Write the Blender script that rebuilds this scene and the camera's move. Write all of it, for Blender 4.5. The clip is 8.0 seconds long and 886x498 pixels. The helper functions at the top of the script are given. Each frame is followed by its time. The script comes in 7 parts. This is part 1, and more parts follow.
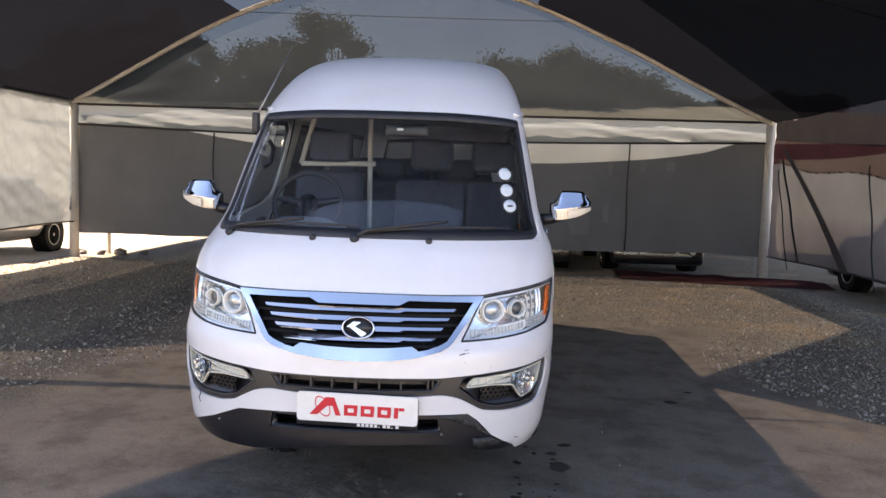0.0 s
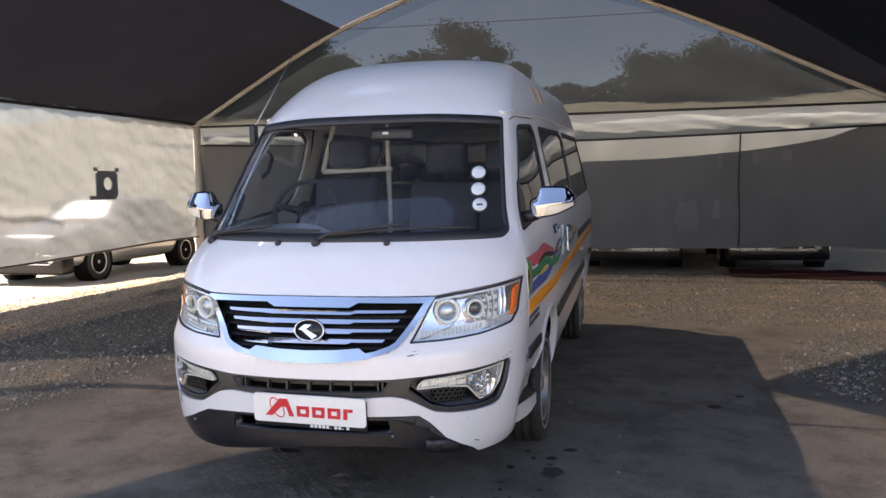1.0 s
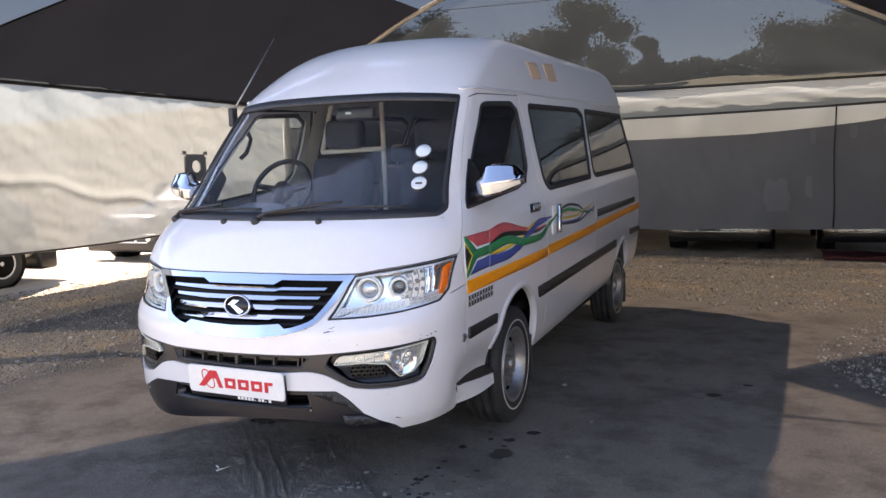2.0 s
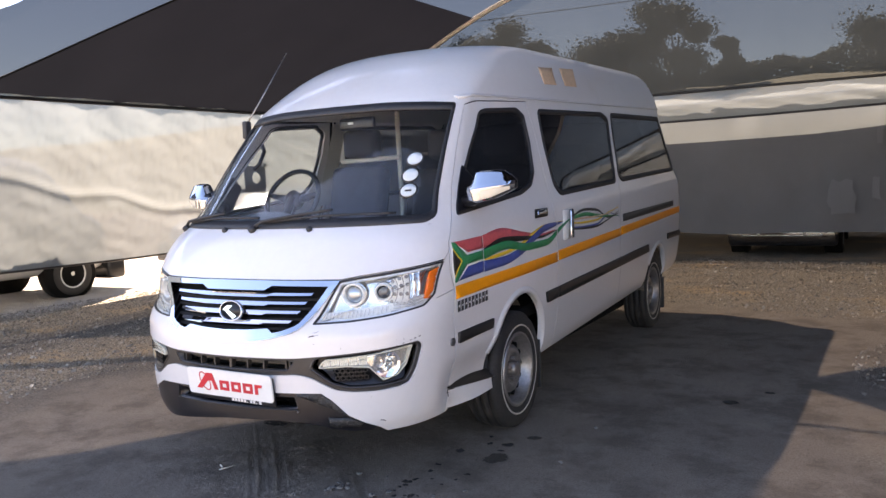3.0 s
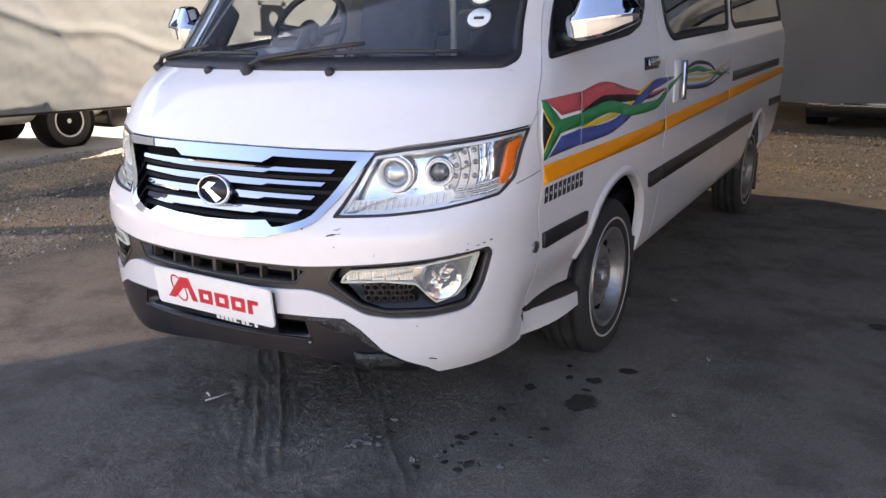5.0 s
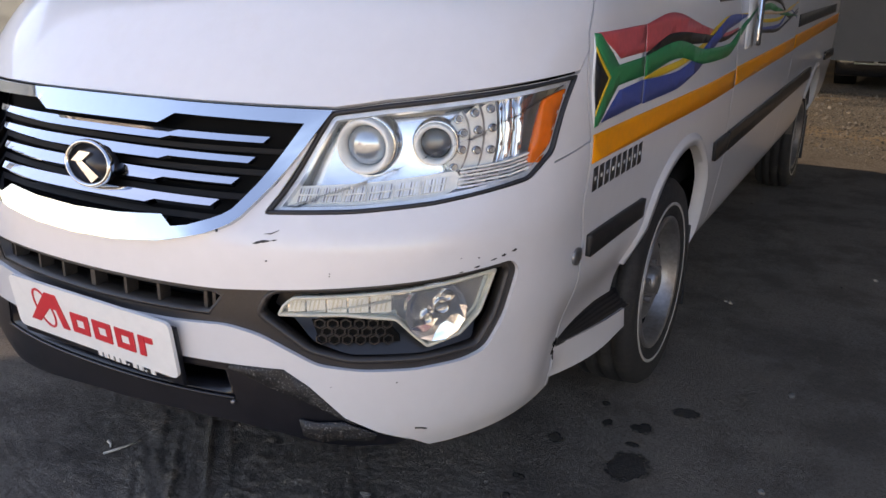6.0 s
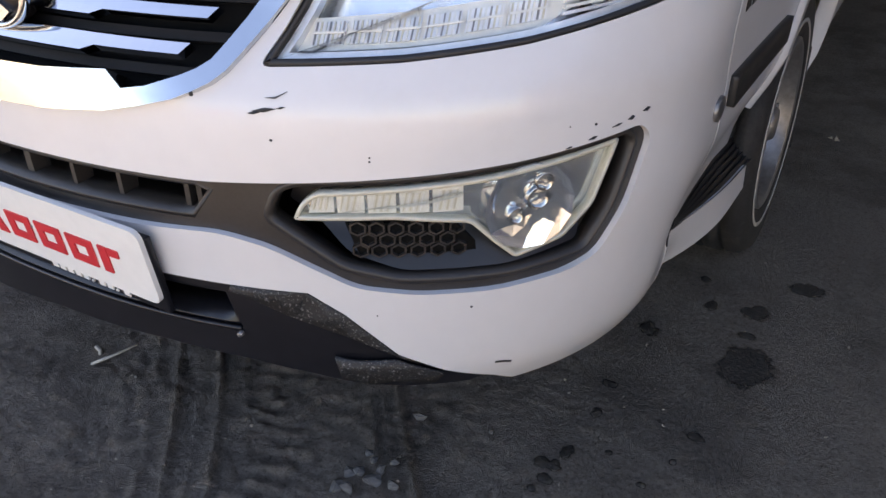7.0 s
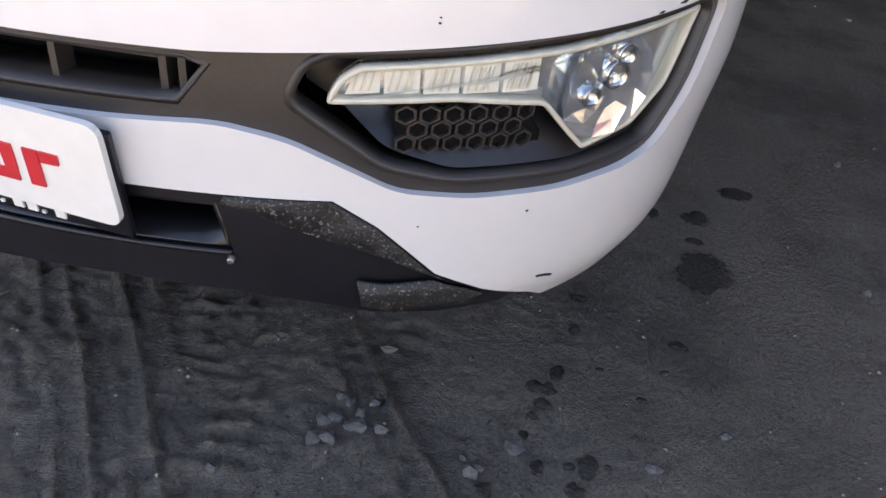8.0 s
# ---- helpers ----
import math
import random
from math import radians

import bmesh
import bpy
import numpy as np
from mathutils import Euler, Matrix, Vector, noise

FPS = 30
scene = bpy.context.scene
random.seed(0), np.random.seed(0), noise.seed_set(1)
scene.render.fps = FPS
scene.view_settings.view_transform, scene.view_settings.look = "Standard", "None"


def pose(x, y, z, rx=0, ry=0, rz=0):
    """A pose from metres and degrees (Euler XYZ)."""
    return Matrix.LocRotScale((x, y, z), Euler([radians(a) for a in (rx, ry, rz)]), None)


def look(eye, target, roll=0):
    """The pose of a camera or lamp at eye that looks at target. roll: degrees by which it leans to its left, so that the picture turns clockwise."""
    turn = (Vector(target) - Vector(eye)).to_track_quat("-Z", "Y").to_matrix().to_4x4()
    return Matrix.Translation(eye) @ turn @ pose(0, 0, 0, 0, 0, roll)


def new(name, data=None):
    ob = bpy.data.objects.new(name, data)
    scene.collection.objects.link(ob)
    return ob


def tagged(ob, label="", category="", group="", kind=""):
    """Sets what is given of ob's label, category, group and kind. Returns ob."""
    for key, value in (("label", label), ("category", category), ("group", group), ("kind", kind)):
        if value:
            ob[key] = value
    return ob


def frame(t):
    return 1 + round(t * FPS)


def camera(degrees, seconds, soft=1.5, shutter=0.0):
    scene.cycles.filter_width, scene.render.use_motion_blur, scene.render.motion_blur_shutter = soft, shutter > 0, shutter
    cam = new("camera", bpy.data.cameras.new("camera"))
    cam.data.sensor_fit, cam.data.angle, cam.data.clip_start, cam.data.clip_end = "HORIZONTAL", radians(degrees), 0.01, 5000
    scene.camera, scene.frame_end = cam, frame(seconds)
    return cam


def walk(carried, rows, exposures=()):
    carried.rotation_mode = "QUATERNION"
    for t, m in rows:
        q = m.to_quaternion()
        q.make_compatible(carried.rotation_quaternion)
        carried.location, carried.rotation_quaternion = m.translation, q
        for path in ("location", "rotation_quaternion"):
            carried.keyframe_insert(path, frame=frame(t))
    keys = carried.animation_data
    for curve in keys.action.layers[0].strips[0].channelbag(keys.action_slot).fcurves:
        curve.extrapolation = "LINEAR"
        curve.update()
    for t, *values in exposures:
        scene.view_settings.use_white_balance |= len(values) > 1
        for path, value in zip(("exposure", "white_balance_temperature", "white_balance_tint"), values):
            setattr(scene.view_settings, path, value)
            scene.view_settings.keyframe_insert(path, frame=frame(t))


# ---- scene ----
cam = camera(57.9, 8.0)
PATH = [
    (0, (0.507, -3.348, 1.481), (0.418, -1.356, 1.323), 1.8),
    (0.5, (0.96, -3.313, 1.468), (0.645, -1.343, 1.323), 1.6),
    (1, (1.389, -3.197, 1.465), (0.923, -1.258, 1.317), -0.9),
    (1.5, (1.829, -3.104, 1.452), (1.168, -1.225, 1.275), -1.6),
    (1.7, (2.018, -3.023, 1.441), (1.309, -1.162, 1.256), -1.5),
    (2.8, (2.653, -2.776, 1.435), (1.735, -1.007, 1.261), -2.0),
    (3, (2.686, -2.776, 1.421), (1.736, -1.023, 1.256), -2.4),
    (3.5, (2.679, -2.733, 1.416), (1.65, -1.026, 1.251), -2.4),
    (4, (2.452, -2.556, 1.362), (1.351, -0.91, 1.083), -2.2),
    (4.5, (2.181, -2.206, 1.337), (1.183, -0.537, 0.871), -1.5),
    (5, (1.926, -1.781, 1.325), (0.949, -0.112, 0.817), -0.5),
    (5.2, (1.813, -1.619, 1.288), (0.854, 0.048, 0.74), -0.1),
    (6.3, (1.365, -0.843, 1.211), (0.413, 0.793, 0.567), 0.6),
    (6.5, (1.29, -0.757, 1.217), (0.336, 0.859, 0.527), 0.2),
    (7, (1.12, -0.613, 1.105), (0.229, 0.856, 0.083), -1.5),
    (7.3, (1.058, -0.567, 1.028), (0.221, 0.811, -0.156), -0.1),
    (7.5, (0.972, -0.564, 0.982), (0.251, 0.86, -0.223), 3.3),
    (8, (0.78, -0.603, 0.958), (0.384, 0.985, -0.192), 5.5),
]
walk(cam, [(t, look(eye, target, roll)) for t, eye, target, roll in PATH], exposures=[(0.0, 2.93, 7700, 20), (0.6, 2.73, 7700, 20), (1.5, 2.93, 7500, 20), (3.0, 3.13, 7700, 22), (5.0, 3.05, 7900, 22), (6.5, 2.6, 8300, 20), (7.0, 2.8, 8300, 20), (7.5, 3.2, 8300, 20), (8.0, 3.15, 8300, 20)])

# ---- world and sun ----
SUN_FROM = Vector((-0.745, 0.26, 1.0)).normalized()
world = bpy.data.worlds.new("world")
scene.world = world
world.use_nodes = True
wt = world.node_tree
sky = wt.nodes.new("ShaderNodeTexSky")
sky.sky_type = "NISHITA"
sky.sun_disc = False
sky.altitude, sky.air_density, sky.dust_density = 1700.0, 1.0, 0.8
sky.sun_elevation = math.asin(SUN_FROM.z)
sky.sun_rotation = math.atan2(SUN_FROM.x, SUN_FROM.y)
wt.nodes["Background"].inputs["Strength"].default_value = 0.076
wt.links.new(sky.outputs[0], wt.nodes["Background"].inputs["Color"])
sun_data = bpy.data.lights.new("sun", "SUN")
sun_data.energy, sun_data.angle, sun_data.color = 5.0, radians(0.53), (1.0, 0.93, 0.82)
sun = new("sun", sun_data)
sun.matrix_world = look(SUN_FROM * 60, (0, 0, 0))

# ---- materials ----
def material(name, color, rough=0.5, metal=0.0, var=0.0, scale=8.0, fine=60.0, bump=0.0, bump_scale=80.0, coat=0.0, spec=0.5, second=None, dirt=None, rand=0.0):
    """Principled surface with noise variation at two sizes, optional bump, dirt tint and variation by island."""
    m = bpy.data.materials.new(name)
    m.use_nodes = True
    nt = m.node_tree
    b = nt.nodes["Principled BSDF"]
    b.inputs["Roughness"].default_value = rough
    b.inputs["Metallic"].default_value = metal
    b.inputs["Coat Weight"].default_value = coat
    b.inputs["Coat Roughness"].default_value = 0.06
    b.inputs["Specular IOR Level"].default_value = spec
    b.inputs["Base Color"].default_value = (*color, 1)
    geo = nt.nodes.new("ShaderNodeTexCoord")
    if var or second or dirt:
        n1 = nt.nodes.new("ShaderNodeTexNoise"); n1.inputs["Scale"].default_value = scale; n1.inputs["Detail"].default_value = 5
        n2 = nt.nodes.new("ShaderNodeTexNoise"); n2.inputs["Scale"].default_value = fine; n2.inputs["Detail"].default_value = 3
        for n in (n1, n2):
            nt.links.new(geo.outputs["Object"], n.inputs["Vector"])
        add = nt.nodes.new("ShaderNodeMath"); add.operation = "ADD"
        nt.links.new(n1.outputs["Fac"], add.inputs[0]); nt.links.new(n2.outputs["Fac"], add.inputs[1])
        ramp = nt.nodes.new("ShaderNodeMapRange")
        ramp.inputs["From Min"].default_value, ramp.inputs["From Max"].default_value = 0.7, 1.3
        nt.links.new(add.outputs[0], ramp.inputs["Value"])
        mix = nt.nodes.new("ShaderNodeMix"); mix.data_type = "RGBA"
        lo = second or tuple(max(0.0, c * (1 - var)) for c in color)
        hi = tuple(min(1.0, c * (1 + var)) for c in color)
        mix.inputs["A"].default_value, mix.inputs["B"].default_value = (*lo, 1), (*hi, 1)
        nt.links.new(ramp.outputs[0], mix.inputs["Factor"])
        out = mix.outputs["Result"]
        if dirt:
            n3 = nt.nodes.new("ShaderNodeTexNoise"); n3.inputs["Scale"].default_value = dirt[1]; n3.inputs["Detail"].default_value = 8; n3.inputs["Roughness"].default_value = 0.7
            nt.links.new(geo.outputs["Object"], n3.inputs["Vector"])
            r3 = nt.nodes.new("ShaderNodeMapRange"); r3.inputs["From Min"].default_value, r3.inputs["From Max"].default_value = dirt[2], dirt[3]
            r3.inputs["To Max"].default_value = dirt[4]
            nt.links.new(n3.outputs["Fac"], r3.inputs["Value"])
            mx = nt.nodes.new("ShaderNodeMix"); mx.data_type = "RGBA"
            nt.links.new(out, mx.inputs["A"]); mx.inputs["B"].default_value = (*dirt[0], 1)
            nt.links.new(r3.outputs[0], mx.inputs["Factor"])
            out = mx.outputs["Result"]
        if rand:
            g = nt.nodes.new("ShaderNodeNewGeometry")
            r4 = nt.nodes.new("ShaderNodeMapRange"); r4.inputs["To Min"].default_value, r4.inputs["To Max"].default_value = 1 - rand, 1 + rand
            nt.links.new(g.outputs["Random Per Island"], r4.inputs["Value"])
            mm = nt.nodes.new("ShaderNodeVectorMath"); mm.operation = "SCALE"
            nt.links.new(out, mm.inputs[0]); nt.links.new(r4.outputs[0], mm.inputs["Scale"])
            out = mm.outputs[0]
        nt.links.new(out, b.inputs["Base Color"])
        rr = nt.nodes.new("ShaderNodeMapRange")
        rr.inputs["To Min"].default_value, rr.inputs["To Max"].default_value = max(0.0, rough * 0.85), min(1.0, rough * 1.15)
        nt.links.new(n1.outputs["Fac"], rr.inputs["Value"]); nt.links.new(rr.outputs[0], b.inputs["Roughness"])
    if bump:
        nb = nt.nodes.new("ShaderNodeTexNoise"); nb.inputs["Scale"].default_value = bump_scale; nb.inputs["Detail"].default_value = 6
        nt.links.new(geo.outputs["Object"], nb.inputs["Vector"])
        bp = nt.nodes.new("ShaderNodeBump"); bp.inputs["Strength"].default_value = bump; bp.inputs["Distance"].default_value = 0.01
        nt.links.new(nb.outputs["Fac"], bp.inputs["Height"]); nt.links.new(bp.outputs[0], b.inputs["Normal"])
    return m


def cloth(name, color, see, through_color, trans=0.5, weave=260.0, var=0.15, scale=1.2):
    """Woven shade net: part open holes, part diffuse thread, part light shining through."""
    m = bpy.data.materials.new(name)
    m.use_nodes = True
    nt = m.node_tree
    nt.nodes.remove(nt.nodes["Principled BSDF"])
    out = nt.nodes["Material Output"]
    tc = nt.nodes.new("ShaderNodeTexCoord")
    n1 = nt.nodes.new("ShaderNodeTexNoise"); n1.inputs["Scale"].default_value = scale; n1.inputs["Detail"].default_value = 6
    nt.links.new(tc.outputs["Object"], n1.inputs["Vector"])
    wv = nt.nodes.new("ShaderNodeTexNoise"); wv.inputs["Scale"].default_value = weave; wv.inputs["Detail"].default_value = 2
    nt.links.new(tc.outputs["Object"], wv.inputs["Vector"])
    sm = nt.nodes.new("ShaderNodeMath"); sm.operation = "ADD"
    nt.links.new(n1.outputs["Fac"], sm.inputs[0]); nt.links.new(wv.outputs["Fac"], sm.inputs[1])
    mr = nt.nodes.new("ShaderNodeMapRange"); mr.inputs["From Min"].default_value, mr.inputs["From Max"].default_value = 0.6, 1.4
    mr.inputs["To Min"].default_value, mr.inputs["To Max"].default_value = 1 - var, 1 + var
    nt.links.new(sm.outputs[0], mr.inputs["Value"])
    def tint(c):
        v = nt.nodes.new("ShaderNodeVectorMath"); v.operation = "SCALE"; v.inputs[0].default_value = c
        nt.links.new(mr.outputs[0], v.inputs["Scale"])
        return v.outputs[0]
    d = nt.nodes.new("ShaderNodeBsdfDiffuse"); nt.links.new(tint(color), d.inputs["Color"])
    t = nt.nodes.new("ShaderNodeBsdfTranslucent"); nt.links.new(tint(through_color), t.inputs["Color"])
    x = nt.nodes.new("ShaderNodeBsdfTransparent"); x.inputs["Color"].default_value = (1, 1, 1, 1)
    m1 = nt.nodes.new("ShaderNodeMixShader"); m1.inputs[0].default_value = trans
    nt.links.new(d.outputs[0], m1.inputs[1]); nt.links.new(t.outputs[0], m1.inputs[2])
    m2 = nt.nodes.new("ShaderNodeMixShader"); m2.inputs[0].default_value = see
    nt.links.new(m1.outputs[0], m2.inputs[1]); nt.links.new(x.outputs[0], m2.inputs[2])
    nt.links.new(m2.outputs[0], out.inputs["Surface"])
    return m


def glass(name, tint, rough=0.02, base=0.05, dust=0.0):
    """Thin pane: see-through with mirror gloss that grows at grazing angles."""
    m = bpy.data.materials.new(name)
    m.use_nodes = True
    nt = m.node_tree
    nt.nodes.remove(nt.nodes["Principled BSDF"])
    x = nt.nodes.new("ShaderNodeBsdfTransparent"); x.inputs["Color"].default_value = (*tint, 1)
    g = nt.nodes.new("ShaderNodeBsdfGlossy"); g.inputs["Roughness"].default_value = rough
    lw = nt.nodes.new("ShaderNodeLayerWeight"); lw.inputs["Blend"].default_value = 0.5
    pw = nt.nodes.new("ShaderNodeMath"); pw.operation = "POWER"; pw.inputs[1].default_value = 5.0
    f = nt.nodes.new("ShaderNodeMapRange"); f.inputs["To Min"].default_value, f.inputs["To Max"].default_value = base, 1.0
    nt.links.new(lw.outputs["Facing"], pw.inputs[0]); nt.links.new(pw.outputs[0], f.inputs["Value"])
    mx = nt.nodes.new("ShaderNodeMixShader")
    nt.links.new(f.outputs[0], mx.inputs[0]); nt.links.new(x.outputs[0], mx.inputs[1]); nt.links.new(g.outputs[0], mx.inputs[2])
    surface = mx.outputs[0]
    if dust:
        # a thin film of dust, uneven over the pane
        film = nt.nodes.new("ShaderNodeBsdfDiffuse"); film.inputs["Color"].default_value = (0.52, 0.53, 0.56, 1)
        tc = nt.nodes.new("ShaderNodeTexCoord")
        nz = nt.nodes.new("ShaderNodeTexNoise"); nz.inputs["Scale"].default_value = 3.5; nz.inputs["Detail"].default_value = 7
        nt.links.new(tc.outputs["Object"], nz.inputs["Vector"])
        mr = nt.nodes.new("ShaderNodeMapRange"); mr.inputs["From Min"].default_value, mr.inputs["From Max"].default_value = 0.3, 0.7
        mr.inputs["To Min"].default_value, mr.inputs["To Max"].default_value = dust * 0.6, dust * 1.4
        nt.links.new(nz.outputs["Fac"], mr.inputs["Value"])
        md = nt.nodes.new("ShaderNodeMixShader")
        nt.links.new(mr.outputs[0], md.inputs[0]); nt.links.new(surface, md.inputs[1]); nt.links.new(film.outputs[0], md.inputs[2])
        surface = md.outputs[0]
    nt.links.new(surface, nt.nodes["Material Output"].inputs["Surface"])
    return m


M_PAINT = material("white_paint", (0.68, 0.67, 0.67), 0.32, var=0.02, scale=2.0, fine=30, coat=0.6, dirt=((0.55, 0.50, 0.44), 3.0, 0.56, 0.85, 0.35))
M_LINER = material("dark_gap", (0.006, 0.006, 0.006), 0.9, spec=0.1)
M_RUBBER = material("black_rubber", (0.02, 0.02, 0.022), 0.55, var=0.25, scale=20)
M_PLASTIC = material("dark_grey_plastic", (0.032, 0.028, 0.026), 0.40, var=0.15, scale=14, fine=200, bump=0.08, bump_scale=600)
M_BLACK = material("black_plastic", (0.010, 0.010, 0.013), 0.30, var=0.2, scale=10, spec=0.5)
M_GRILLE = material("matt_black_grille", (0.008, 0.007, 0.007), 0.6, var=0.2, scale=10, spec=0.2)
M_SCUFF = material("scuffed_black_plastic", (0.015, 0.015, 0.016), 0.55, var=0.3, scale=30, bump=0.3, bump_scale=120, dirt=((0.32, 0.31, 0.30), 260.0, 0.56, 0.66, 0.85))
M_CHROME = material("chrome", (0.52, 0.55, 0.59), 0.05, 1.0, var=0.02, scale=9)
M_SILVER = material("silver_reflector", (0.82, 0.83, 0.85), 0.30, 0.55, var=0.08, scale=30)
M_LAMPMIRROR = material("lamp_mirror", (0.84, 0.87, 0.92), 0.18, 0.85, var=0.05, scale=30)
M_FOGBOWL = material("bright_fog_reflector", (0.74, 0.79, 0.86), 0.10, 0.85, var=0.06, scale=40)
M_LEDWHITE = material("white_lamp_plastic", (0.80, 0.80, 0.77), 0.25, var=0.06, scale=60)
M_YELLOWED = material("yellowed_lamp_bezel", (0.60, 0.57, 0.47), 0.3, var=0.1, scale=30)
M_LENSPALE = material("pale_indicator_plastic", (0.72, 0.66, 0.54), 0.18, var=0.05, scale=40, coat=0.6)
M_AMBER = material("amber_lens", (0.85, 0.16, 0.01), 0.12, var=0.1, scale=40)
M_PLATE = material("plate_white", (0.78, 0.77, 0.74), 0.4, var=0.03, scale=20)
M_RED = material("red_print", (0.62, 0.03, 0.04), 0.45, var=0.06, scale=40)
M_ORANGE = material("orange_tape", (0.95, 0.32, 0.004), 0.4, var=0.05, scale=15)
M_FLAGRED = material("red_decal", (0.55, 0.09, 0.10), 0.4, var=0.12, scale=25)
M_FLAGGREEN = material("green_decal", (0.01, 0.22, 0.08), 0.4, var=0.08, scale=25)
M_FLAGBLUE = material("blue_decal", (0.05, 0.08, 0.28), 0.4, var=0.12, scale=25)
M_FLAGGOLD = material("gold_decal", (0.75, 0.48, 0.03), 0.4, var=0.08, scale=25)
M_FLAGWHITE = material("white_decal", (0.80, 0.80, 0.78), 0.4, var=0.03, scale=25)
M_FLAGBLACK = material("black_decal", (0.012, 0.012, 0.012), 0.4, var=0.1, scale=25)
M_TAN = material("tan_sticker_residue", (0.62, 0.42, 0.27), 0.6, var=0.15, scale=40)
M_TYRE = material("tyre_rubber", (0.017, 0.016, 0.016), 0.75, var=0.25, scale=12, bump=0.2, bump_scale=90, dirt=((0.12, 0.10, 0.085), 8.0, 0.55, 0.8, 0.35))
M_WHITEWALL = material("whitewall_stripe", (0.42, 0.40, 0.37), 0.7, var=0.12, scale=20)
M_STEEL = material("silver_steel_rim", (0.30, 0.29, 0.285), 0.38, 0.75, var=0.18, scale=12, dirt=((0.13, 0.09, 0.065), 14.0, 0.50, 0.75, 0.55))
M_UNDER = material("dusty_wheel_well", (0.10, 0.085, 0.07), 0.9, var=0.3, scale=6)
M_TRIM = material("black_trim", (0.018, 0.017, 0.017), 0.42, var=0.2, scale=20)
M_CREAM = material("cream_painted_metal", (0.62, 0.60, 0.53), 0.5, var=0.05, scale=12)
M_SEAT = material("dark_seat_fabric", (0.038, 0.041, 0.056), 0.9, var=0.3, scale=10, bump=0.2, bump_scale=300)
M_DASH = material("grey_dashboard", (0.20, 0.20, 0.205), 0.7, var=0.15, scale=10, bump=0.1, bump_scale=300)
M_HEADLINING = material("headlining", (0.55, 0.54, 0.50), 0.9, var=0.06, scale=4)
M_STICKER = material("pale_disc_sticker", (0.66, 0.70, 0.70), 0.5, var=0.05, scale=40)
M_GLASS = glass("windscreen_glass", (0.93, 0.95, 0.96), base=0.030, dust=0.010)
M_TINT = glass("tinted_glass", (0.34, 0.35, 0.37), dust=0.02)
M_LENS = glass("lamp_cover", (0.96, 0.96, 0.94), 0.03, 0.03)
M_PROJ = material("projector_glass", (0.05, 0.055, 0.065), 0.05, var=0.1, scale=10, coat=1.0)
M_PROJCLEAR = material("clear_projector_glass", (0.42, 0.47, 0.53), 0.08, 0.7, var=0.1, scale=10)
M_ROOFNET = cloth("black_shade_net", (0.013, 0.013, 0.015), 0.0015, (0.007, 0.007, 0.009), 0.2)
M_RIDGENET = cloth("open_shade_net", (0.008, 0.008, 0.009), 0.068, (0.006, 0.006, 0.007), 0.2)
M_THINNET = cloth("worn_shade_net", (0.006, 0.006, 0.007), 0.062, (0.004, 0.004, 0.005), 0.2)
M_GABLENET = cloth("grey_green_gable_net", (0.028, 0.031, 0.031), 0.055, (0.032, 0.036, 0.037), 0.45)
M_WHITENET = cloth("white_shade_cloth", (0.36, 0.385, 0.375), 0.045, (0.079, 0.086, 0.087), 0.55, var=0.14)
M_BACKNET = cloth("white_back_cloth", (0.39, 0.405, 0.40), 0.05, (0.19, 0.205, 0.205), 0.55, var=0.10)
M_AWNING = cloth("dense_black_cloth", (0.012, 0.012, 0.013), 0.006, (0.004, 0.004, 0.004), 0.2)
M_CARRED = material("red_car_paint", (0.42, 0.03, 0.03), 0.25, var=0.04, scale=3, coat=0.8)
M_GREYNET = cloth("charcoal_shade_cloth", (0.22, 0.217, 0.213), 0.0, (0.03, 0.03, 0.03), 0.15, var=0.18)
M_PATCH = cloth("faded_grey_cloth", (0.255, 0.252, 0.25), 0.0, (0.04, 0.04, 0.04), 0.15, var=0.2)
M_MAROON = cloth("maroon_shade_cloth", (0.095, 0.040, 0.042), 0.02, (0.06, 0.02, 0.02), 0.4, var=0.3)
M_PLUM = cloth("plum_shade_cloth", (0.045, 0.032, 0.042), 0.01, (0.02, 0.012, 0.018), 0.3, var=0.3)
M_STRAP = material("faded_black_webbing", (0.055, 0.05, 0.052), 0.8, var=0.2, scale=20)
M_PALE = cloth("dusty_pale_cloth", (0.28, 0.25, 0.235), 0.03, (0.18, 0.15, 0.14), 0.4, var=0.2)
M_POLE = material("cream_tent_pole", (0.55, 0.50, 0.43), 0.5, var=0.1, scale=6, dirt=((0.25, 0.2, 0.15), 10.0, 0.5, 0.8, 0.5))
M_STONE = material("grey_stone", (0.092, 0.086, 0.080), 0.9, var=0.25, scale=40, bump=0.3, bump_scale=120, rand=0.35)
M_GRAVEL = material("crushed_stone", (0.26, 0.22, 0.175), 0.9, var=0.2, scale=60, rand=0.5)
M_GRASS = material("dry_grass", (0.30, 0.29, 0.22), 0.95, var=0.2, scale=0.15, fine=2.0, bump=0.6, bump_scale=2.0, dirt=((0.17, 0.17, 0.12), 0.1, 0.5, 0.75, 0.5))
M_BARK = material("bark", (0.09, 0.065, 0.045), 0.9, var=0.3, scale=6)
M_LEAF = material("dark_foliage", (0.022, 0.032, 0.018), 0.7, var=0.35, scale=1.0, rand=0.4)
M_CARWHITE = material("white_car_paint", (0.75, 0.75, 0.74), 0.25, var=0.03, scale=3, coat=0.8)
M_CARSILVER = material("silver_car_paint", (0.45, 0.46, 0.48), 0.25, 0.4, var=0.04, scale=3, coat=0.8)
M_CARBLACK = material("black_car_paint", (0.012, 0.012, 0.014), 0.2, var=0.05, scale=3, coat=0.8)
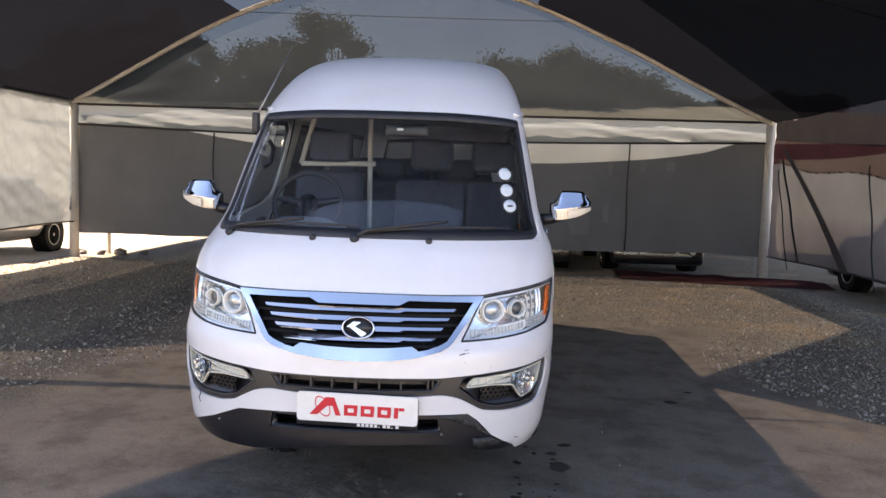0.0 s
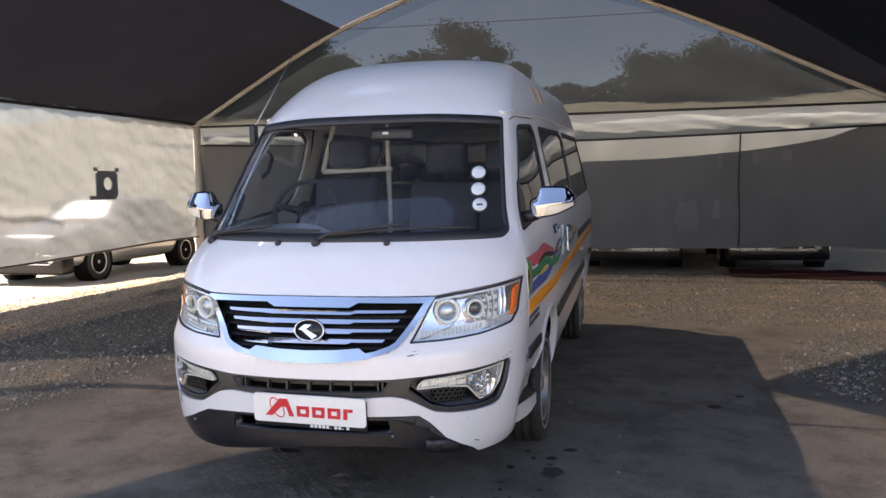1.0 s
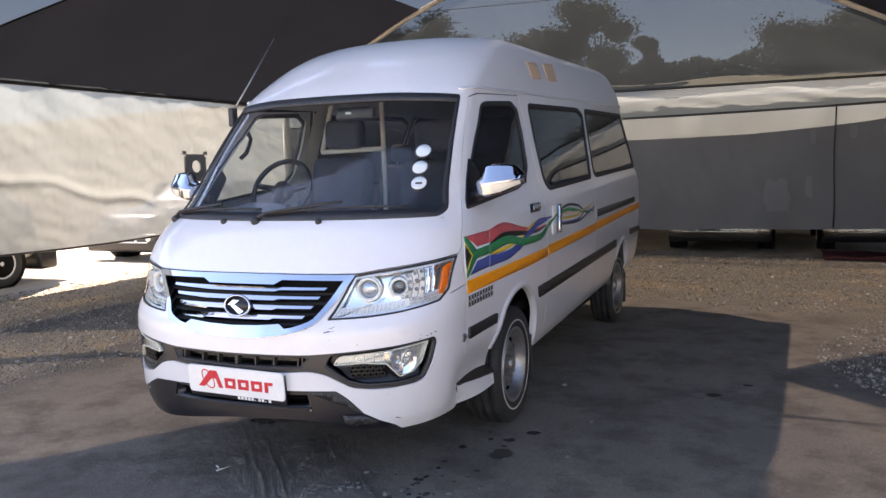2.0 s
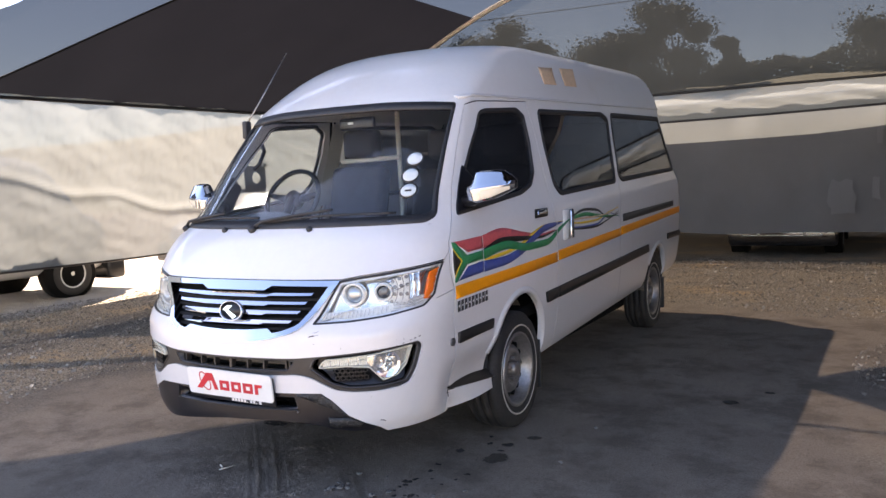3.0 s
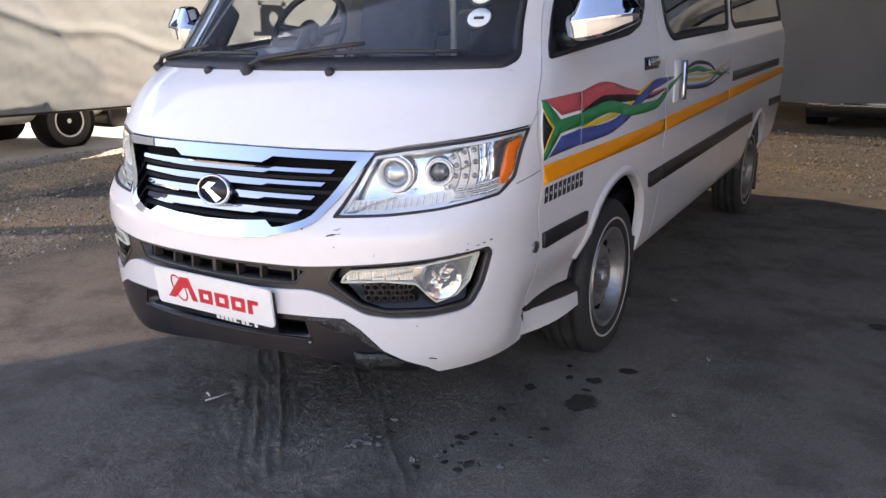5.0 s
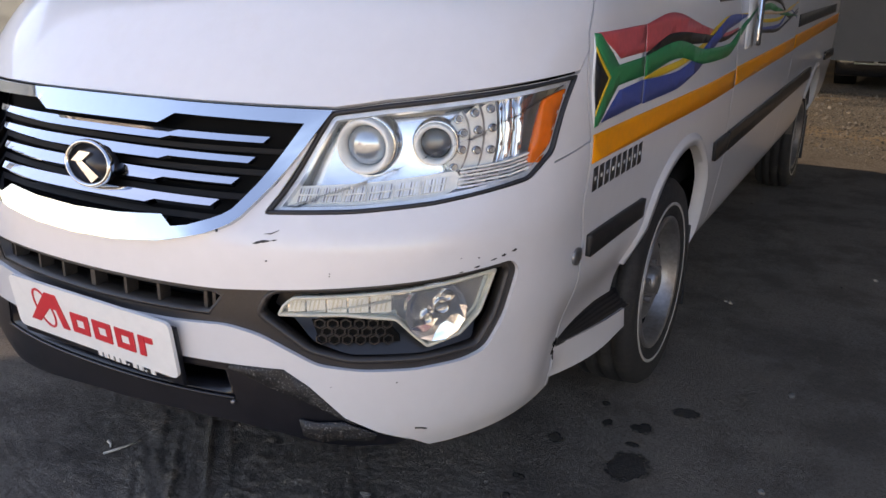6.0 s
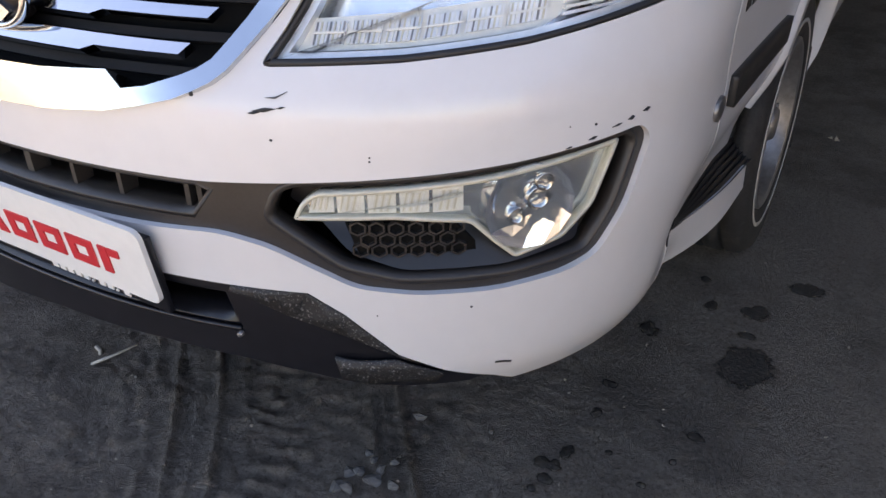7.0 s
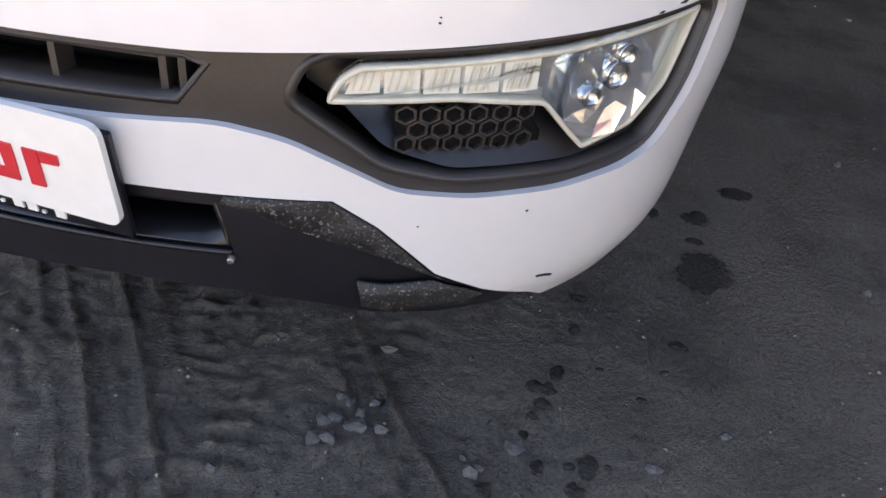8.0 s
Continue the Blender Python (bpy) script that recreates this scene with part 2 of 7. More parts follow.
M_CARGLASS = material("dark_car_glass", (0.01, 0.012, 0.014), 0.06, var=0.05, scale=4, coat=1.0)
M_PALERIM = material("pale_steel_rim", (0.58, 0.57, 0.55), 0.4, var=0.08, scale=10)
M_ALLOY = material("alloy_wheel", (0.6, 0.6, 0.62), 0.3, 0.8, var=0.06, scale=10)

# ---- geometry helpers ----
def finish(name, bm, mat, smooth=True):
    me = bpy.data.meshes.new(name)
    bm.normal_update()
    bm.to_mesh(me)
    bm.free()
    for p in me.polygons:
        p.use_smooth = smooth
    me.materials.append(mat)
    return me


def part(name, bm, mat, parent, label="", smooth=True):
    ob = new(name, finish(name, bm, mat, smooth))
    ob.parent = parent
    if label:
        ob["label"] = label
    return ob


def single(name, bm, mat, label, category, group="", kind="", smooth=True):
    return tagged(new(name, finish(name, bm, mat, smooth)), label, category, group, kind)


def empty_thing(name, m, label, category, group=""):
    ob = new(name)
    ob.matrix_world = m
    return tagged(ob, label, category, group)


def add_box(bm, lo, hi, bevel=0.0, m=None):
    r = bmesh.ops.create_cube(bm, size=1.0)
    vs = r["verts"]
    for v in vs:
        v.co = Vector(((v.co.x + 0.5) * (hi[0] - lo[0]) + lo[0], (v.co.y + 0.5) * (hi[1] - lo[1]) + lo[1], (v.co.z + 0.5) * (hi[2] - lo[2]) + lo[2]))
    if bevel:
        es = list({e for v in vs for e in v.link_edges})
        r = bmesh.ops.bevel(bm, geom=es, offset=bevel, segments=3, affect="EDGES", profile=0.5)
        vs = list({v for f in r["faces"] for v in f.verts} | {v for v in vs if v.is_valid})
    if m is not None:
        bmesh.ops.transform(bm, matrix=m, verts=[v for v in vs if v.is_valid])
    return vs


def add_tube(bm, pts, radius, sides=10, cap=True):
    """A round tube along points; radius may be a list."""
    pts = [Vector(p) for p in pts]
    rs = radius if isinstance(radius, (list, tuple)) else [radius] * len(pts)
    rings = []
    up = Vector((0, 0, 1))
    for i, p in enumerate(pts):
        d = (pts[min(i + 1, len(pts) - 1)] - pts[max(i - 1, 0)]).normalized()
        a = d.cross(up)
        if a.length < 0.1:
            a = d.cross(Vector((1, 0, 0)))
        a.normalize()
        b = a.cross(d).normalized()
        rings.append([bm.verts.new(p + (a * math.cos(k * 2 * math.pi / sides) + b * math.sin(k * 2 * math.pi / sides)) * rs[i]) for k in range(sides)])
    for r0, r1 in zip(rings, rings[1:]):
        for k in range(sides):
            bm.faces.new((r0[k], r0[(k + 1) % sides], r1[(k + 1) % sides], r1[k]))
    if cap:
        bm.faces.new(rings[0][::-1])
        bm.faces.new(rings[-1])
    return rings


def add_lathe(bm, profile, sides=32, axis="x", centre=(0, 0, 0), closed=False):
    """Turns a profile of (radius, along) round the axis."""
    c = Vector(centre)
    rings = []
    for r, a in profile:
        ring = []
        for k in range(sides):
            t = 2 * math.pi * k / sides
            u, v = r * math.cos(t), r * math.sin(t)
            co = {"x": (a, u, v), "y": (u, a, v), "z": (u, v, a)}[axis]
            ring.append(bm.verts.new(c + Vector(co)))
        rings.append(ring)
    pairs = list(zip(rings, rings[1:])) + ([(rings[-1], rings[0])] if closed else [])
    for r0, r1 in pairs:
        for k in range(sides):
            bm.faces.new((r0[k], r0[(k + 1) % sides], r1[(k + 1) % sides], r1[k]))
    return rings


def add_sheet(bm, fn, nu, nv):
    """A grid of fn(u, v) with u and v from 0 to 1."""
    g = [[bm.verts.new(fn(i / nu, j / nv)) for j in range(nv + 1)] for i in range(nu + 1)]
    for i in range(nu):
        for j in range(nv):
            bm.faces.new((g[i][j], g[i + 1][j], g[i + 1][j + 1], g[i][j + 1]))
    return g


def smooth_table(xs, ys):
    """A smooth curve through a table that does not overshoot."""
    xs, ys = np.array(xs, float), np.array(ys, float)
    h, d = np.diff(xs), np.diff(ys) / np.diff(xs)
    m = np.zeros(len(xs))
    for i in range(1, len(xs) - 1):
        if d[i - 1] * d[i] > 0:
            w1, w2 = 2 * h[i] + h[i - 1], h[i] + 2 * h[i - 1]
            m[i] = (w1 + w2) / (w1 / d[i - 1] + w2 / d[i])
    m[0], m[-1] = d[0], d[-1]
    def f(x):
        x = min(max(x, xs[0]), xs[-1])
        i = min(int(np.searchsorted(xs, x, "right")) - 1, len(xs) - 2)
        t = (x - xs[i]) / h[i]
        return float((1 + 2 * t) * (1 - t) ** 2 * ys[i] + t * (1 - t) ** 2 * h[i] * m[i] + t * t * (3 - 2 * t) * ys[i + 1] + t * t * (t - 1) * h[i] * m[i + 1])
    return f


# ---- ground ----
def ground_height(x, y):
    h = 0.010 * noise.noise((x * 0.7, y * 0.7, 3.1)) + 0.004 * noise.noise((x * 4, y * 4, 1.0))
    near = max(0.0, 1 - abs(x + 0.05) / 1.3) * max(0.0, 1 - abs(y - 0.1) / 1.2)
    if near > 0:
        h += 0.009 * near * noise.noise((x * 11 + 2 * noise.noise((x * 3, y * 3, 0)), y * 9, 5.0))
        q, p = x * 0.74 + y * 0.67, x * 0.67 - y * 0.74
        q += 0.012 * noise.noise((p * 3, 1, 4))
        for c, k in ((0.06, 0.6), (0.108, 1.0), (0.15, 0.6), (0.195, 1.0), (0.25, 0.6), (0.497, 0.9), (0.525, 0.8), (0.556, 1.0), (0.60, 0.5)):
            h += 0.021 * k * near ** 0.5 * math.exp(-((q - c) / 0.0055) ** 2) * max(0.0, 0.5 + 0.9 * noise.noise((c * 30, p * 4, 2)))
        lug = math.exp(-((q - 0.36) / 0.09) ** 4)
        h += 0.012 * lug * near ** 0.5 * math.tanh(4 * math.sin((p + 0.5 * abs(q - 0.36) + 0.035 * noise.noise((x * 14, y * 14, 7))) * 2 * math.pi / 0.050)) * max(0.0, 0.25 + 1.3 * noise.noise((x * 9, y * 9, 6)))
        h += near ** 0.5 * (0.012 * noise.noise((x * 34, y * 34, 2)) * max(0.0, 0.5 + noise.noise((x * 6, y * 6, 9))) + 0.008 * noise.noise((x * 62, y * 62, 4)))
    return h


def ground_material():
    m = bpy.data.materials.new("dirt_and_gravel")
    m.use_nodes = True
    nt = m.node_tree
    b = nt.nodes["Principled BSDF"]
    b.inputs["Roughness"].default_value = 0.95
    b.inputs["Specular IOR Level"].default_value = 0.2
    tc = nt.nodes.new("ShaderNodeTexCoord")
    def nz(scale, detail=6, rough=0.6):
        n = nt.nodes.new("ShaderNodeTexNoise")
        n.inputs["Scale"].default_value, n.inputs["Detail"].default_value, n.inputs["Roughness"].default_value = scale, detail, rough
        nt.links.new(tc.outputs["Object"], n.inputs["Vector"])
        return n.outputs["Fac"]
    def mth(op, a, c=None, d=None):
        n = nt.nodes.new("ShaderNodeMath"); n.operation = op
        for k, s in enumerate((a, c, d)):
            if s is None:
                continue
            if isinstance(s, (int, float)):
                n.inputs[k].default_value = s
            else:
                nt.links.new(s, n.inputs[k])
        return n.outputs[0]
    def rng(v, a, c, lo=0.0, hi=1.0):
        n = nt.nodes.new("ShaderNodeMapRange")
        for k, s in zip(("From Min", "From Max", "To Min", "To Max"), (a, c, lo, hi)):
            n.inputs[k].default_value = s
        nt.links.new(v, n.inputs["Value"])
        return n.outputs[0]
    def mix(f, a, c):
        n = nt.nodes.new("ShaderNodeMix"); n.data_type = "RGBA"
        nt.links.new(f, n.inputs["Factor"])
        for key, s in (("A", a), ("B", c)):
            if isinstance(s, tuple):
                n.inputs[key].default_value = (*s, 1)
            else:
                nt.links.new(s, n.inputs[key])
        return n.outputs["Result"]
    xyz = nt.nodes.new("ShaderNodeSeparateXYZ")
    nt.links.new(tc.outputs["Object"], xyz.inputs[0])
    X, Y = xyz.outputs[0], xyz.outputs[1]
    wob = mth("MULTIPLY", mth("SUBTRACT", nz(0.9), 0.5), 1.6)
    side = rng(mth("ADD", mth("MAXIMUM", mth("SUBTRACT", X, 0.5), mth("MULTIPLY", mth("ADD", X, 0.05), -1.0)), wob), 2.2, 2.75)
    back = rng(mth("ADD", Y, wob), 5.2, 6.4)
    gravel = mth("MAXIMUM", side, back)
    outside = rng(mth("MULTIPLY", mth("ADD", X, mth("MULTIPLY", wob, 0.4)), -1.0), 6.5, 7.0)
    dirt = mix(rng(nz(1.7), 0.35, 0.65), (0.30, 0.250, 0.207), (0.48, 0.395, 0.318))
    dirt = mix(rng(nz(35), 0.3, 0.75), dirt, (0.355, 0.295, 0.246))
    dirt = mix(rng(nz(170, 4, 0.75), 0.50, 0.68), dirt, (0.10, 0.09, 0.08))
    dirt = mix(rng(nz(240, 3, 0.7), 0.60, 0.70), dirt, (0.48, 0.44, 0.39))
    dirt = mix(mth("MULTIPLY", rng(nz(90, 5, 0.7), 0.42, 0.60), 0.5), dirt, (0.50, 0.425, 0.35))
    dirt = mix(mth("MULTIPLY", rng(nz(2.4, 9, 0.68), 0.47, 0.60), 0.55), dirt, (0.15, 0.128, 0.110))
    dirt = mix(mth("MULTIPLY", rng(nz(5.5, 8, 0.7), 0.55, 0.68), 0.4), dirt, (0.48, 0.415, 0.345))
    grv = mix(rng(nz(60, 3), 0.38, 0.62), (0.15, 0.13, 0.108), (0.60, 0.515, 0.405))
    sand = mix(rng(nz(0.8), 0.52, 0.68), grv, (0.62, 0.455, 0.285))
    # unseen yard before the tent, kept pale to bounce sun onto the van
    front = rng(mth("MULTIPLY", mth("ADD", Y, mth("MULTIPLY", wob, 0.4)), -1.0), 2.0, 3.2)
    outside = mth("MAXIMUM", outside, front)
    pale = mix(rng(nz(3.0), 0.3, 0.7), (0.58, 0.52, 0.44), (0.47, 0.41, 0.34))
    lane = mth("ADD", mth("ADD", X, mth("MULTIPLY", Y, 0.10)), mth("MULTIPLY", wob, 0.25))
    stony = mth("MAXIMUM", mth("MULTIPLY", rng(lane, -2.95, -2.75), rng(lane, -2.05, -2.3)), mth("MULTIPLY", rng(lane, -5.0, -4.8), rng(lane, -3.95, -4.2)))
    sand = mix(mth("MULTIPLY", stony, 0.75), sand, mix(rng(nz(60, 3), 0.38, 0.62), (0.10, 0.096, 0.092), (0.27, 0.255, 0.24)))
    col = mix(outside, mix(gravel, dirt, sand), pale)
    nt.links.new(col, b.inputs["Base Color"])
    bp = nt.nodes.new("ShaderNodeBump")
    bp.inputs["Strength"].default_value, bp.inputs["Distance"].default_value = 1.0, 0.05
    hgt = mth("ADD", mth("ADD", mth("MULTIPLY", nz(260, 6, 0.85), 0.7), mth("ADD", mth("MULTIPLY", nz(28, 4), 0.10), mth("MULTIPLY", nz(75, 5, 0.75), 0.9))), mth("MULTIPLY", mth("MULTIPLY", nz(80, 2), gravel), 1.2))
    nt.links.new(hgt, bp.inputs["Height"])
    nt.links.new(bp.outputs[0], b.inputs["Normal"])
    return m


def build_ground():
    xs = sorted(set([-900, -300, -100, -40, -20, -12] + [round(-9 + 0.15 * i, 3) for i in range(54)] + [round(-0.75 + 0.008 * i, 4) for i in range(250)] + [round(1.26 + 0.11 * i, 3) for i in range(56)] + [9, 14, 25, 60, 300, 900]))
    ys = sorted(set([-900, -300, -80, -30, -15, -9] + [round(-6 + 0.2 * i, 3) for i in range(26)] + [round(-0.4 + 0.008 * i, 4) for i in range(188)] + [round(1.12 + 0.15 * i, 3) for i in range(78)] + [14, 18, 30, 80, 300, 900]))
    X, Y = np.meshgrid(xs, ys, indexing="ij")
    verts = [(x, y, ground_height(x, y) if -9 < x < 8 and -6 < y < 13 else 0.0) for x, y in zip(X.ravel(), Y.ravel())]
    n = len(ys)
    faces = [(i * n + j, (i + 1) * n + j, (i + 1) * n + j + 1, i * n + j + 1) for i in range(len(xs) - 1) for j in range(n - 1)]
    me = bpy.data.meshes.new("ground")
    me.from_pydata(verts, [], faces)
    for p in me.polygons:
        p.use_smooth = True
    me.materials.append(ground_material())
    tagged(new("ground", me), "packed grey-brown dirt with gravel strips along both sides", "ground", kind="structure")


build_ground()

# ---- tent: profile of the roof across x ----
BACK, LEFT, RIGHT = 10.8, -6.78, 5.44
roof_z = smooth_table((-6.9, -6.3, -5.6, -4.07, -3.17, -1.0, 1.06, 2.84, 4.32, 5.5), (2.72, 3.05, 3.45, 4.27, 4.63, 5.2, 4.72, 3.99, 3.26, 2.70))


def build_tent():
    edge = smooth_table((-6.9, -5.9, -5.3, -4.0, -1.0, 3.0, 5.6), (1.5, 2.35, 2.95, 3.2, 3.3, 3.0, 1.6))
    bm = bmesh.new()
    def rear(u, v):
        x = -6.86 + u * 12.34
        y = edge(x) + v * (BACK + 0.10 - edge(x))
        return (x, y, roof_z(x) - 0.10 * math.sin(math.pi * v) * math.sin(math.pi * u) + 0.012 * noise.noise((x * 1.2, y * 1.2, 0)))
    # east of the west slope the sheet is cut open along the ridge, for a more open net added to let sun onto the ground
    a, b = 15, 40
    grid = add_sheet(bm, lambda u, v: rear((a + u * (60 - a)) / 60, v), 60 - a, 40)
    bmesh.ops.delete(bm, geom=[grid[i][j] for i in range(1, b - a) for j in range(41)], context="VERTS")
    ridge = bmesh.new()
    add_sheet(ridge, lambda u, v: rear((a + u * (b - a)) / 60, v), b - a, 40)
    single("shade_roof_ridge", ridge, M_RIDGENET, "open black net panel added along the ridge to let sun through", "canopy", kind="structure")
    single("shade_roof_rear", bm, M_ROOFNET, "black woven shade net stretched over curved tent rafters", "canopy", kind="structure")
    # the west slope: dense behind the diagonal seam, before it a thinner net added to let sun onto the dirt
    seam_y = lambda x: 3.2 + (x + 6.7) * 2.7 / 3.5
    def slope(y0, y1):
        def f(u, v):
            x = -6.86 + u * 12.34 * a / 60
            y = y0(x) + v * (y1(x) - y0(x))
            return rear((x + 6.86) / 12.34, (y - edge(x)) / (BACK + 0.10 - edge(x)))
        return f
    bm = bmesh.new()
    add_sheet(bm, slope(seam_y, lambda x: BACK + 0.10), 20, 30)
    single("shade_roof_west", bm, M_ROOFNET, "black woven shade net on the west slope", "canopy", kind="structure")
    bm = bmesh.new()
    add_sheet(bm, slope(edge, seam_y), 20, 12)
    single("shade_roof_west_front", bm, M_THINNET, "thin black shade net before the seam, added to let sun through", "canopy", kind="structure")
    # unseen front bay, added to filter the sun that reaches the entrance ground
    bm = bmesh.new()
    def fore(u, v):
        x = -7.25 + u * 12.73
        y0 = 0.25 - 0.1 * math.exp(-((x + 1.0) / 2.6) ** 2)
        return (x, y0 + v * (edge(x + 0.8) + 0.30 - y0), roof_z(x) + 1.15)
    add_sheet(bm, fore, 50, 12)
    single("shade_roof_front", bm, M_THINNET, "unseen thin black net bay added over the entrance to filter the sun", "canopy", kind="structure")
    # two unseen dense sails added above the entrance to shape the ground shadow: one with a hollow diagonal edge, one
    # with a corner towards it
    brow = lambda x: 0.35 - 0.1 * math.exp(-((x + 1.0) / 2.6) ** 2)
    edge3 = smooth_table((-7.25, -5.88, -5.13, -2.10), (0.95, 1.38, 2.43, 4.55))
    def west_sail(u, v):
        x = -6.95 + 4.80 * u
        return (x, brow(x) + v * (edge3(x) - brow(x)), 5.9)
    def east_sail(u, v):
        x = -2.22 + 9.77 * u
        lo, hi = max(0.35, 4.48 - 0.98 * (x + 2.22)), min(10.4, 4.50 + 1.10 * (x + 2.22))
        return (x, lo + v * (hi - lo), 5.9)
    for sail in (west_sail, east_sail):
        bm = bmesh.new()
        add_sheet(bm, sail, 60, 12)
        single("shade_sail", bm, M_AWNING, "unseen dense black sail added to cast the diagonal ground shadow" if sail is west_sail else "unseen dense black sail added to cast the cornered ground shadow", "canopy", kind="structure")
    # masts added only to carry the unseen sails
    for x, y in ((-6.95, 0.35), (7.55, 0.35), (7.55, 10.4)):
        bm = bmesh.new()
        add_tube(bm, [(x + (0.08 if x > 0 else -0.08), y, -0.05), (x + (0.08 if x > 0 else -0.08), y, 5.95)], 0.06, 12)
        single("sail_mast", bm, M_POLE, "tall steel mast added to hold the unseen sail", "pole", kind="structure")
    # seams of the net
    for i, (x0, y0, x1, y1) in enumerate(((-6.7, 3.2, -3.2, 5.9), (5.3, 4.1, 2.4, 6.0))):
        bm = bmesh.new()
        pts = []
        for k in range(13):
            x, y = x0 + (x1 - x0) * k / 12, y0 + (y1 - y0) * k / 12
            u, v = (x + 6.86) / 12.34, (y - edge(x)) / (BACK + 0.10 - edge(x))
            pts.append((x, y, rear(u, v)[2] - 0.012))
        add_tube(bm, pts, 0.012, 6)
        single("roof_seam", bm, M_LINER, "black stitched rope seam under the shade net", "trim", kind="structure")
    # rafters and poles
    for sx, xe in ((-1, LEFT), (1, RIGHT)):
        bm = bmesh.new()
        add_tube(bm, [(xe + (-1.0 - xe) * k / 24, BACK - 0.10, roof_z(xe + (-1.0 - xe) * k / 24) - 0.03) for k in range(25)], 0.045, 10)
        single("rafter", bm, M_POLE, "cream painted curved steel tent rafter", "beam", kind="structure")
    for x, y, top, r in ((LEFT, BACK - 0.06, 2.76, 0.085), (RIGHT, BACK - 0.06, 2.78, 0.085), (LEFT - 0.1, -2.5, 2.74, 0.06), (RIGHT + 0.1, -2.5, 2.74, 0.06)):
        bm = bmesh.new()
        add_tube(bm, [(x, y, -0.05), (x, y, top * 0.5), (x, y, top)], [r, r * 0.95, r * 0.9], 16)
        single("tent_pole", bm, M_POLE, "cream painted steel tent pole with dusty base", "pole", "tent poles", kind="structure")
    # gable net and the trim under it
    bm = bmesh.new()
    add_sheet(bm, lambda u, v: (LEFT + u * (RIGHT - LEFT), BACK + 0.05 + 0.04 * (1 - v) * noise.noise((u * 9, v * 3, 0)), 2.72 + v * (roof_z(LEFT + u * (RIGHT - LEFT)) - 2.70)), 60, 16)
    single("gable_net", bm, M_GABLENET, "grey-green see-through shade net filling the gable", "net wall", kind="structure")
    def hem(z, sag, r=0.018, y=BACK - 0.02, label="black hem rope along the cloth wall", mat=None, name="hem_rope"):
        bm = bmesh.new()
        add_tube(bm, [(LEFT + (RIGHT - LEFT) * k / 40, y, z - sag * math.sin(math.pi * k / 40)) for k in range(41)], r, 6)
        single(name, bm, mat or M_BLACK, label, "trim", kind="structure")
    hem(2.73, 0.01, 0.022)
    # white upper curtain, flat and sagging, in two layers
    low = lambda x: 2.38 - 0.12 * math.sin(math.pi * (x - LEFT) / (RIGHT - LEFT))
    bm = bmesh.new()
    def band(u, v):
        x = LEFT + u * (RIGHT - LEFT)
        return (x, BACK + 0.02 + 0.03 * (1 - v) * noise.noise((x * 1.5 + v * 3, 0, 1)) + 0.016 * noise.noise((x * 3 + v * 6, v * 3, 1)), low(x) + v * (2.73 - low(x)))
    add_sheet(bm, band, 160, 8)
    single("wall_back_band", bm, M_BACKNET, "creased white shade cloth band under the gable", "cloth wall", kind="structure")
    bm = bmesh.new()
    add_tube(bm, [(LEFT + (RIGHT - LEFT) * k / 40, BACK - 0.03, low(LEFT + (RIGHT - LEFT) * k / 40)) for k in range(41)], 0.02, 6)
    single("hem_rope", bm, M_BLACK, "black hem rope along the cloth wall", "trim", kind="structure")
    cut = smooth_table((-6.8, -5.6, -4.2, -2.0, -0.3, 1.5, 3.1, 4.3, 5.0, 5.5), (2.64, 2.46, 2.22, 1.98, 1.90, 1.92, 2.02, 2.18, 2.38, 2.44))
    bm = bmesh.new()
    add_sheet(bm, lambda u, v: (LEFT + u * (RIGHT - LEFT), BACK + 0.06 + 0.02 * noise.noise((u * 40, v * 2, 4)), 1.8 + v * 0.75), 80, 6)
    single("wall_back_strip", bm, M_BACKNET, "bright white shade cloth strip above the charcoal curtain", "cloth wall", kind="structure")
    bm = bmesh.new()
    def curtain(u, v):
        x = LEFT + u * (RIGHT - LEFT)
        lo = 0.42 + 0.06 * noise.noise((x * 0.6, 0, 7))
        return (x, BACK + 0.02 + 0.06 * noise.noise((x * 1.3, v * 1.5, 2)) * (1 - v * 0.6) + 0.014 * noise.noise((x * 7 + v * 4, v * 5, 12)), lo + v * (min(cut(x), low(x) - 0.01) - lo))
    add_sheet(bm, curtain, 260, 26)
    single("wall_back", bm, M_GREYNET, "charcoal shade cloth curtain with a sagging top edge", "cloth wall", kind="structure")
    for x, z0, z1 in ((3.05, 0.45, 2.33), (-4.25, 1.0, 2.3)):
        bm = bmesh.new()
        add_tube(bm, [(x + 0.01 * math.sin(k), BACK - 0.06, z0 + (z1 - z0) * k / 8) for k in range(9)], 0.014, 6)
        single("curtain_seam", bm, M_BLACK, "black stitched seam of the cloth wall", "trim", kind="structure")
    for px, pz, pw, ph in ((2.24, 0.95, 0.17, 0.26), (2.70, 1.08, 0.05, 0.16), (3.30, 1.90, 0.05, 0.10), (3.78, 1.94, 0.07, 0.09), (2.75, 1.86, 0.04, 0.12)):
        bm = bmesh.new()
        def scrap(u, v):
            x, z = px + (u - 0.5) * 2 * pw, pz + (v - 0.5) * 2 * ph
            x += 0.35 * pw * noise.noise((z * 7, u * 2, px)); z += 0.3 * ph * noise.noise((x * 7, v * 2, px))
            return (x, BACK - 0.062, z)
        add_sheet(bm, scrap, 12, 12)
        single("cloth_patch", bm, M_PATCH, "faded ragged patch on the charcoal curtain", "patch", kind="structure")
    # left wall, bright, with folds
    bm = bmesh.new()
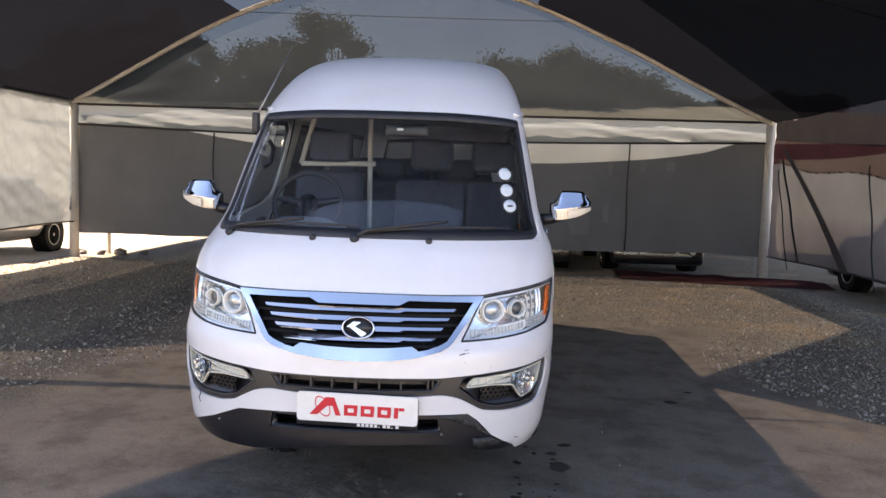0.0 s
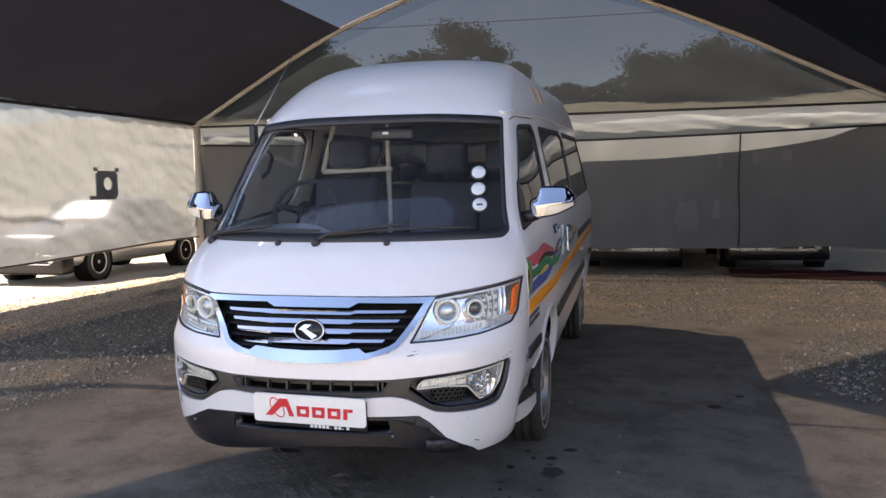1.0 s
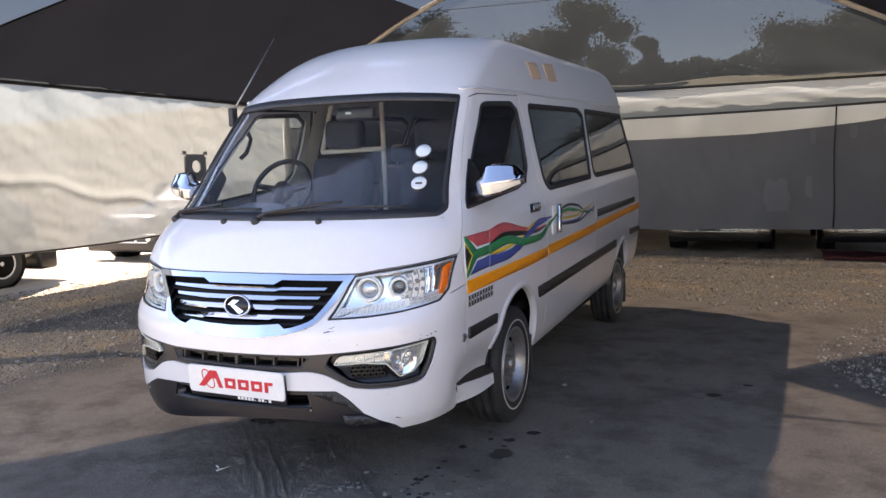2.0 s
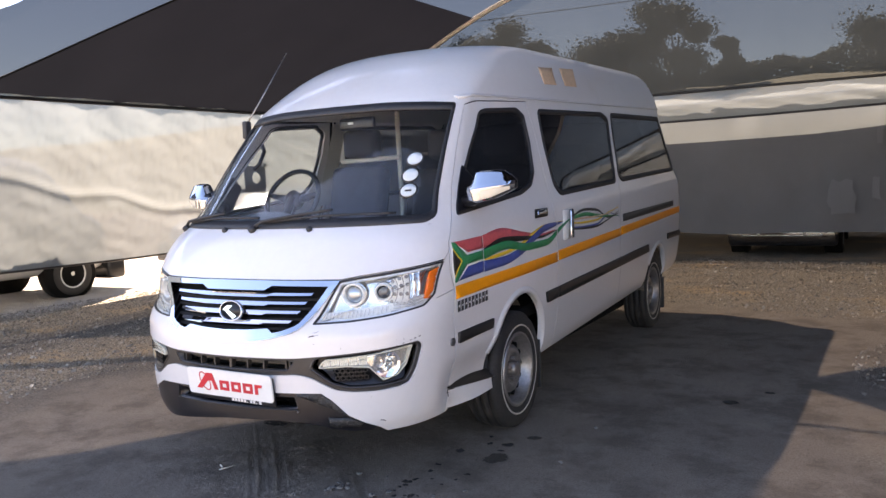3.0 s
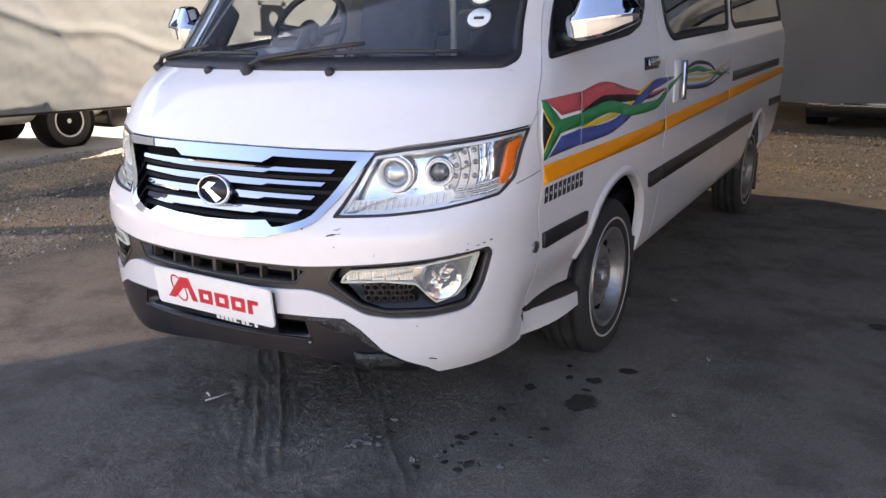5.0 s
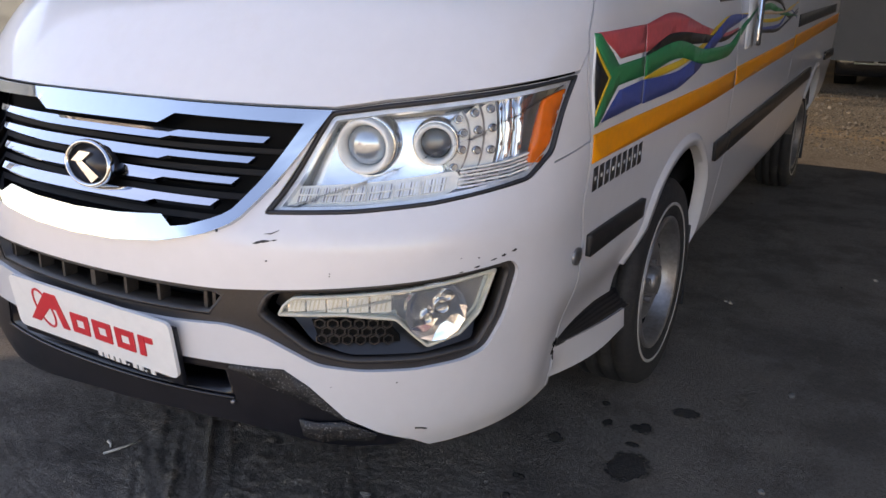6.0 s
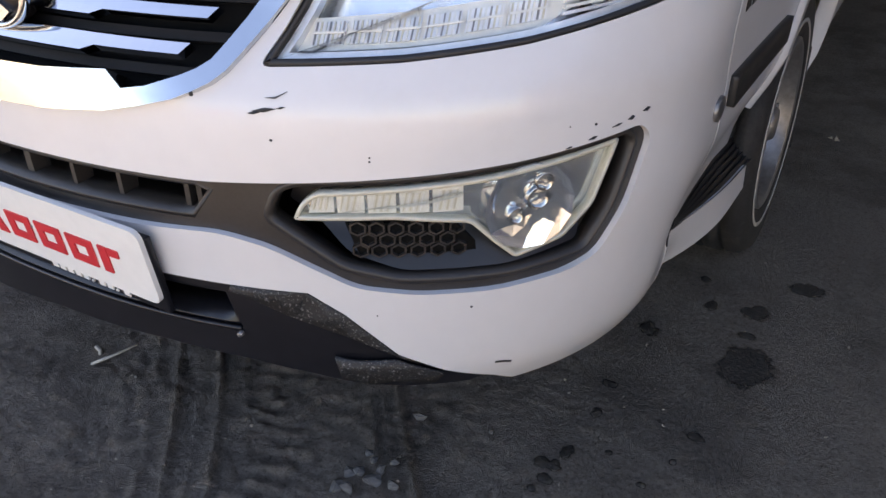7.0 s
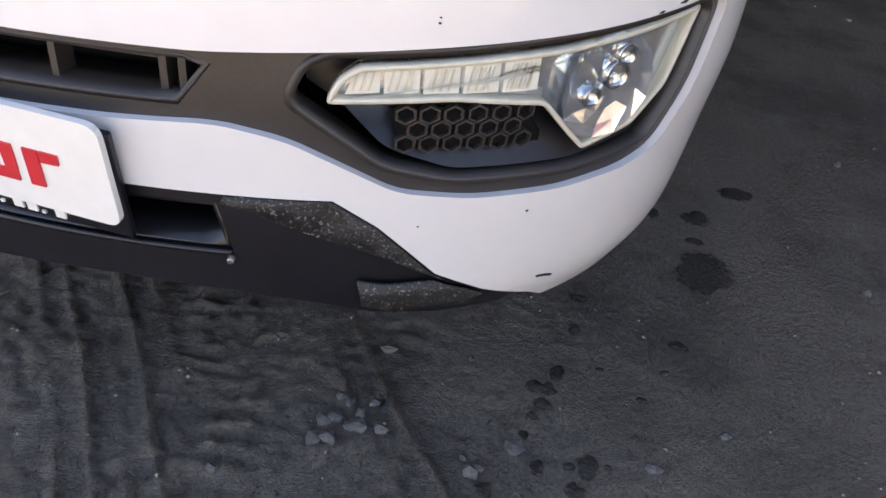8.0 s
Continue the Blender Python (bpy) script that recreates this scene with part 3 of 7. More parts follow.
    def left(u, v):
        y = -2.4 + u * (BACK - 0.1 + 2.4)
        lo = 0.52 + 0.03 * math.sin(y * 0.8) + 0.012 * (y - 3)
        z = lo + v * (2.74 + 0.012 * (y - 3) - lo)
        fold = 0.05 * noise.noise((y * 1.6, z * 1.1, 3)) + 0.018 * noise.noise((y * 3 + z * 3, z * 5, 13)) + 0.010 * noise.noise((y * 13 - z * 7, z * 9, 23)) + 0.015 * max(0, v - 0.75) * 4 * math.sin(y * 14 + 2 * noise.noise((y, 0, 0)) + (1 - v) * 7)
        crease = 0.06 * math.exp(-((z - 1.75 + 0.17 * (y - 3.0) - 0.05 * math.sin(y * 4)) / 0.06) ** 2) * (1 if 2.8 < y < 7 else 0)
        return (LEFT - 0.02 + fold - crease, y, z)
    add_sheet(bm, left, 420, 60)
    single("wall_left", bm, M_WHITENET, "sunlit white shade cloth wall with folds and creases", "cloth wall", kind="structure")
    for z, nm in ((0.52, 0), (2.69, 1)):
        bm = bmesh.new()
        pts = []
        for k in range(61):
            y = -2.4 + (BACK - 0.1 + 2.4) * k / 60
            pts.append((LEFT + 0.02, y, (0.52 + 0.03 * math.sin(y * 0.8) + 0.012 * (y - 3)) if nm == 0 else 2.69 + 0.012 * (y - 3)))
        add_tube(bm, pts, 0.016 if nm == 0 else 0.025, 6)
        single("hem_rope", bm, M_PLASTIC if nm == 0 else M_BLACK, "dark hem rope of the white cloth wall", "trim", kind="structure")
    # right wall: maroon above, pale below, with a dark diagonal strap
    def right(z0, z1):
        def f(u, v):
            y = -2.4 + u * (BACK - 0.2 + 2.4)
            z = z0(y) + v * (z1(y) - z0(y))
            return (RIGHT + 0.04 + 0.05 * noise.noise((y * 1.4, z * 1.2, 8)) + 0.018 * noise.noise((y * 6 + z * 3, z * 5, 18)) + 0.03 * max(0, z - 2.2) * math.sin(y * 13), y, z)
        return f
    brow_z = lambda y: 2.41 - 0.085 * max(0.0, 10.4 - y) ** 0.95
    mid = lambda y: 1.97 - 0.085 * max(0.0, 10.0 - y) + 0.05 * math.sin(y * 1.9)
    bm = bmesh.new(); add_sheet(bm, right(brow_z, lambda y: 2.72), 200, 10)
    single("wall_right_valance", bm, M_PLUM, "dark plum shade cloth gathered along the eave", "cloth wall", kind="structure")
    bm = bmesh.new(); add_sheet(bm, right(mid, lambda y: brow_z(y) + 0.01), 140, 10)
    single("wall_right_upper", bm, M_MAROON, "maroon shade cloth hung below the eave", "cloth wall", kind="structure")
    bm = bmesh.new(); add_sheet(bm, right(lambda y: 0.46 + 0.02 * math.sin(y), lambda y: mid(y) + 0.02), 140, 16)
    single("wall_right", bm, M_PALE, "dusty pale pink-grey shade cloth wall", "cloth wall", kind="structure")
    strap_y = smooth_table((0.0, 0.40, 0.70, 1.0), (9.95, 8.83, 8.14, 7.52))
    strap_z = smooth_table((0.0, 0.40, 0.70, 1.0), (2.25, 1.53, 1.01, 0.47))
    bm = bmesh.new()
    add_sheet(bm, lambda u, v: (RIGHT - 0.05 - 0.02 * math.sin(math.pi * v), strap_y(v) + (u - 0.5) * (0.16 + 0.10 * v), strap_z(v)), 3, 20)
    single("wall_strap", bm, M_STRAP, "dark webbing strap running diagonally down the cloth", "strap")
    for ya, yb, r, nm in ((9.98, 9.14, 0.018, "zip"), (10.16, 9.55, 0.010, "seam"), (7.05, 6.72, 0.012, "seam")):
        bm = bmesh.new()
        add_tube(bm, [(RIGHT - 0.045, ya + (yb - ya) * k / 12 + 0.02 * math.sin(k * 0.9), (2.06 if nm == "zip" else 1.9) - 1.58 * k / 12) for k in range(13)], r, 6)
        single("wall_seam", bm, M_BLACK, "black zip running down the pale cloth" if nm == "zip" else "black stitched seam of the pale cloth", "trim", kind="structure")
    bm = bmesh.new()
    add_tube(bm, [(RIGHT + 0.01, -2.4 + (BACK + 2.2) * k / 50, 0.46 + 0.02 * math.sin(-2.4 + (BACK + 2.2) * k / 50)) for k in range(51)], 0.014, 6)
    single("hem_rope", bm, M_PLASTIC, "dark hem rope of the pale cloth wall", "trim", kind="structure")
    # maroon cloth heaped along the foot of the back pole
    bm = bmesh.new()
    add_sheet(bm, lambda u, v: (2.9 + 3.3 * u, 10.2 + 1.3 * v - 0.7 * u, 0.02 + 0.10 * math.sin(math.pi * v) * (0.5 + 0.5 * noise.noise((u * 9, v * 4, 0)))), 40, 10)
    single("ground_cloth", bm, M_MAROON, "maroon shade cloth lying on the dirt by the pole", "cloth")


def build_vent(y0, y1, z0, z1):
    """Black tabbed patch with a rounded opening, sewn on the left wall."""
    bm = bmesh.new()
    x = LEFT + 0.07
    n = 24
    cy, cz, hy, hz = (y0 + y1) / 2, (z0 + z1) / 2, (y1 - y0) / 2, (z1 - z0) / 2
    outer, inner = [], []
    for k in range(n):
        t = 2 * math.pi * (k + 0.5) / n
        c, s = math.cos(t), math.sin(t)
        q = 1 / max(abs(c), abs(s))
        outer.append((cy + hy * c * q, cz + hz * s * q))
        inner.append((cy + 0.02 + hy * 0.42 * c, cz + 0.02 + hz * 0.46 * s))
    vo = [[bm.verts.new((x + d, a, b)) for a, b in outer] for d in (0, 0.02)]
    vi = [[bm.verts.new((x + d, a, b)) for a, b in inner] for d in (0, 0.02)]
    for k in range(n):
        j = (k + 1) % n
        bm.faces.new((vo[1][k], vo[1][j], vi[1][j], vi[1][k]))
        bm.faces.new((vo[0][k], vi[0][k], vi[0][j], vo[0][j]))
        bm.faces.new((vo[0][k], vo[0][j], vo[1][j], vo[1][k]))
        bm.faces.new((vi[0][k], vi[1][k], vi[1][j], vi[0][j]))
    for a, b in ((y0 - 0.04, z1 - 0.01), (y1 - 0.04, z1 - 0.01), (y0 - 0.16, z0 - 0.01)):
        add_box(bm, (x, a, b), (x + 0.022, a + (0.08 if b > z0 else hy * 2.4), b + 0.06), 0.004)
    single("wall_vent", bm, M_DASH, "black tabbed vent patch sewn on white cloth", "vent", kind="structure", smooth=False)


build_tent()


def build_rear_awning():
    """A low net added out of view behind the curtain, to shade the ground and the dark cars."""
    bm = bmesh.new()
    add_sheet(bm, lambda u, v: (-8.0 + u * 16.4, 11.0 + v * 7.4, 2.45 - 0.12 * math.sin(math.pi * u) - 0.1 * math.sin(math.pi * v)), 30, 12)
    single("shade_roof_neighbour", bm, M_AWNING, "unseen low black net added to shade the cars behind", "canopy", kind="structure")
    for x, y in ((-6.5, 18.3), (-1.5, 18.3), (3.4, 18.3), (8.3, 18.3), (8.3, 11.1), (-6.5, 11.5)):
        bm = bmesh.new()
        add_tube(bm, [(x, y, -0.05), (x, y, 2.47)], 0.035, 10)
        single("awning_pole", bm, M_POLE, "slim steel pole of the added awning", "pole", kind="structure")

    # black cloth added at the far side to keep light out
    bm = bmesh.new()
    add_sheet(bm, lambda u, v: (-8.0 + u * 16.4, 18.35 + 0.05 * math.sin(u * 60), 0.0 + 2.4 * v), 60, 4)
    single("wall_neighbour", bm, M_AWNING, "black cloth added to keep light out under the awning", "cloth wall", kind="structure")


build_rear_awning()
build_vent(7.62, 8.14, 1.40, 1.84)
build_vent(2.55, 3.07, 1.40, 1.82)


# ---- parked cars round the tent ----
def wheel_parts(parent, m, radius, width, rim_mat, white=False, holes=12, spokes=0):
    """One wheel with the axle along x, its face towards +x."""
    w = new("wheel")
    w.parent = parent
    w.matrix_local = m
    bm = bmesh.new()
    h = width / 2
    add_lathe(bm, [(radius * 0.60, -h * 0.9), (radius * 0.72, -h), (radius * 0.93, -h), (radius * 0.985, -h * 0.8), (radius * 0.992, -h * 0.60), (radius * 0.965, -h * 0.58), (radius * 0.965, -h * 0.48), (radius * 0.998, -h * 0.46), (radius, -h * 0.14), (radius * 0.97, -h * 0.12), (radius * 0.97, h * 0.0), (radius, h * 0.02), (radius * 0.998, h * 0.36), (radius * 0.965, h * 0.38), (radius * 0.965, h * 0.50), (radius * 0.992, h * 0.52), (radius * 0.985, h * 0.8), (radius * 0.93, h), (radius * 0.72, h * 1.02), (radius * 0.64, h * 0.92), (radius * 0.60, h * 0.8)], 48, closed=True)
    part("tyre", bm, M_TYRE, w)
    if white:
        bm = bmesh.new()
        add_lathe(bm, [(radius * 0.738, h * 1.0), (radius * 0.738, h * 1.035), (radius * 0.766, h * 1.035), (radius * 0.766, h * 0.99)], 64, closed=True)
        part("whitewall", bm, M_WHITEWALL, w, "thin white sidewall stripe")
    bm = bmesh.new()
    R = radius * 0.635
    add_lathe(bm, [(R, h * 0.55), (R, h * 0.97), (R * 0.97, h * 1.0), (R * 0.91, h * 0.95), (R * 0.885, h * 0.40), (R * 0.80, h * 0.12), (R * 0.71, h * 0.22), (R * 0.60, h * 0.55), (R * 0.46, h * 0.66), (R * 0.40, h * 0.60), (R * 0.35, h * 0.38), (R * 0.16, h * 0.34), (0.002, h * 0.34)], 64)
    rim = part("rim", bm, rim_mat, w)
    bm = bmesh.new()
    add_lathe(bm, [(R * 0.20, h * 0.3), (R * 0.20, h * 0.78), (R * 0.17, h * 0.88), (R * 0.06, h * 0.90), (0.002, h * 0.90)], 24)
    part("hub_cap", bm, rim_mat, rim)
    for k in range(holes):
        a = 2 * math.pi * k / holes
        # solid near-black plug: the hole's shade is put into its colour
        bm = bmesh.new()
        add_tube(bm, [(h * 0.05, R * 0.70 * math.cos(a), R * 0.70 * math.sin(a)), (h * 0.42, R * 0.69 * math.cos(a), R * 0.69 * math.sin(a))], R * (0.095 if not spokes else 0.1), 10)
        part("rim_hole", bm, M_LINER, rim)
    for k in range(5):
        a = 2 * math.pi * (k + 0.3) / 5
        bm = bmesh.new()
        add_tube(bm, [(h * 0.5, R * 0.29 * math.cos(a), R * 0.29 * math.sin(a)), (h * 0.78, R * 0.29 * math.cos(a), R * 0.29 * math.sin(a))], 0.011, 6)
        part("wheel_nut", bm, M_STEEL, rim, smooth=False)
    return w


def build_car(kind, m, paint, label, rim_mat):
    """A parked car, nose towards +y: kind 'sedan' or 'van'."""
    car = empty_thing("van" if kind == "van" else "car", m, label, "van" if kind == "van" else "car", "cars parked round the tent")
    if kind == "van":
        L, Wd, prof = 5.4, 0.88, ((0.0, 0.35, 1.05), (0.04, 0.32, 1.95), (0.5, 0.3, 2.05), (3.8, 0.3, 2.05), (4.25, 0.3, 1.95), (4.85, 0.3, 1.22), (5.3, 0.32, 1.05), (5.4, 0.4, 0.75))
        axles, rad = (0.9, 4.45), 0.33
    else:
        L, Wd, prof = 4.4, 0.86, ((0.0, 0.4, 0.72), (0.06, 0.3, 0.95), (0.6, 0.25, 1.02), (1.25, 0.22, 1.42), (2.3, 0.22, 1.44), (3.1, 0.22, 1.0), (4.2, 0.26, 0.82), (4.4, 0.36, 0.62))
        axles, rad = (0.8, 3.55), 0.32
    zl = smooth_table([p[0] for p in prof], [p[1] for p in prof])
    zh = smooth_table([p[0] for p in prof], [p[2] for p in prof])
    bm = bmesh.new()
    def shell(u, v):
        y = u * L
        t = v * 2 * math.pi
        lo, hi = zl(y), zh(y)
        c, s = math.cos(t), math.sin(t)
        e = 0.45
        z = (lo + hi) / 2 + (hi - lo) / 2 * math.copysign(abs(s) ** e, s)
        end = min(1.0, (min(y, L - y) / 0.5 + 0.04)) ** 0.3
        x = Wd * end * math.copysign(abs(c) ** e, c) * (1 - 0.16 * max(0, (z - 0.95)) / (0.5 if kind != "van" else 1.2))
        return (x, y, z)
    add_sheet(bm, shell, 60, 40)
    bmesh.ops.remove_doubles(bm, verts=bm.verts, dist=0.0005)
    part("body", bm, paint, car)
    ztop = 1.36 if kind != "van" else 1.85
    zbot = 1.0 if kind != "van" else 1.3
    for sx in (-1, 1):
        for ya, yb in (((1.1, 1.95), (2.03, 2.8)) if kind != "van" else ((3.35, 4.2),)):
            bm = bmesh.new()
            add_box(bm, (Wd * 0.86, ya, zbot), (Wd * 0.925, yb, ztop), 0.02)
            for v in bm.verts:
                v.co.x = sx * (v.co.x if v.co.z < (zbot + ztop) / 2 else v.co.x - 0.06)
                if v.co.z > (zbot + ztop) / 2:
                    v.co.y += (0.12 if v.co.y < 2 else -0.12) if kind != "van" else (0 if v.co.y < 3.6 else -0.2)
            part("side_window", bm, M_CARGLASS, car)
        bm = bmesh.new()
        add_box(bm, (sx * 0.45 - 0.2, -0.02, 0.62), (sx * 0.45 + 0.2, 0.1, 0.78), 0.03)
        part("tail_lamp", bm, M_RED, car)
    bm = bmesh.new()
    add_box(bm, (-Wd * 0.96, L - 0.30, 0.17), (Wd * 0.96, L + 0.03, 0.5), 0.06)
    part("bumper", bm, M_BLACK if paint != M_CARBLACK else M_CARBLACK, car)
    bm = bmesh.new()
    add_box(bm, (-Wd * 0.7, L + 0.02, 0.335), (Wd * 0.7, L + 0.045, 0.355), 0.008)
    part("bumper_strip", bm, M_SILVER, car, "bright strip along the bumper")
    for sx in (-1, 1):
        bm = bmesh.new()
        add_box(bm, (sx * 0.36 - 0.02, L + 0.02, 0.34), (sx * 0.36 + 0.02, L + 0.05, 0.52), 0.01, Matrix.Translation((sx * 0.36, 0, 0.43)) @ Matrix.Rotation(radians(sx * 14), 4, "Y") @ Matrix.Translation((-sx * 0.36, 0, -0.43)))
        part("intake_post", bm, M_SILVER, car)
        bm = bmesh.new()
        add_lathe(bm, [(0.055, L + 0.02), (0.055, L + 0.045), (0.04, L + 0.05), (0.0008, L + 0.04)], 20, "y", (sx * 0.62, 0, 0.42))
        part("fog_lamp", bm, M_LEDWHITE, car)
    for sx in (-1, 1):
        for y in axles:
            # solid near-black disc, coloured for the shade inside the arch
            bm = bmesh.new()
            add_tube(bm, [(sx * (Wd - 0.26), y, rad + 0.01), (sx * (Wd + 0.004), y, rad + 0.01)], rad + 0.05, 32)
            part("wheel_arch", bm, M_LINER, car)
            wheel_parts(car, pose(sx * (Wd - 0.08), y, rad, 0, 0, 0 if sx > 0 else 180), rad, 0.19, rim_mat, holes=5, spokes=1)
    return car


build_car("van", pose(-8.46, 0.4, 0, 0, 0, 0), M_CARWHITE, "white panel van with steel wheels parked outside the cloth wall", M_PALERIM)
build_car("sedan", pose(-8.46, 12.35, 0, 0, 0, 180), M_CARSILVER, "silver sedan with alloy wheels parked outside the cloth wall", M_ALLOY)
build_car("sedan", pose(1.35, 15.6, 0, 0, 0, 180), M_CARBLACK, "black car with a bright bumper strip behind the curtain", M_ALLOY)
build_car("sedan", pose(3.75, 15.7, 0, 0, 0, 180), M_CARBLACK, "black car with a bright bumper strip behind the curtain", M_ALLOY)
build_car("sedan", pose(-3.2, 15.9, 0, 0, 0, 180), M_CARBLACK, "dark car parked behind the charcoal curtain", M_ALLOY)
build_car("sedan", pose(-2.6, -15.5, 0, 0, 0, 8), M_CARRED, "red sedan parked in the open yard", M_ALLOY)
build_car("sedan", pose(1.4, -16.2, 0, 0, 0, -6), M_CARWHITE, "white sedan parked in the open yard", M_ALLOY)
build_car("sedan", pose(7.3, 6.2, 0, 0, 0, 0), M_CARBLACK, "dark car parked outside the pale cloth wall", M_ALLOY)


# ---- trees beyond the gable ----
def build_tree(x, y, height, spread, seed):
    rng = random.Random(seed)
    tree = empty_thing("tree", pose(x, y, 0), "tall dark green broadleaf tree beyond the tent", "tree", "trees beyond the tent")
    bm = bmesh.new()
    add_tube(bm, [(0, 0, -0.1), (0.1, 0, height * 0.25), (-0.05, 0.1, height * 0.5), (0.1, 0, height * 0.8)], [0.45, 0.36, 0.25, 0.08], 10)
    tips = []
    for k in range(9):
        a = rng.uniform(0, 6.28)
        z0 = height * rng.uniform(0.3, 0.6)
        tip = Vector((spread * 0.75 * math.cos(a) * rng.uniform(0.4, 1), spread * 0.75 * math.sin(a) * rng.uniform(0.4, 1), height * rng.uniform(0.55, 0.95)))
        add_tube(bm, [(0, 0, z0), (tip.x * 0.5, tip.y * 0.5, (z0 + tip.z) / 2 + 0.2), tip], [0.18, 0.10, 0.04], 6)
        tips.append(tip)
    part("trunk", bm, M_BARK, tree)
    verts, faces = [], []
    for tip in tips + [Vector((0, 0, height * 0.9))]:
        for k in range(1500):
            d = Vector((rng.gauss(0, 1), rng.gauss(0, 1), rng.gauss(0, 0.75))) * spread * 0.20
            p = tip + d
            a = Vector((rng.uniform(-1, 1), rng.uniform(-1, 1), rng.uniform(-1, 1))).normalized() * rng.uniform(0.10, 0.22)
            b = a.cross(Vector((rng.uniform(-1, 1), rng.uniform(-1, 1), rng.uniform(-1, 1)))).normalized() * rng.uniform(0.07, 0.14)
            i = len(verts)
            verts += [p - a, p + b, p + a, p - b]
            faces.append((i, i + 1, i + 2, i + 3))
    me = bpy.data.meshes.new("crown")
    me.from_pydata([tuple(v) for v in verts], [], faces)
    me.materials.append(M_LEAF)
    c = new("crown", me)
    c.parent = tree


for k, (tx, ty, th, ts) in enumerate(((-46, 88, 17.5, 6.0), (-40.5, 86, 19.0, 5.0), (-35, 85, 19.5, 4.4), (-31.5, 87, 17.6, 3.2), (-25.5, 86, 16.8, 4.4), (-20.5, 85, 17.4, 4.2), (-15.5, 84, 19.6, 4.0), (-10.6, 85, 15.8, 1.6), (4.5, 86, 15.4, 4.5), (9.5, 85, 17.0, 4.2), (15.5, 87, 14.8, 5.0))):
    build_tree(tx, ty, th, ts, 40 + k)


def build_far_bush():
    """A long belt of scrub behind the trees."""
    rng = np.random.default_rng(17)
    n = 26000
    x = rng.uniform(-62, 42, n)
    top = 13.2 + 0.7 * np.sin(x * 0.13 + 1) + 0.4 * np.sin(x * 0.41) + 0.3 * np.sin(x * 1.1 + 2)
    c = np.stack([x, 92 + rng.uniform(-2, 2, n), 9.0 + (top - 9.0) * rng.random(n) ** 0.6], axis=1)
    a = rng.normal(size=(n, 3)); a *= (rng.uniform(0.18, 0.36, n) / np.linalg.norm(a, axis=1))[:, None]
    b = np.cross(a, rng.normal(size=(n, 3))); b *= (rng.uniform(0.14, 0.25, n) / np.linalg.norm(b, axis=1))[:, None]
    verts = np.stack([c - a, c + b, c + a, c - b], axis=1).reshape(-1, 3)
    me = bpy.data.meshes.new("far_bush")
    me.from_pydata(verts.tolist(), [], [(4 * i, 4 * i + 1, 4 * i + 2, 4 * i + 3) for i in range(n)])
    me.materials.append(M_LEAF)
    tagged(new("far_bush", me), "long belt of dark scrub beyond the tent", "bushes", kind="stuff")


build_far_bush()


def build_hill():
    """A long grassy bank between the yard and the trees."""
    bm = bmesh.new()
    def bank(u, v):
        x = -130 + 240 * u
        crest = 11.0 + 0.35 * math.sin(x * 0.07) + 0.25 * noise.noise((x * 0.15, 0, 5))
        rise = min(1.0, v / 0.55)
        return (x, 45 + 85 * v + 1.5 * noise.noise((x * 0.05, v * 4, 2)), crest * rise * rise * (3 - 2 * rise) + 0.25 * rise * noise.noise((x * 0.4, v * 30, 1)) - 0.05)
    add_sheet(bm, bank, 160, 60)
    single("hill", bm, M_GRASS, "long low bank of dry grey-green grass", "hill", kind="structure")


build_hill()


def build_cable():
    bm = bmesh.new()
    add_tube(bm, [(-61 + 2.7 * k, 21 + 0.02 * (-61 + 2.7 * k), 6.45 + 0.0005 * (2.7 * k - 63) ** 2) for k in range(46)], 0.012, 6)
    single("power_cable", bm, M_BLACK, "black overhead power cable beyond the tent", "cable")
    for x in (-61.0, 60.5):
        bm = bmesh.new()
        y = 21 + 0.02 * x
        add_tube(bm, [(x, y, -0.2), (x, y, 4), (x, y, 8.5 if x < 0 else 8.2)], [0.10, 0.085, 0.07], 10)
        single("utility_pole", bm, M_BARK, "weathered wooden utility pole carrying a cable", "pole")


build_cable()

# ---- the minibus: a body of level rings; domain (s, z) with s in metres round the plan, 0 at the nose ----
LEVELS = ((0.24, 0.045, 5.54, 0.815), (0.30, 0.012, 5.58, 0.852), (0.36, 0.0, 5.62, 0.880), (0.50, 0.0, 5.64, 0.904), (0.60, -0.004, 5.64, 0.917),
          (0.70, 0.0, 5.62, 0.92), (0.76, 0.007, 5.62, 0.924), (0.80, 0.03, 5.62, 0.925), (0.86, 0.068, 5.62, 0.926), (0.99, 0.11, 5.62, 0.926),
          (1.05, 0.15, 5.61, 0.925), (1.10, 0.19, 5.61, 0.924), (1.17, 0.25, 5.60, 0.915), (1.25, 0.34, 5.58, 0.890), (1.40, 0.482, 5.55, 0.858),
          (1.60, 0.68, 5.50, 0.814), (1.82, 0.905, 5.48, 0.764), (1.88, 0.975, 5.50, 0.752), (2.0, 1.15, 5.52, 0.715), (2.11, 1.35, 5.50, 0.668),
          (2.21, 1.66, 5.42, 0.60), (2.268, 2.08, 5.2, 0.49), (2.295, 2.6, 4.7, 0.33), (2.303, 3.3, 3.8, 0.03))
lev_y0 = smooth_table([l[0] for l in LEVELS], [l[1] for l in LEVELS])
lev_yr = smooth_table([l[0] for l in LEVELS], [l[2] for l in LEVELS])
lev_w = smooth_table([l[0] for l in LEVELS], [l[3] for l in LEVELS])
PW, S90, SIDE, REAR = 2.3, 1.15, 4.75, 1.2
ZTOP = 2.303


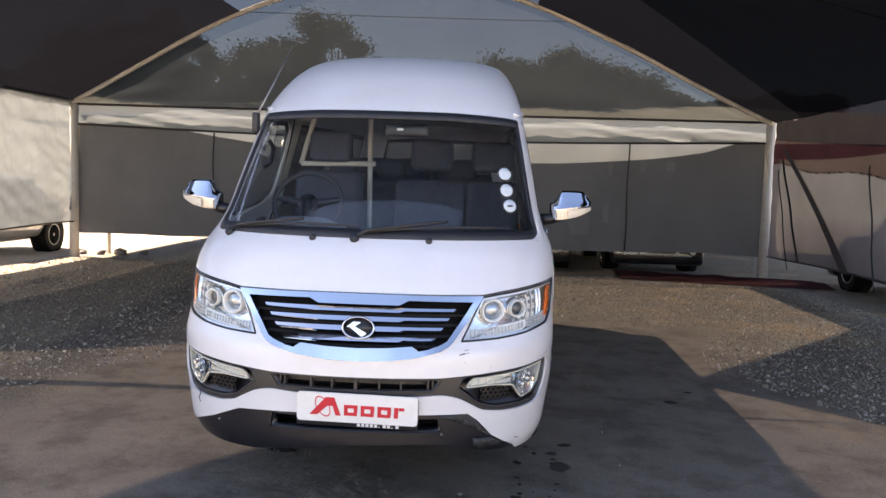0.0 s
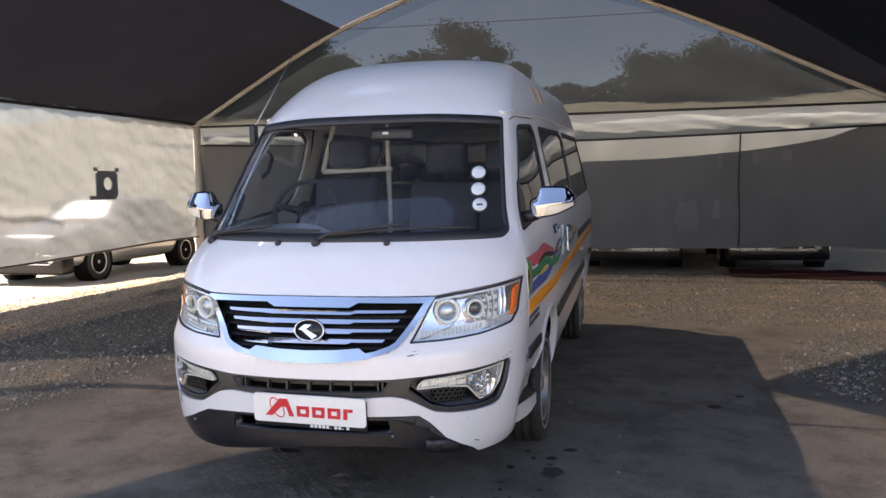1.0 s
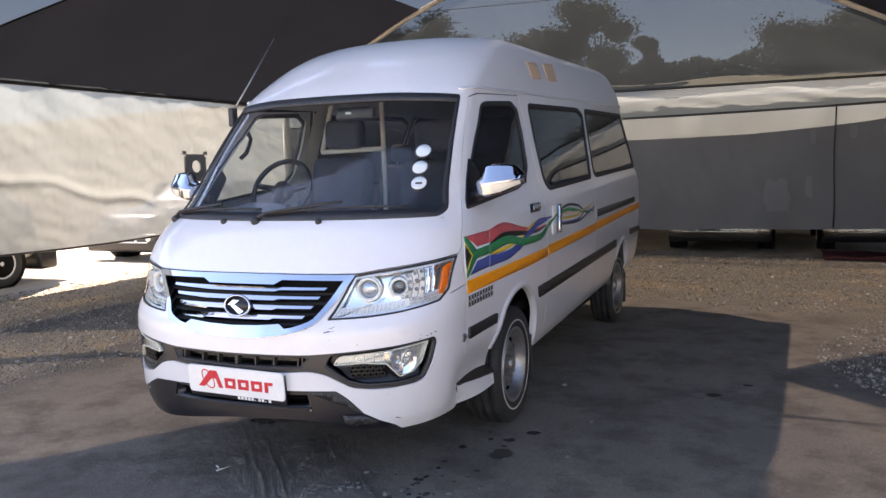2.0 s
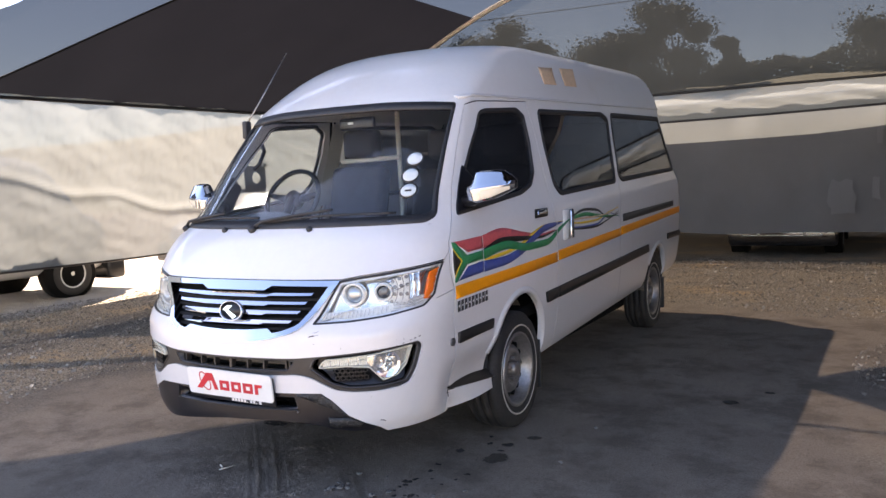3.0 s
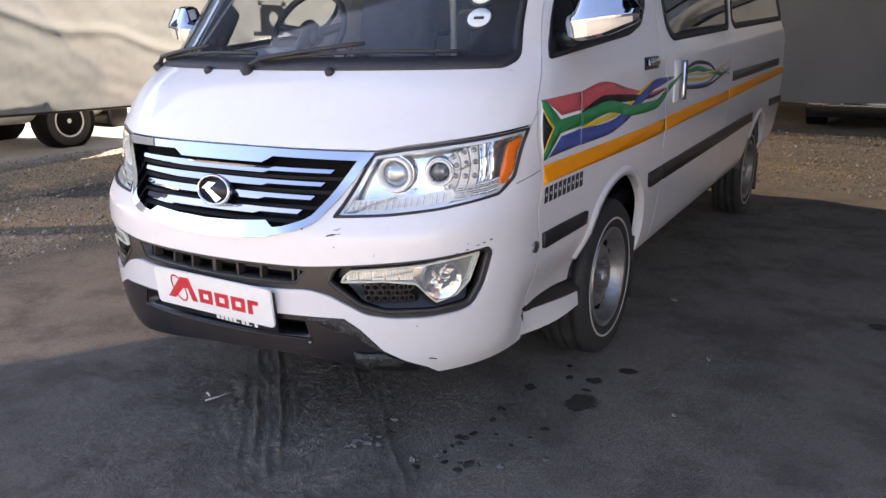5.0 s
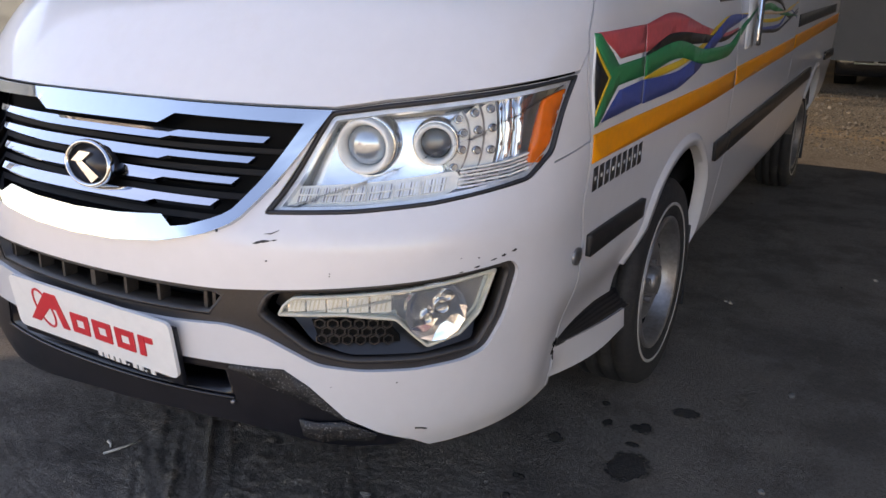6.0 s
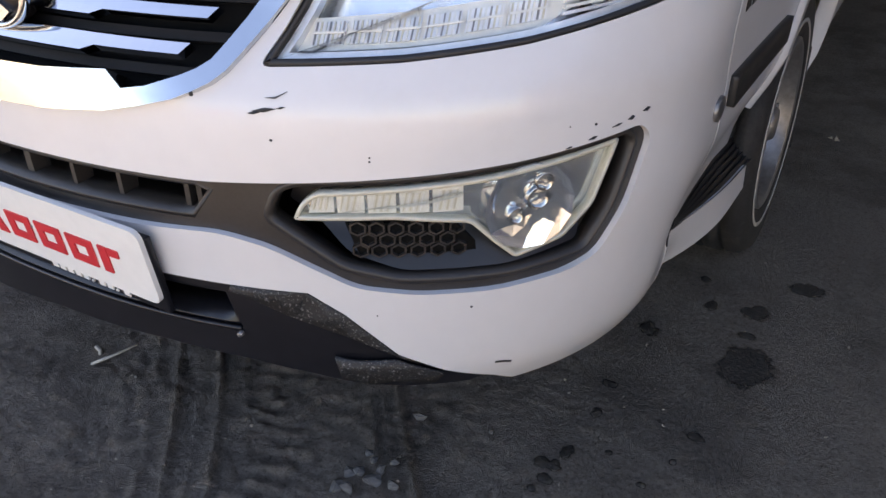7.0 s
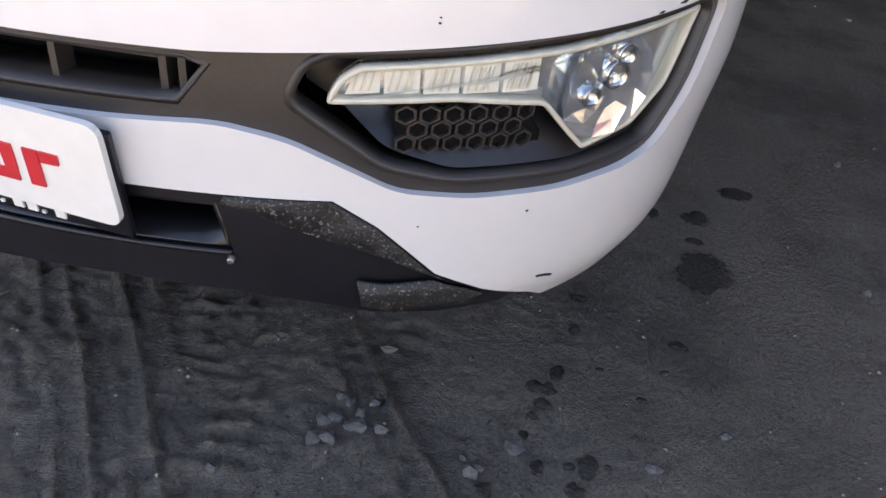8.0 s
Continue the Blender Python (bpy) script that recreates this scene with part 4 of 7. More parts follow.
def plan(z):
    y0, yr, w = lev_y0(z), lev_yr(z), lev_w(z)
    d = min(float(np.interp(z, (0.9, 1.25, 1.6, 1.84, 2.0, 2.3), (0.60, 0.52, 0.38, 0.32, 0.40, 0.6))), (yr - y0) * 0.45)
    return y0, yr, w, d, min(0.14, w * 0.5)


def taper(y):
    s = min(max((y - 0.45) / 1.3, 0), 1)
    return 0.957 + 0.043 * s * s * (3 - 2 * s) + 0.012 * min(max((y - 2) / 3.5, 0), 1)


def rake(y):
    return 0.037 * max(0.0, y - 0.6)


def slim(y, z):
    """The cabin draws in a little towards the windscreen, above the belt line."""
    u = min(max((z - 1.15) / 0.25, 0.0), 1.0)
    v = min(max((y - 0.8) / 1.8, 0.0), 1.0)
    return 1 - 0.030 * u * u * (3 - 2 * u) * (1 - v * v * (3 - 2 * v))


def step_inset(y, z):
    """How far the flank draws in above the step before the front wheel."""
    if not (0.47 < y < 1.42 and z < 0.60):
        return 0.0
    e, g = min((y - 0.47) / 0.19, 1.0), min((0.60 - z) / 0.17, 1.0)
    base = 0.027 * e * e * (3 - 2 * e) * g * g * (3 - 2 * g)
    if y < 0.655:
        return base * min(max((z - 0.29) / 0.09, 0.0), 1.0)
    u = min((y - 0.655) / 0.30, 1.0)
    if z < 0.5 * (step_up(y) + step_lo(y)):
        return base + ((lev_w(z) - lev_w(0.375)) * 0.96 - 0.036) * u * (2 - u)
    v = min((0.60 - z) / 0.18, 1.0)
    return base + 0.014 * u * v * v * (3 - 2 * v)


step_up = smooth_table((0.655, 0.75, 0.90, 1.06, 1.4), (0.412, 0.420, 0.413, 0.392, 0.36))
step_lo = smooth_table((0.655, 0.75, 0.90, 1.06, 1.4), (0.399, 0.388, 0.371, 0.351, 0.33))


def skin(s, z):
    """The point of the body at (s, z)."""
    y0, yr, w, d, dr = plan(z)
    a, sg = abs(s), (1 if s >= 0 else -1)
    if a <= S90:
        th = a / S90 * math.pi / 2
        y = y0 + d * (1 - math.cos(th) ** (2 / PW) if th < math.pi / 2 - 1e-6 else 1)
        x = w * math.sin(th) ** (2 / PW) * taper(y) * slim(y, z) - step_inset(y, z)
    elif a <= S90 + SIDE:
        f = (a - S90) / SIDE
        y = y0 + d + f * (yr - dr - y0 - d)
        x = w * taper(y) * slim(y, z) - step_inset(y, z)
    else:
        r = (a - S90 - SIDE) / REAR
        xw = w * taper(yr)
        if r < 0.3:
            ph = r / 0.3 * math.pi / 2
            x, y = xw - dr + dr * max(0.0, math.cos(ph)) ** 0.8, yr - dr + dr * math.sin(ph) ** 0.8
        else:
            x, y = (xw - dr) * max(0.0, (1 - r) / 0.7), yr
    if sg < 0 and z < 1.3:
        # the driver's front corner has been pushed a little outwards
        x += 0.032 * math.exp(-((y - 0.42) / 0.34) ** 2) * min(1.0, (1.3 - z) / 0.2)
    return Vector((sg * x, y, z + rake(y)))


def skin_off(s, z, off):
    p = skin(s, z)
    if off == 0:
        return p
    e = 0.004
    n = (skin(s + e, z) - skin(s - e, z)).cross(skin(s, z + e) - skin(s, z - e))
    return p + n.normalized() * off


def from_x(x, z):
    """s of a place on the nose, from its x."""
    w = lev_w(z) * 0.957
    u = min(abs(x) / w, 0.99999)
    return math.copysign(math.asin(u ** (PW / 2)) / (math.pi / 2) * S90, x)


def from_y(y, z):
    """s of a place on the +x side, from its y."""
    y0, yr, w, d, dr = plan(z)
    v = (y - y0) / d
    if v < 1:
        return math.acos(max(0.0, 1 - v) ** (PW / 2)) / (math.pi / 2) * S90
    return S90 + (y - y0 - d) / (yr - dr - y0 - d) * SIDE


def nose(pts):
    return [(from_x(x, z), z) for x, z in pts]


def flank(pts):
    return [(from_y(y, z), z) for y, z in pts]


def mirror(poly):
    return [(-s, z) for s, z in poly][::-1]


def both(pts):
    """A left-right symmetric nose outline from its right half, top middle to bottom middle."""
    r = nose(pts)
    return r + [(-s, z) for s, z in r[::-1] if s > 1e-6]


def area2(p):
    return sum(p[i][0] * p[(i + 1) % len(p)][1] - p[(i + 1) % len(p)][0] * p[i][1] for i in range(len(p)))


def inset(poly, d):
    """The outline moved inwards by d."""
    if area2(poly) < 0:
        d = -d
    out = []
    n = len(poly)
    for i in range(n):
        a, b, c = Vector(poly[i - 1]), Vector(poly[i]), Vector(poly[(i + 1) % n])
        e0, e1 = (b - a).normalized(), (c - b).normalized()
        n0, n1 = Vector((-e0.y, e0.x)), Vector((-e1.y, e1.x))
        k = n0 + n1
        q = k / max(0.35, k.dot(k) / 2) if k.length > 1e-6 else n0
        out.append((b.x + q.x * d, b.y + q.y * d))
    return out


def rounded(poly, r, seg=4):
    """The outline with its corners rounded."""
    out = []
    n = len(poly)
    for i in range(n):
        a, b, c = Vector(poly[i - 1]), Vector(poly[i]), Vector(poly[(i + 1) % n])
        u, v = a - b, c - b
        k = min(r, u.length * 0.45, v.length * 0.45)
        p, q = b + u.normalized() * k, b + v.normalized() * k
        for j in range(seg + 1):
            t = j / seg
            out.append(tuple(p * (1 - t) ** 2 + b * 2 * t * (1 - t) + q * t * t))
    return out


def inside(poly, s, z):
    c = False
    n = len(poly)
    j = n - 1
    for i in range(n):
        (xi, yi), (xj, yj) = poly[i], poly[j]
        if (yi > z) != (yj > z) and s < (xj - xi) * (z - yi) / (yj - yi) + xi:
            c = not c
        j = i
    return c


def flat(poly, step=0.025):
    """A flat mesh of the outline in (s, z), cut into cells."""
    bm = bmesh.new()
    f = bm.faces.new([bm.verts.new((s, z, 0)) for s, z in poly])
    bmesh.ops.triangulate(bm, faces=[f])
    lo_s, hi_s = min(p[0] for p in poly), max(p[0] for p in poly)
    lo_z, hi_z = min(p[1] for p in poly), max(p[1] for p in poly)
    for lo, hi, no in ((lo_s, hi_s, (1, 0, 0)), (lo_z, hi_z, (0, 1, 0))):
        k = math.ceil(lo / step)
        while k * step < hi:
            co = Vector(no) * k * step
            bmesh.ops.bisect_plane(bm, geom=bm.verts[:] + bm.edges[:] + bm.faces[:], plane_co=co, plane_no=no, dist=1e-6)
            k += 1
    return bm


def wrap(bm, off, thick=0.0):
    """Lays a flat mesh on the body at a distance, and gives it thickness inwards."""
    flip = []
    base = {v: (v.co.x, v.co.y) for v in bm.verts}
    if thick:
        bmesh.ops.recalc_face_normals(bm, faces=bm.faces)
        if sum(f.normal.z for f in bm.faces) < 0:
            bmesh.ops.reverse_faces(bm, faces=bm.faces)
        top = bm.faces[:]
        vs, es = bm.verts[:], [e for e in bm.edges if len(e.link_faces) == 1]
        copy = {v: bm.verts.new(v.co) for v in vs}
        for f in top:
            bm.faces.new([copy[v] for v in reversed(f.verts)])
        for e in es:
            a, b = e.verts
            bm.faces.new((b, a, copy[a], copy[b]))
        for v in vs:
            copy_co = skin_off(*base[v], off - thick)
            copy[v].co = copy_co
    for v, (s, z) in base.items():
        v.co = skin_off(s, z, off)
    bmesh.ops.recalc_face_normals(bm, faces=bm.faces)
    return bm


def plate_on(poly, off, thick=0.004, step=0.025):
    return wrap(flat(poly, step), off, thick)


def ring_on(outer, inner, off, thick=0.006, sub=0.03):
    """A frame between two outlines with as many corners."""
    bm = bmesh.new()
    n = len(outer)
    po, pi = [], []
    for i in range(n):
        a, b, c, d = Vector(outer[i]), Vector(outer[(i + 1) % n]), Vector(inner[i]), Vector(inner[(i + 1) % n])
        k = max(1, int((b - a).length / sub))
        for j in range(k):
            po.append(a.lerp(b, j / k)); pi.append(c.lerp(d, j / k))
    m = len(po)
    rows = []
    for pts, hs in ((po, off - thick), (po, off), (pi, off), (pi, off - thick)):
        rows.append([bm.verts.new(skin_off(p.x, p.y, hs)) for p in pts])
    for a in range(4):
        r0, r1 = rows[a], rows[(a + 1) % 4]
        for k in range(m):
            bm.faces.new((r0[k], r0[(k + 1) % m], r1[(k + 1) % m], r1[k]))
    bmesh.ops.recalc_face_normals(bm, faces=bm.faces)
    return bm


def strip_line(pts, width):
    """A narrow outline along a line of points."""
    left, right = [], []
    n = len(pts)
    for i, p in enumerate(pts):
        d = (Vector(pts[min(i + 1, n - 1)]) - Vector(pts[max(i - 1, 0)])).normalized()
        q = Vector((-d.y, d.x)) * width / 2
        left.append((p[0] + q.x, p[1] + q.y)); right.append((p[0] - q.x, p[1] - q.y))
    return left + right[::-1]


# outlines
WS = rounded(both(((0.0, 1.850), (0.36, 1.848), (0.698, 1.826), (0.803, 1.262), (0.778, 1.236), (0.40, 1.232), (0.0, 1.230))), 0.03)
DOORWIN = rounded(flank(((1.215, 1.70), (1.283, 1.780), (1.36, 1.797), (1.791, 1.811), (1.885, 1.765), (1.875, 1.60), (1.832, 1.415), (1.743, 1.339), (1.571, 1.30), (0.786, 1.251), (0.809, 1.295))), 0.03)
WIN2 = rounded(flank(((2.123, 1.810), (3.481, 1.815), (3.628, 1.768), (3.427, 1.260), (2.171, 1.250), (2.094, 1.314))), 0.05)
WIN3 = rounded(flank(((3.725, 1.815), (5.33, 1.803), (5.44, 1.319), (5.42, 1.268), (3.611, 1.260), (3.53, 1.304))), 0.05)
LAMP = rounded(nose(((0.529, 0.994), (0.62, 1.009), (0.72, 1.022), (0.80, 1.034))) + flank(((0.585, 1.052), (0.50, 0.90), (0.43, 0.853))) + nose(((0.72, 0.823), (0.60, 0.810), (0.440, 0.803))), 0.012, 3)
GRILLE = both(((0.0, 0.995), (0.25, 0.994), (0.535, 0.992), (0.418, 0.812), (0.405, 0.795), (0.388, 0.781), (0.366, 0.771), (0.34, 0.762), (0.25, 0.740), (0.12, 0.726), (0.0, 0.722)))
GRILLE_IN = both(((0.0, 0.952), (0.17, 0.952), (0.21, 0.972), (0.488, 0.968), (0.396, 0.823), (0.383, 0.806), (0.366, 0.795), (0.345, 0.786), (0.30, 0.772), (0.265, 0.767), (0.235, 0.784), (0.12, 0.776), (0.0, 0.773)))
INSERT_RAW = both(((0.0, 0.652), (0.36, 0.655), (0.46, 0.662), (0.586, 0.672), (0.72, 0.684), (0.836, 0.703), (0.845, 0.680), (0.830, 0.584), (0.804, 0.515), (0.775, 0.500), (0.707, 0.492), (0.62, 0.494), (0.547, 0.505), (0.488, 0.540), (0.44, 0.566), (0.372, 0.580), (0.25, 0.572), (0.0, 0.566)))
INSERT = rounded(INSERT_RAW, 0.022, 4)
SLIT = both(((0.0, 0.645), (0.345, 0.648), (0.372, 0.640), (0.335, 0.592), (0.0, 0.586)))
LOWER = nose(((-0.86, 0.335), (-0.766, 0.352), (-0.645, 0.412), (-0.515, 0.472), (-0.40, 0.480), (0.0, 0.492), (0.375, 0.494), (0.484, 0.494), (0.529, 0.460), (0.590, 0.388), (0.642, 0.352), (0.690, 0.318), (0.715, 0.26), (0.0, 0.26), (-0.86, 0.26)))
ARCH_F = [(1.405 + 0.352 * math.cos(a), 0.395 + 0.352 * math.sin(a)) for a in [math.radians(-28 + 236 * k / 28) for k in range(29)]]
ARCH_R = [(4.62 + 0.352 * math.cos(a), 0.270 + 0.352 * math.sin(a)) for a in [math.radians(-6 + 192 * k / 28) for k in range(29)]]
ARCHES = [flank(ARCH_F), flank(ARCH_R)]
REARWIN = [(S90 + SIDE + REAR * 0.42, 1.78), (S90 + SIDE + REAR, 1.80), (S90 + SIDE + REAR, 1.30), (S90 + SIDE + REAR * 0.40, 1.30)]
DOOR_GAP = [flank(((1.163, 1.820), (0.744, 1.254), (0.635, 1.13), (0.628, 0.95), (0.645, 0.68), (0.652, 0.40), (0.655, 0.30))),
            flank(((1.163, 1.820), (1.296, 1.842), (1.975, 1.857))),
            flank(((1.975, 1.857), (1.985, 1.72), (1.991, 1.589), (1.985, 1.35), (1.969, 1.062), (1.99, 0.70), (1.99, 0.27))),
            flank(((3.702, 1.847), (3.60, 1.55), (3.502, 1.294), (3.40, 1.03), (3.40, 0.29)))]


STEP_Y = [0.657, 0.68, 0.72, 0.78, 0.85, 0.92, 0.99, 1.06, 1.12]


def build_body(van):
    """The shell: a grid in (s, z), cut exactly along every opening, then laid out in space and split into panels."""
    zs = [0.292, 0.295, 0.30] + [0.30 + 0.02 * k for k in range(1, 78)] + [1.86 + 0.018 * k for k in range(1, 19)]
    zs += [2.184 + 0.012 * k for k in range(1, 7)] + [2.256 + 0.006 * k for k in range(1, 7)] + [2.297, 2.300, 2.302, ZTOP]
    half = [S90 * k / 46 for k in range(47)] + [S90 + SIDE * k / 130 for k in range(1, 131)] + [S90 + SIDE + REAR * k / 24 for k in range(1, 25)]
    ss = [-s for s in half[:0:-1]] + half
    bm = bmesh.new()
    g = [[bm.verts.new((s, z, 0)) for z in zs] for s in ss]
    for i in range(len(ss) - 1):
        for j in range(len(zs) - 1):
            bm.faces.new((g[i][j], g[i + 1][j], g[i + 1][j + 1], g[i][j + 1]))
    holes = [WS, GRILLE, INSERT, LOWER]
    for p in (DOORWIN, WIN2, WIN3, LAMP, *ARCHES, REARWIN):
        holes += [p, mirror(p)]
    for line in DOOR_GAP:
        p = strip_line(line, 0.007)
        holes += [p, mirror(p)]
    seam = [(from_x(x, z), z) for x, z in ((-0.535, 0.998), (-0.25, 0.999), (0, 1.000), (0.25, 0.999), (0.535, 0.998), (0.62, 1.0125), (0.72, 1.0255), (0.80, 1.0375))] + flank(((0.588, 1.0560), (0.630, 1.10)))
    seam = [(-s, z) for s, z in seam[:4:-1]] + seam
    holes.append(strip_line(seam, 0.006))
    holes += [strip_line(flank(((0.500, 0.880), (0.640, 0.905))), 0.004), mirror(strip_line(flank(((0.500, 0.880), (0.640, 0.905))), 0.004))]
    ledge = flank([(y, step_up(y)) for y in STEP_Y] + [(y, step_lo(y)) for y in STEP_Y[::-1]])
    holes += [strip_line(flank(((0.652, 0.40), (0.652, 0.245))), 0.005), ledge, mirror(ledge)]
    for poly in holes:
        n = len(poly)
        for i in range(n):
            (s0, z0), (s1, z1) = poly[i], poly[(i + 1) % n]
            ls, hs, lz, hz = min(s0, s1) - 1e-4, max(s0, s1) + 1e-4, min(z0, z1) - 1e-4, max(z0, z1) + 1e-4
            if hs - ls < 1e-3 and hz - lz < 1e-3:
                continue
            near = []
            for f in bm.faces:
                c = f.calc_center_bounds()
                if ls - 0.06 < c.x < hs + 0.06 and lz - 0.03 < c.y < hz + 0.03:
                    fs, fz = [v.co.x for v in f.verts], [v.co.y for v in f.verts]
                    if min(fs) <= hs and max(fs) >= ls and min(fz) <= hz and max(fz) >= lz:
                        near.append(f)
            if not near:
                continue
            geom = list({v for f in near for v in f.verts} | {e for f in near for e in f.edges}) + near
            bmesh.ops.bisect_plane(bm, geom=geom, plane_co=(s0, z0, 0), plane_no=(z1 - z0, s0 - s1, 0), dist=1e-6)
    dead = []
    for f in bm.faces:
        c = f.calc_center_median()
        for poly in holes:
            if inside(poly, c.x, c.y):
                dead.append(f)
                break
    bmesh.ops.delete(bm, geom=dead, context="FACES")
    roof_line = lambda s, z: z > 1.862
    door = flank(((1.163, 1.820), (0.744, 1.254), (0.635, 1.13), (0.628, 0.95), (0.645, 0.68), (0.652, 0.27), (1.99, 0.27), (1.99, 0.70), (1.969, 1.062), (1.985, 1.35), (1.991, 1.589), (1.985, 1.72), (1.975, 1.857), (1.296, 1.842)))
    slider = flank(((1.975, 1.857), (1.985, 1.72), (1.991, 1.589), (1.985, 1.35), (1.969, 1.062), (1.99, 0.70), (1.99, 0.27), (3.40, 0.27), (3.40, 1.03), (3.502, 1.294), (3.60, 1.55), (3.702, 1.858)))
    hood = seam + [(from_x(0.81, 1.225), 1.225), (from_x(-0.81, 1.225), 1.225)]
    def kind_of(s, z):
        if z > 1.862:
            return "roof"
        if abs(s) < 1.2 and inside(hood, s, z):
            return "bonnet"
        if inside(door, s, z):
            return "front_door"
        if inside(door, -s, z):
            return "front_door_driver"
        if inside(slider, s, z):
            return "sliding_door"
        if z < 0.895 and abs(s) < from_y(0.645, min(max(z, 0.3), 0.9)):
            return "front_bumper"
        return "body"
    groups = {}
    for f in bm.faces:
        c = f.calc_center_median()
        groups.setdefault(kind_of(c.x, c.y), []).append([(v.co.x, v.co.y) for v in f.verts])
    bm.free()
    labels = {"roof": "raised white roof with faint dirt", "front_bumper": "scratched white bumper with a crumpled corner"}
    for key, faces in groups.items():
        nb = bmesh.new()
        seen = {}
        for f in faces:
            vs = []
            for s, z in f:
                k = (round(s, 5), round(z, 5))
                if k not in seen:
                    seen[k] = (nb.verts.new((s, z, 0)), s, z)
                v = seen[k][0]
                if v not in vs:
                    vs.append(v)
            if len(vs) > 2:
                try:
                    nb.faces.new(vs)
                except ValueError:
                    pass
        back = {}
        for v, s, z in seen.values():
            v.co = skin(s, z)
            back[v] = skin_off(s, z, -0.022)
        # edges turned inwards, so that the sheet shows thickness
        rim = [e for e in nb.edges if len(e.link_faces) == 1]
        twin = {}
        for e in rim:
            for v in e.verts:
                if v not in twin:
                    twin[v] = nb.verts.new(back[v])
        for e in rim:
            a, b = e.verts
            nb.faces.new((a, b, twin[b], twin[a]))
        bmesh.ops.recalc_face_normals(nb, faces=nb.faces)
        ob = part(key.replace("_driver", ""), nb, M_PAINT, van, labels.get(key, ""))
        ob.data.set_sharp_from_angle(angle=radians(40))
    # dark liner behind the joints
    for line in DOOR_GAP:
        for p in (strip_line(line, 0.05), mirror(strip_line(line, 0.05))):
            part("door_seal", plate_on(p, -0.014, 0.004, 0.06), M_LINER, van)
    part("bonnet_seal", plate_on(strip_line(seam, 0.04), -0.013, 0.004, 0.05), M_LINER, van)


van = empty_thing("minibus", pose(0, 0, 0), "white high-roof minibus with orange stripe and flag decals, parked on dirt", "minibus")
build_body(van)


def build_glazing(van):
    for name, poly, mat, w, off in (("windscreen", WS, M_GLASS, 0.036, -0.006), ("door_window", DOORWIN, M_TINT, 0.022, -0.008), ("side_window", WIN2, M_TINT, 0.03, -0.004), ("side_window", WIN3, M_TINT, 0.035, -0.004), ("rear_window", REARWIN, M_TINT, 0.03, -0.006)):
        for p in ((poly,) if name == "windscreen" else (poly, mirror(poly))):
            clear = name == "door_window" and p is not poly
            ob = part(name, plate_on(p, off, 0.004, 0.05), M_GLASS if clear or name == "windscreen" else mat, van)
            ob.visible_shadow = False
            part("window_seal", ring_on(inset(p, -0.004), inset(p, w), 0.003, 0.012), M_RUBBER, ob)
    # black quarter panel that carries the mirror
    for p in (flank(((0.777, 1.250), (0.986, 1.270), (1.06, 1.42), (0.965, 1.50))),):
        for q in (p, mirror(p)):
            part("mirror_base", plate_on(rounded(q, 0.02), 0.004, 0.01), M_BLACK, van)
    # round discs on the windscreen
    for x, z in ((0.643, 1.545), (0.655, 1.465), (0.674, 1.391)):
        s0 = from_x(x, z)
        k = 0.72
        for r, mat, off, nm in ((0.042, M_RUBBER, -0.0125, "disc_holder"), (0.034, M_STICKER, -0.0095, "licence_disc")):
            disc = [(from_x(x + r * 0.92 * math.cos(2 * math.pi * j / 24), z), z + r * 0.86 * math.sin(2 * math.pi * j / 24)) for j in range(24)]
            part(nm, plate_on(disc, off + 0.008, 0.002), mat, van, "round pale disc on the glass" if mat is M_STICKER else "")
    s0, z0 = from_x(0.674, 1.389), 1.389
    part("disc_print", plate_on([(s0 - 0.022, z0 - 0.004), (s0 + 0.022, z0 - 0.004), (s0 + 0.022, z0 + 0.004), (s0 - 0.022, z0 + 0.004)], 0.0005, 0.001), M_PLASTIC, van)


build_glazing(van)


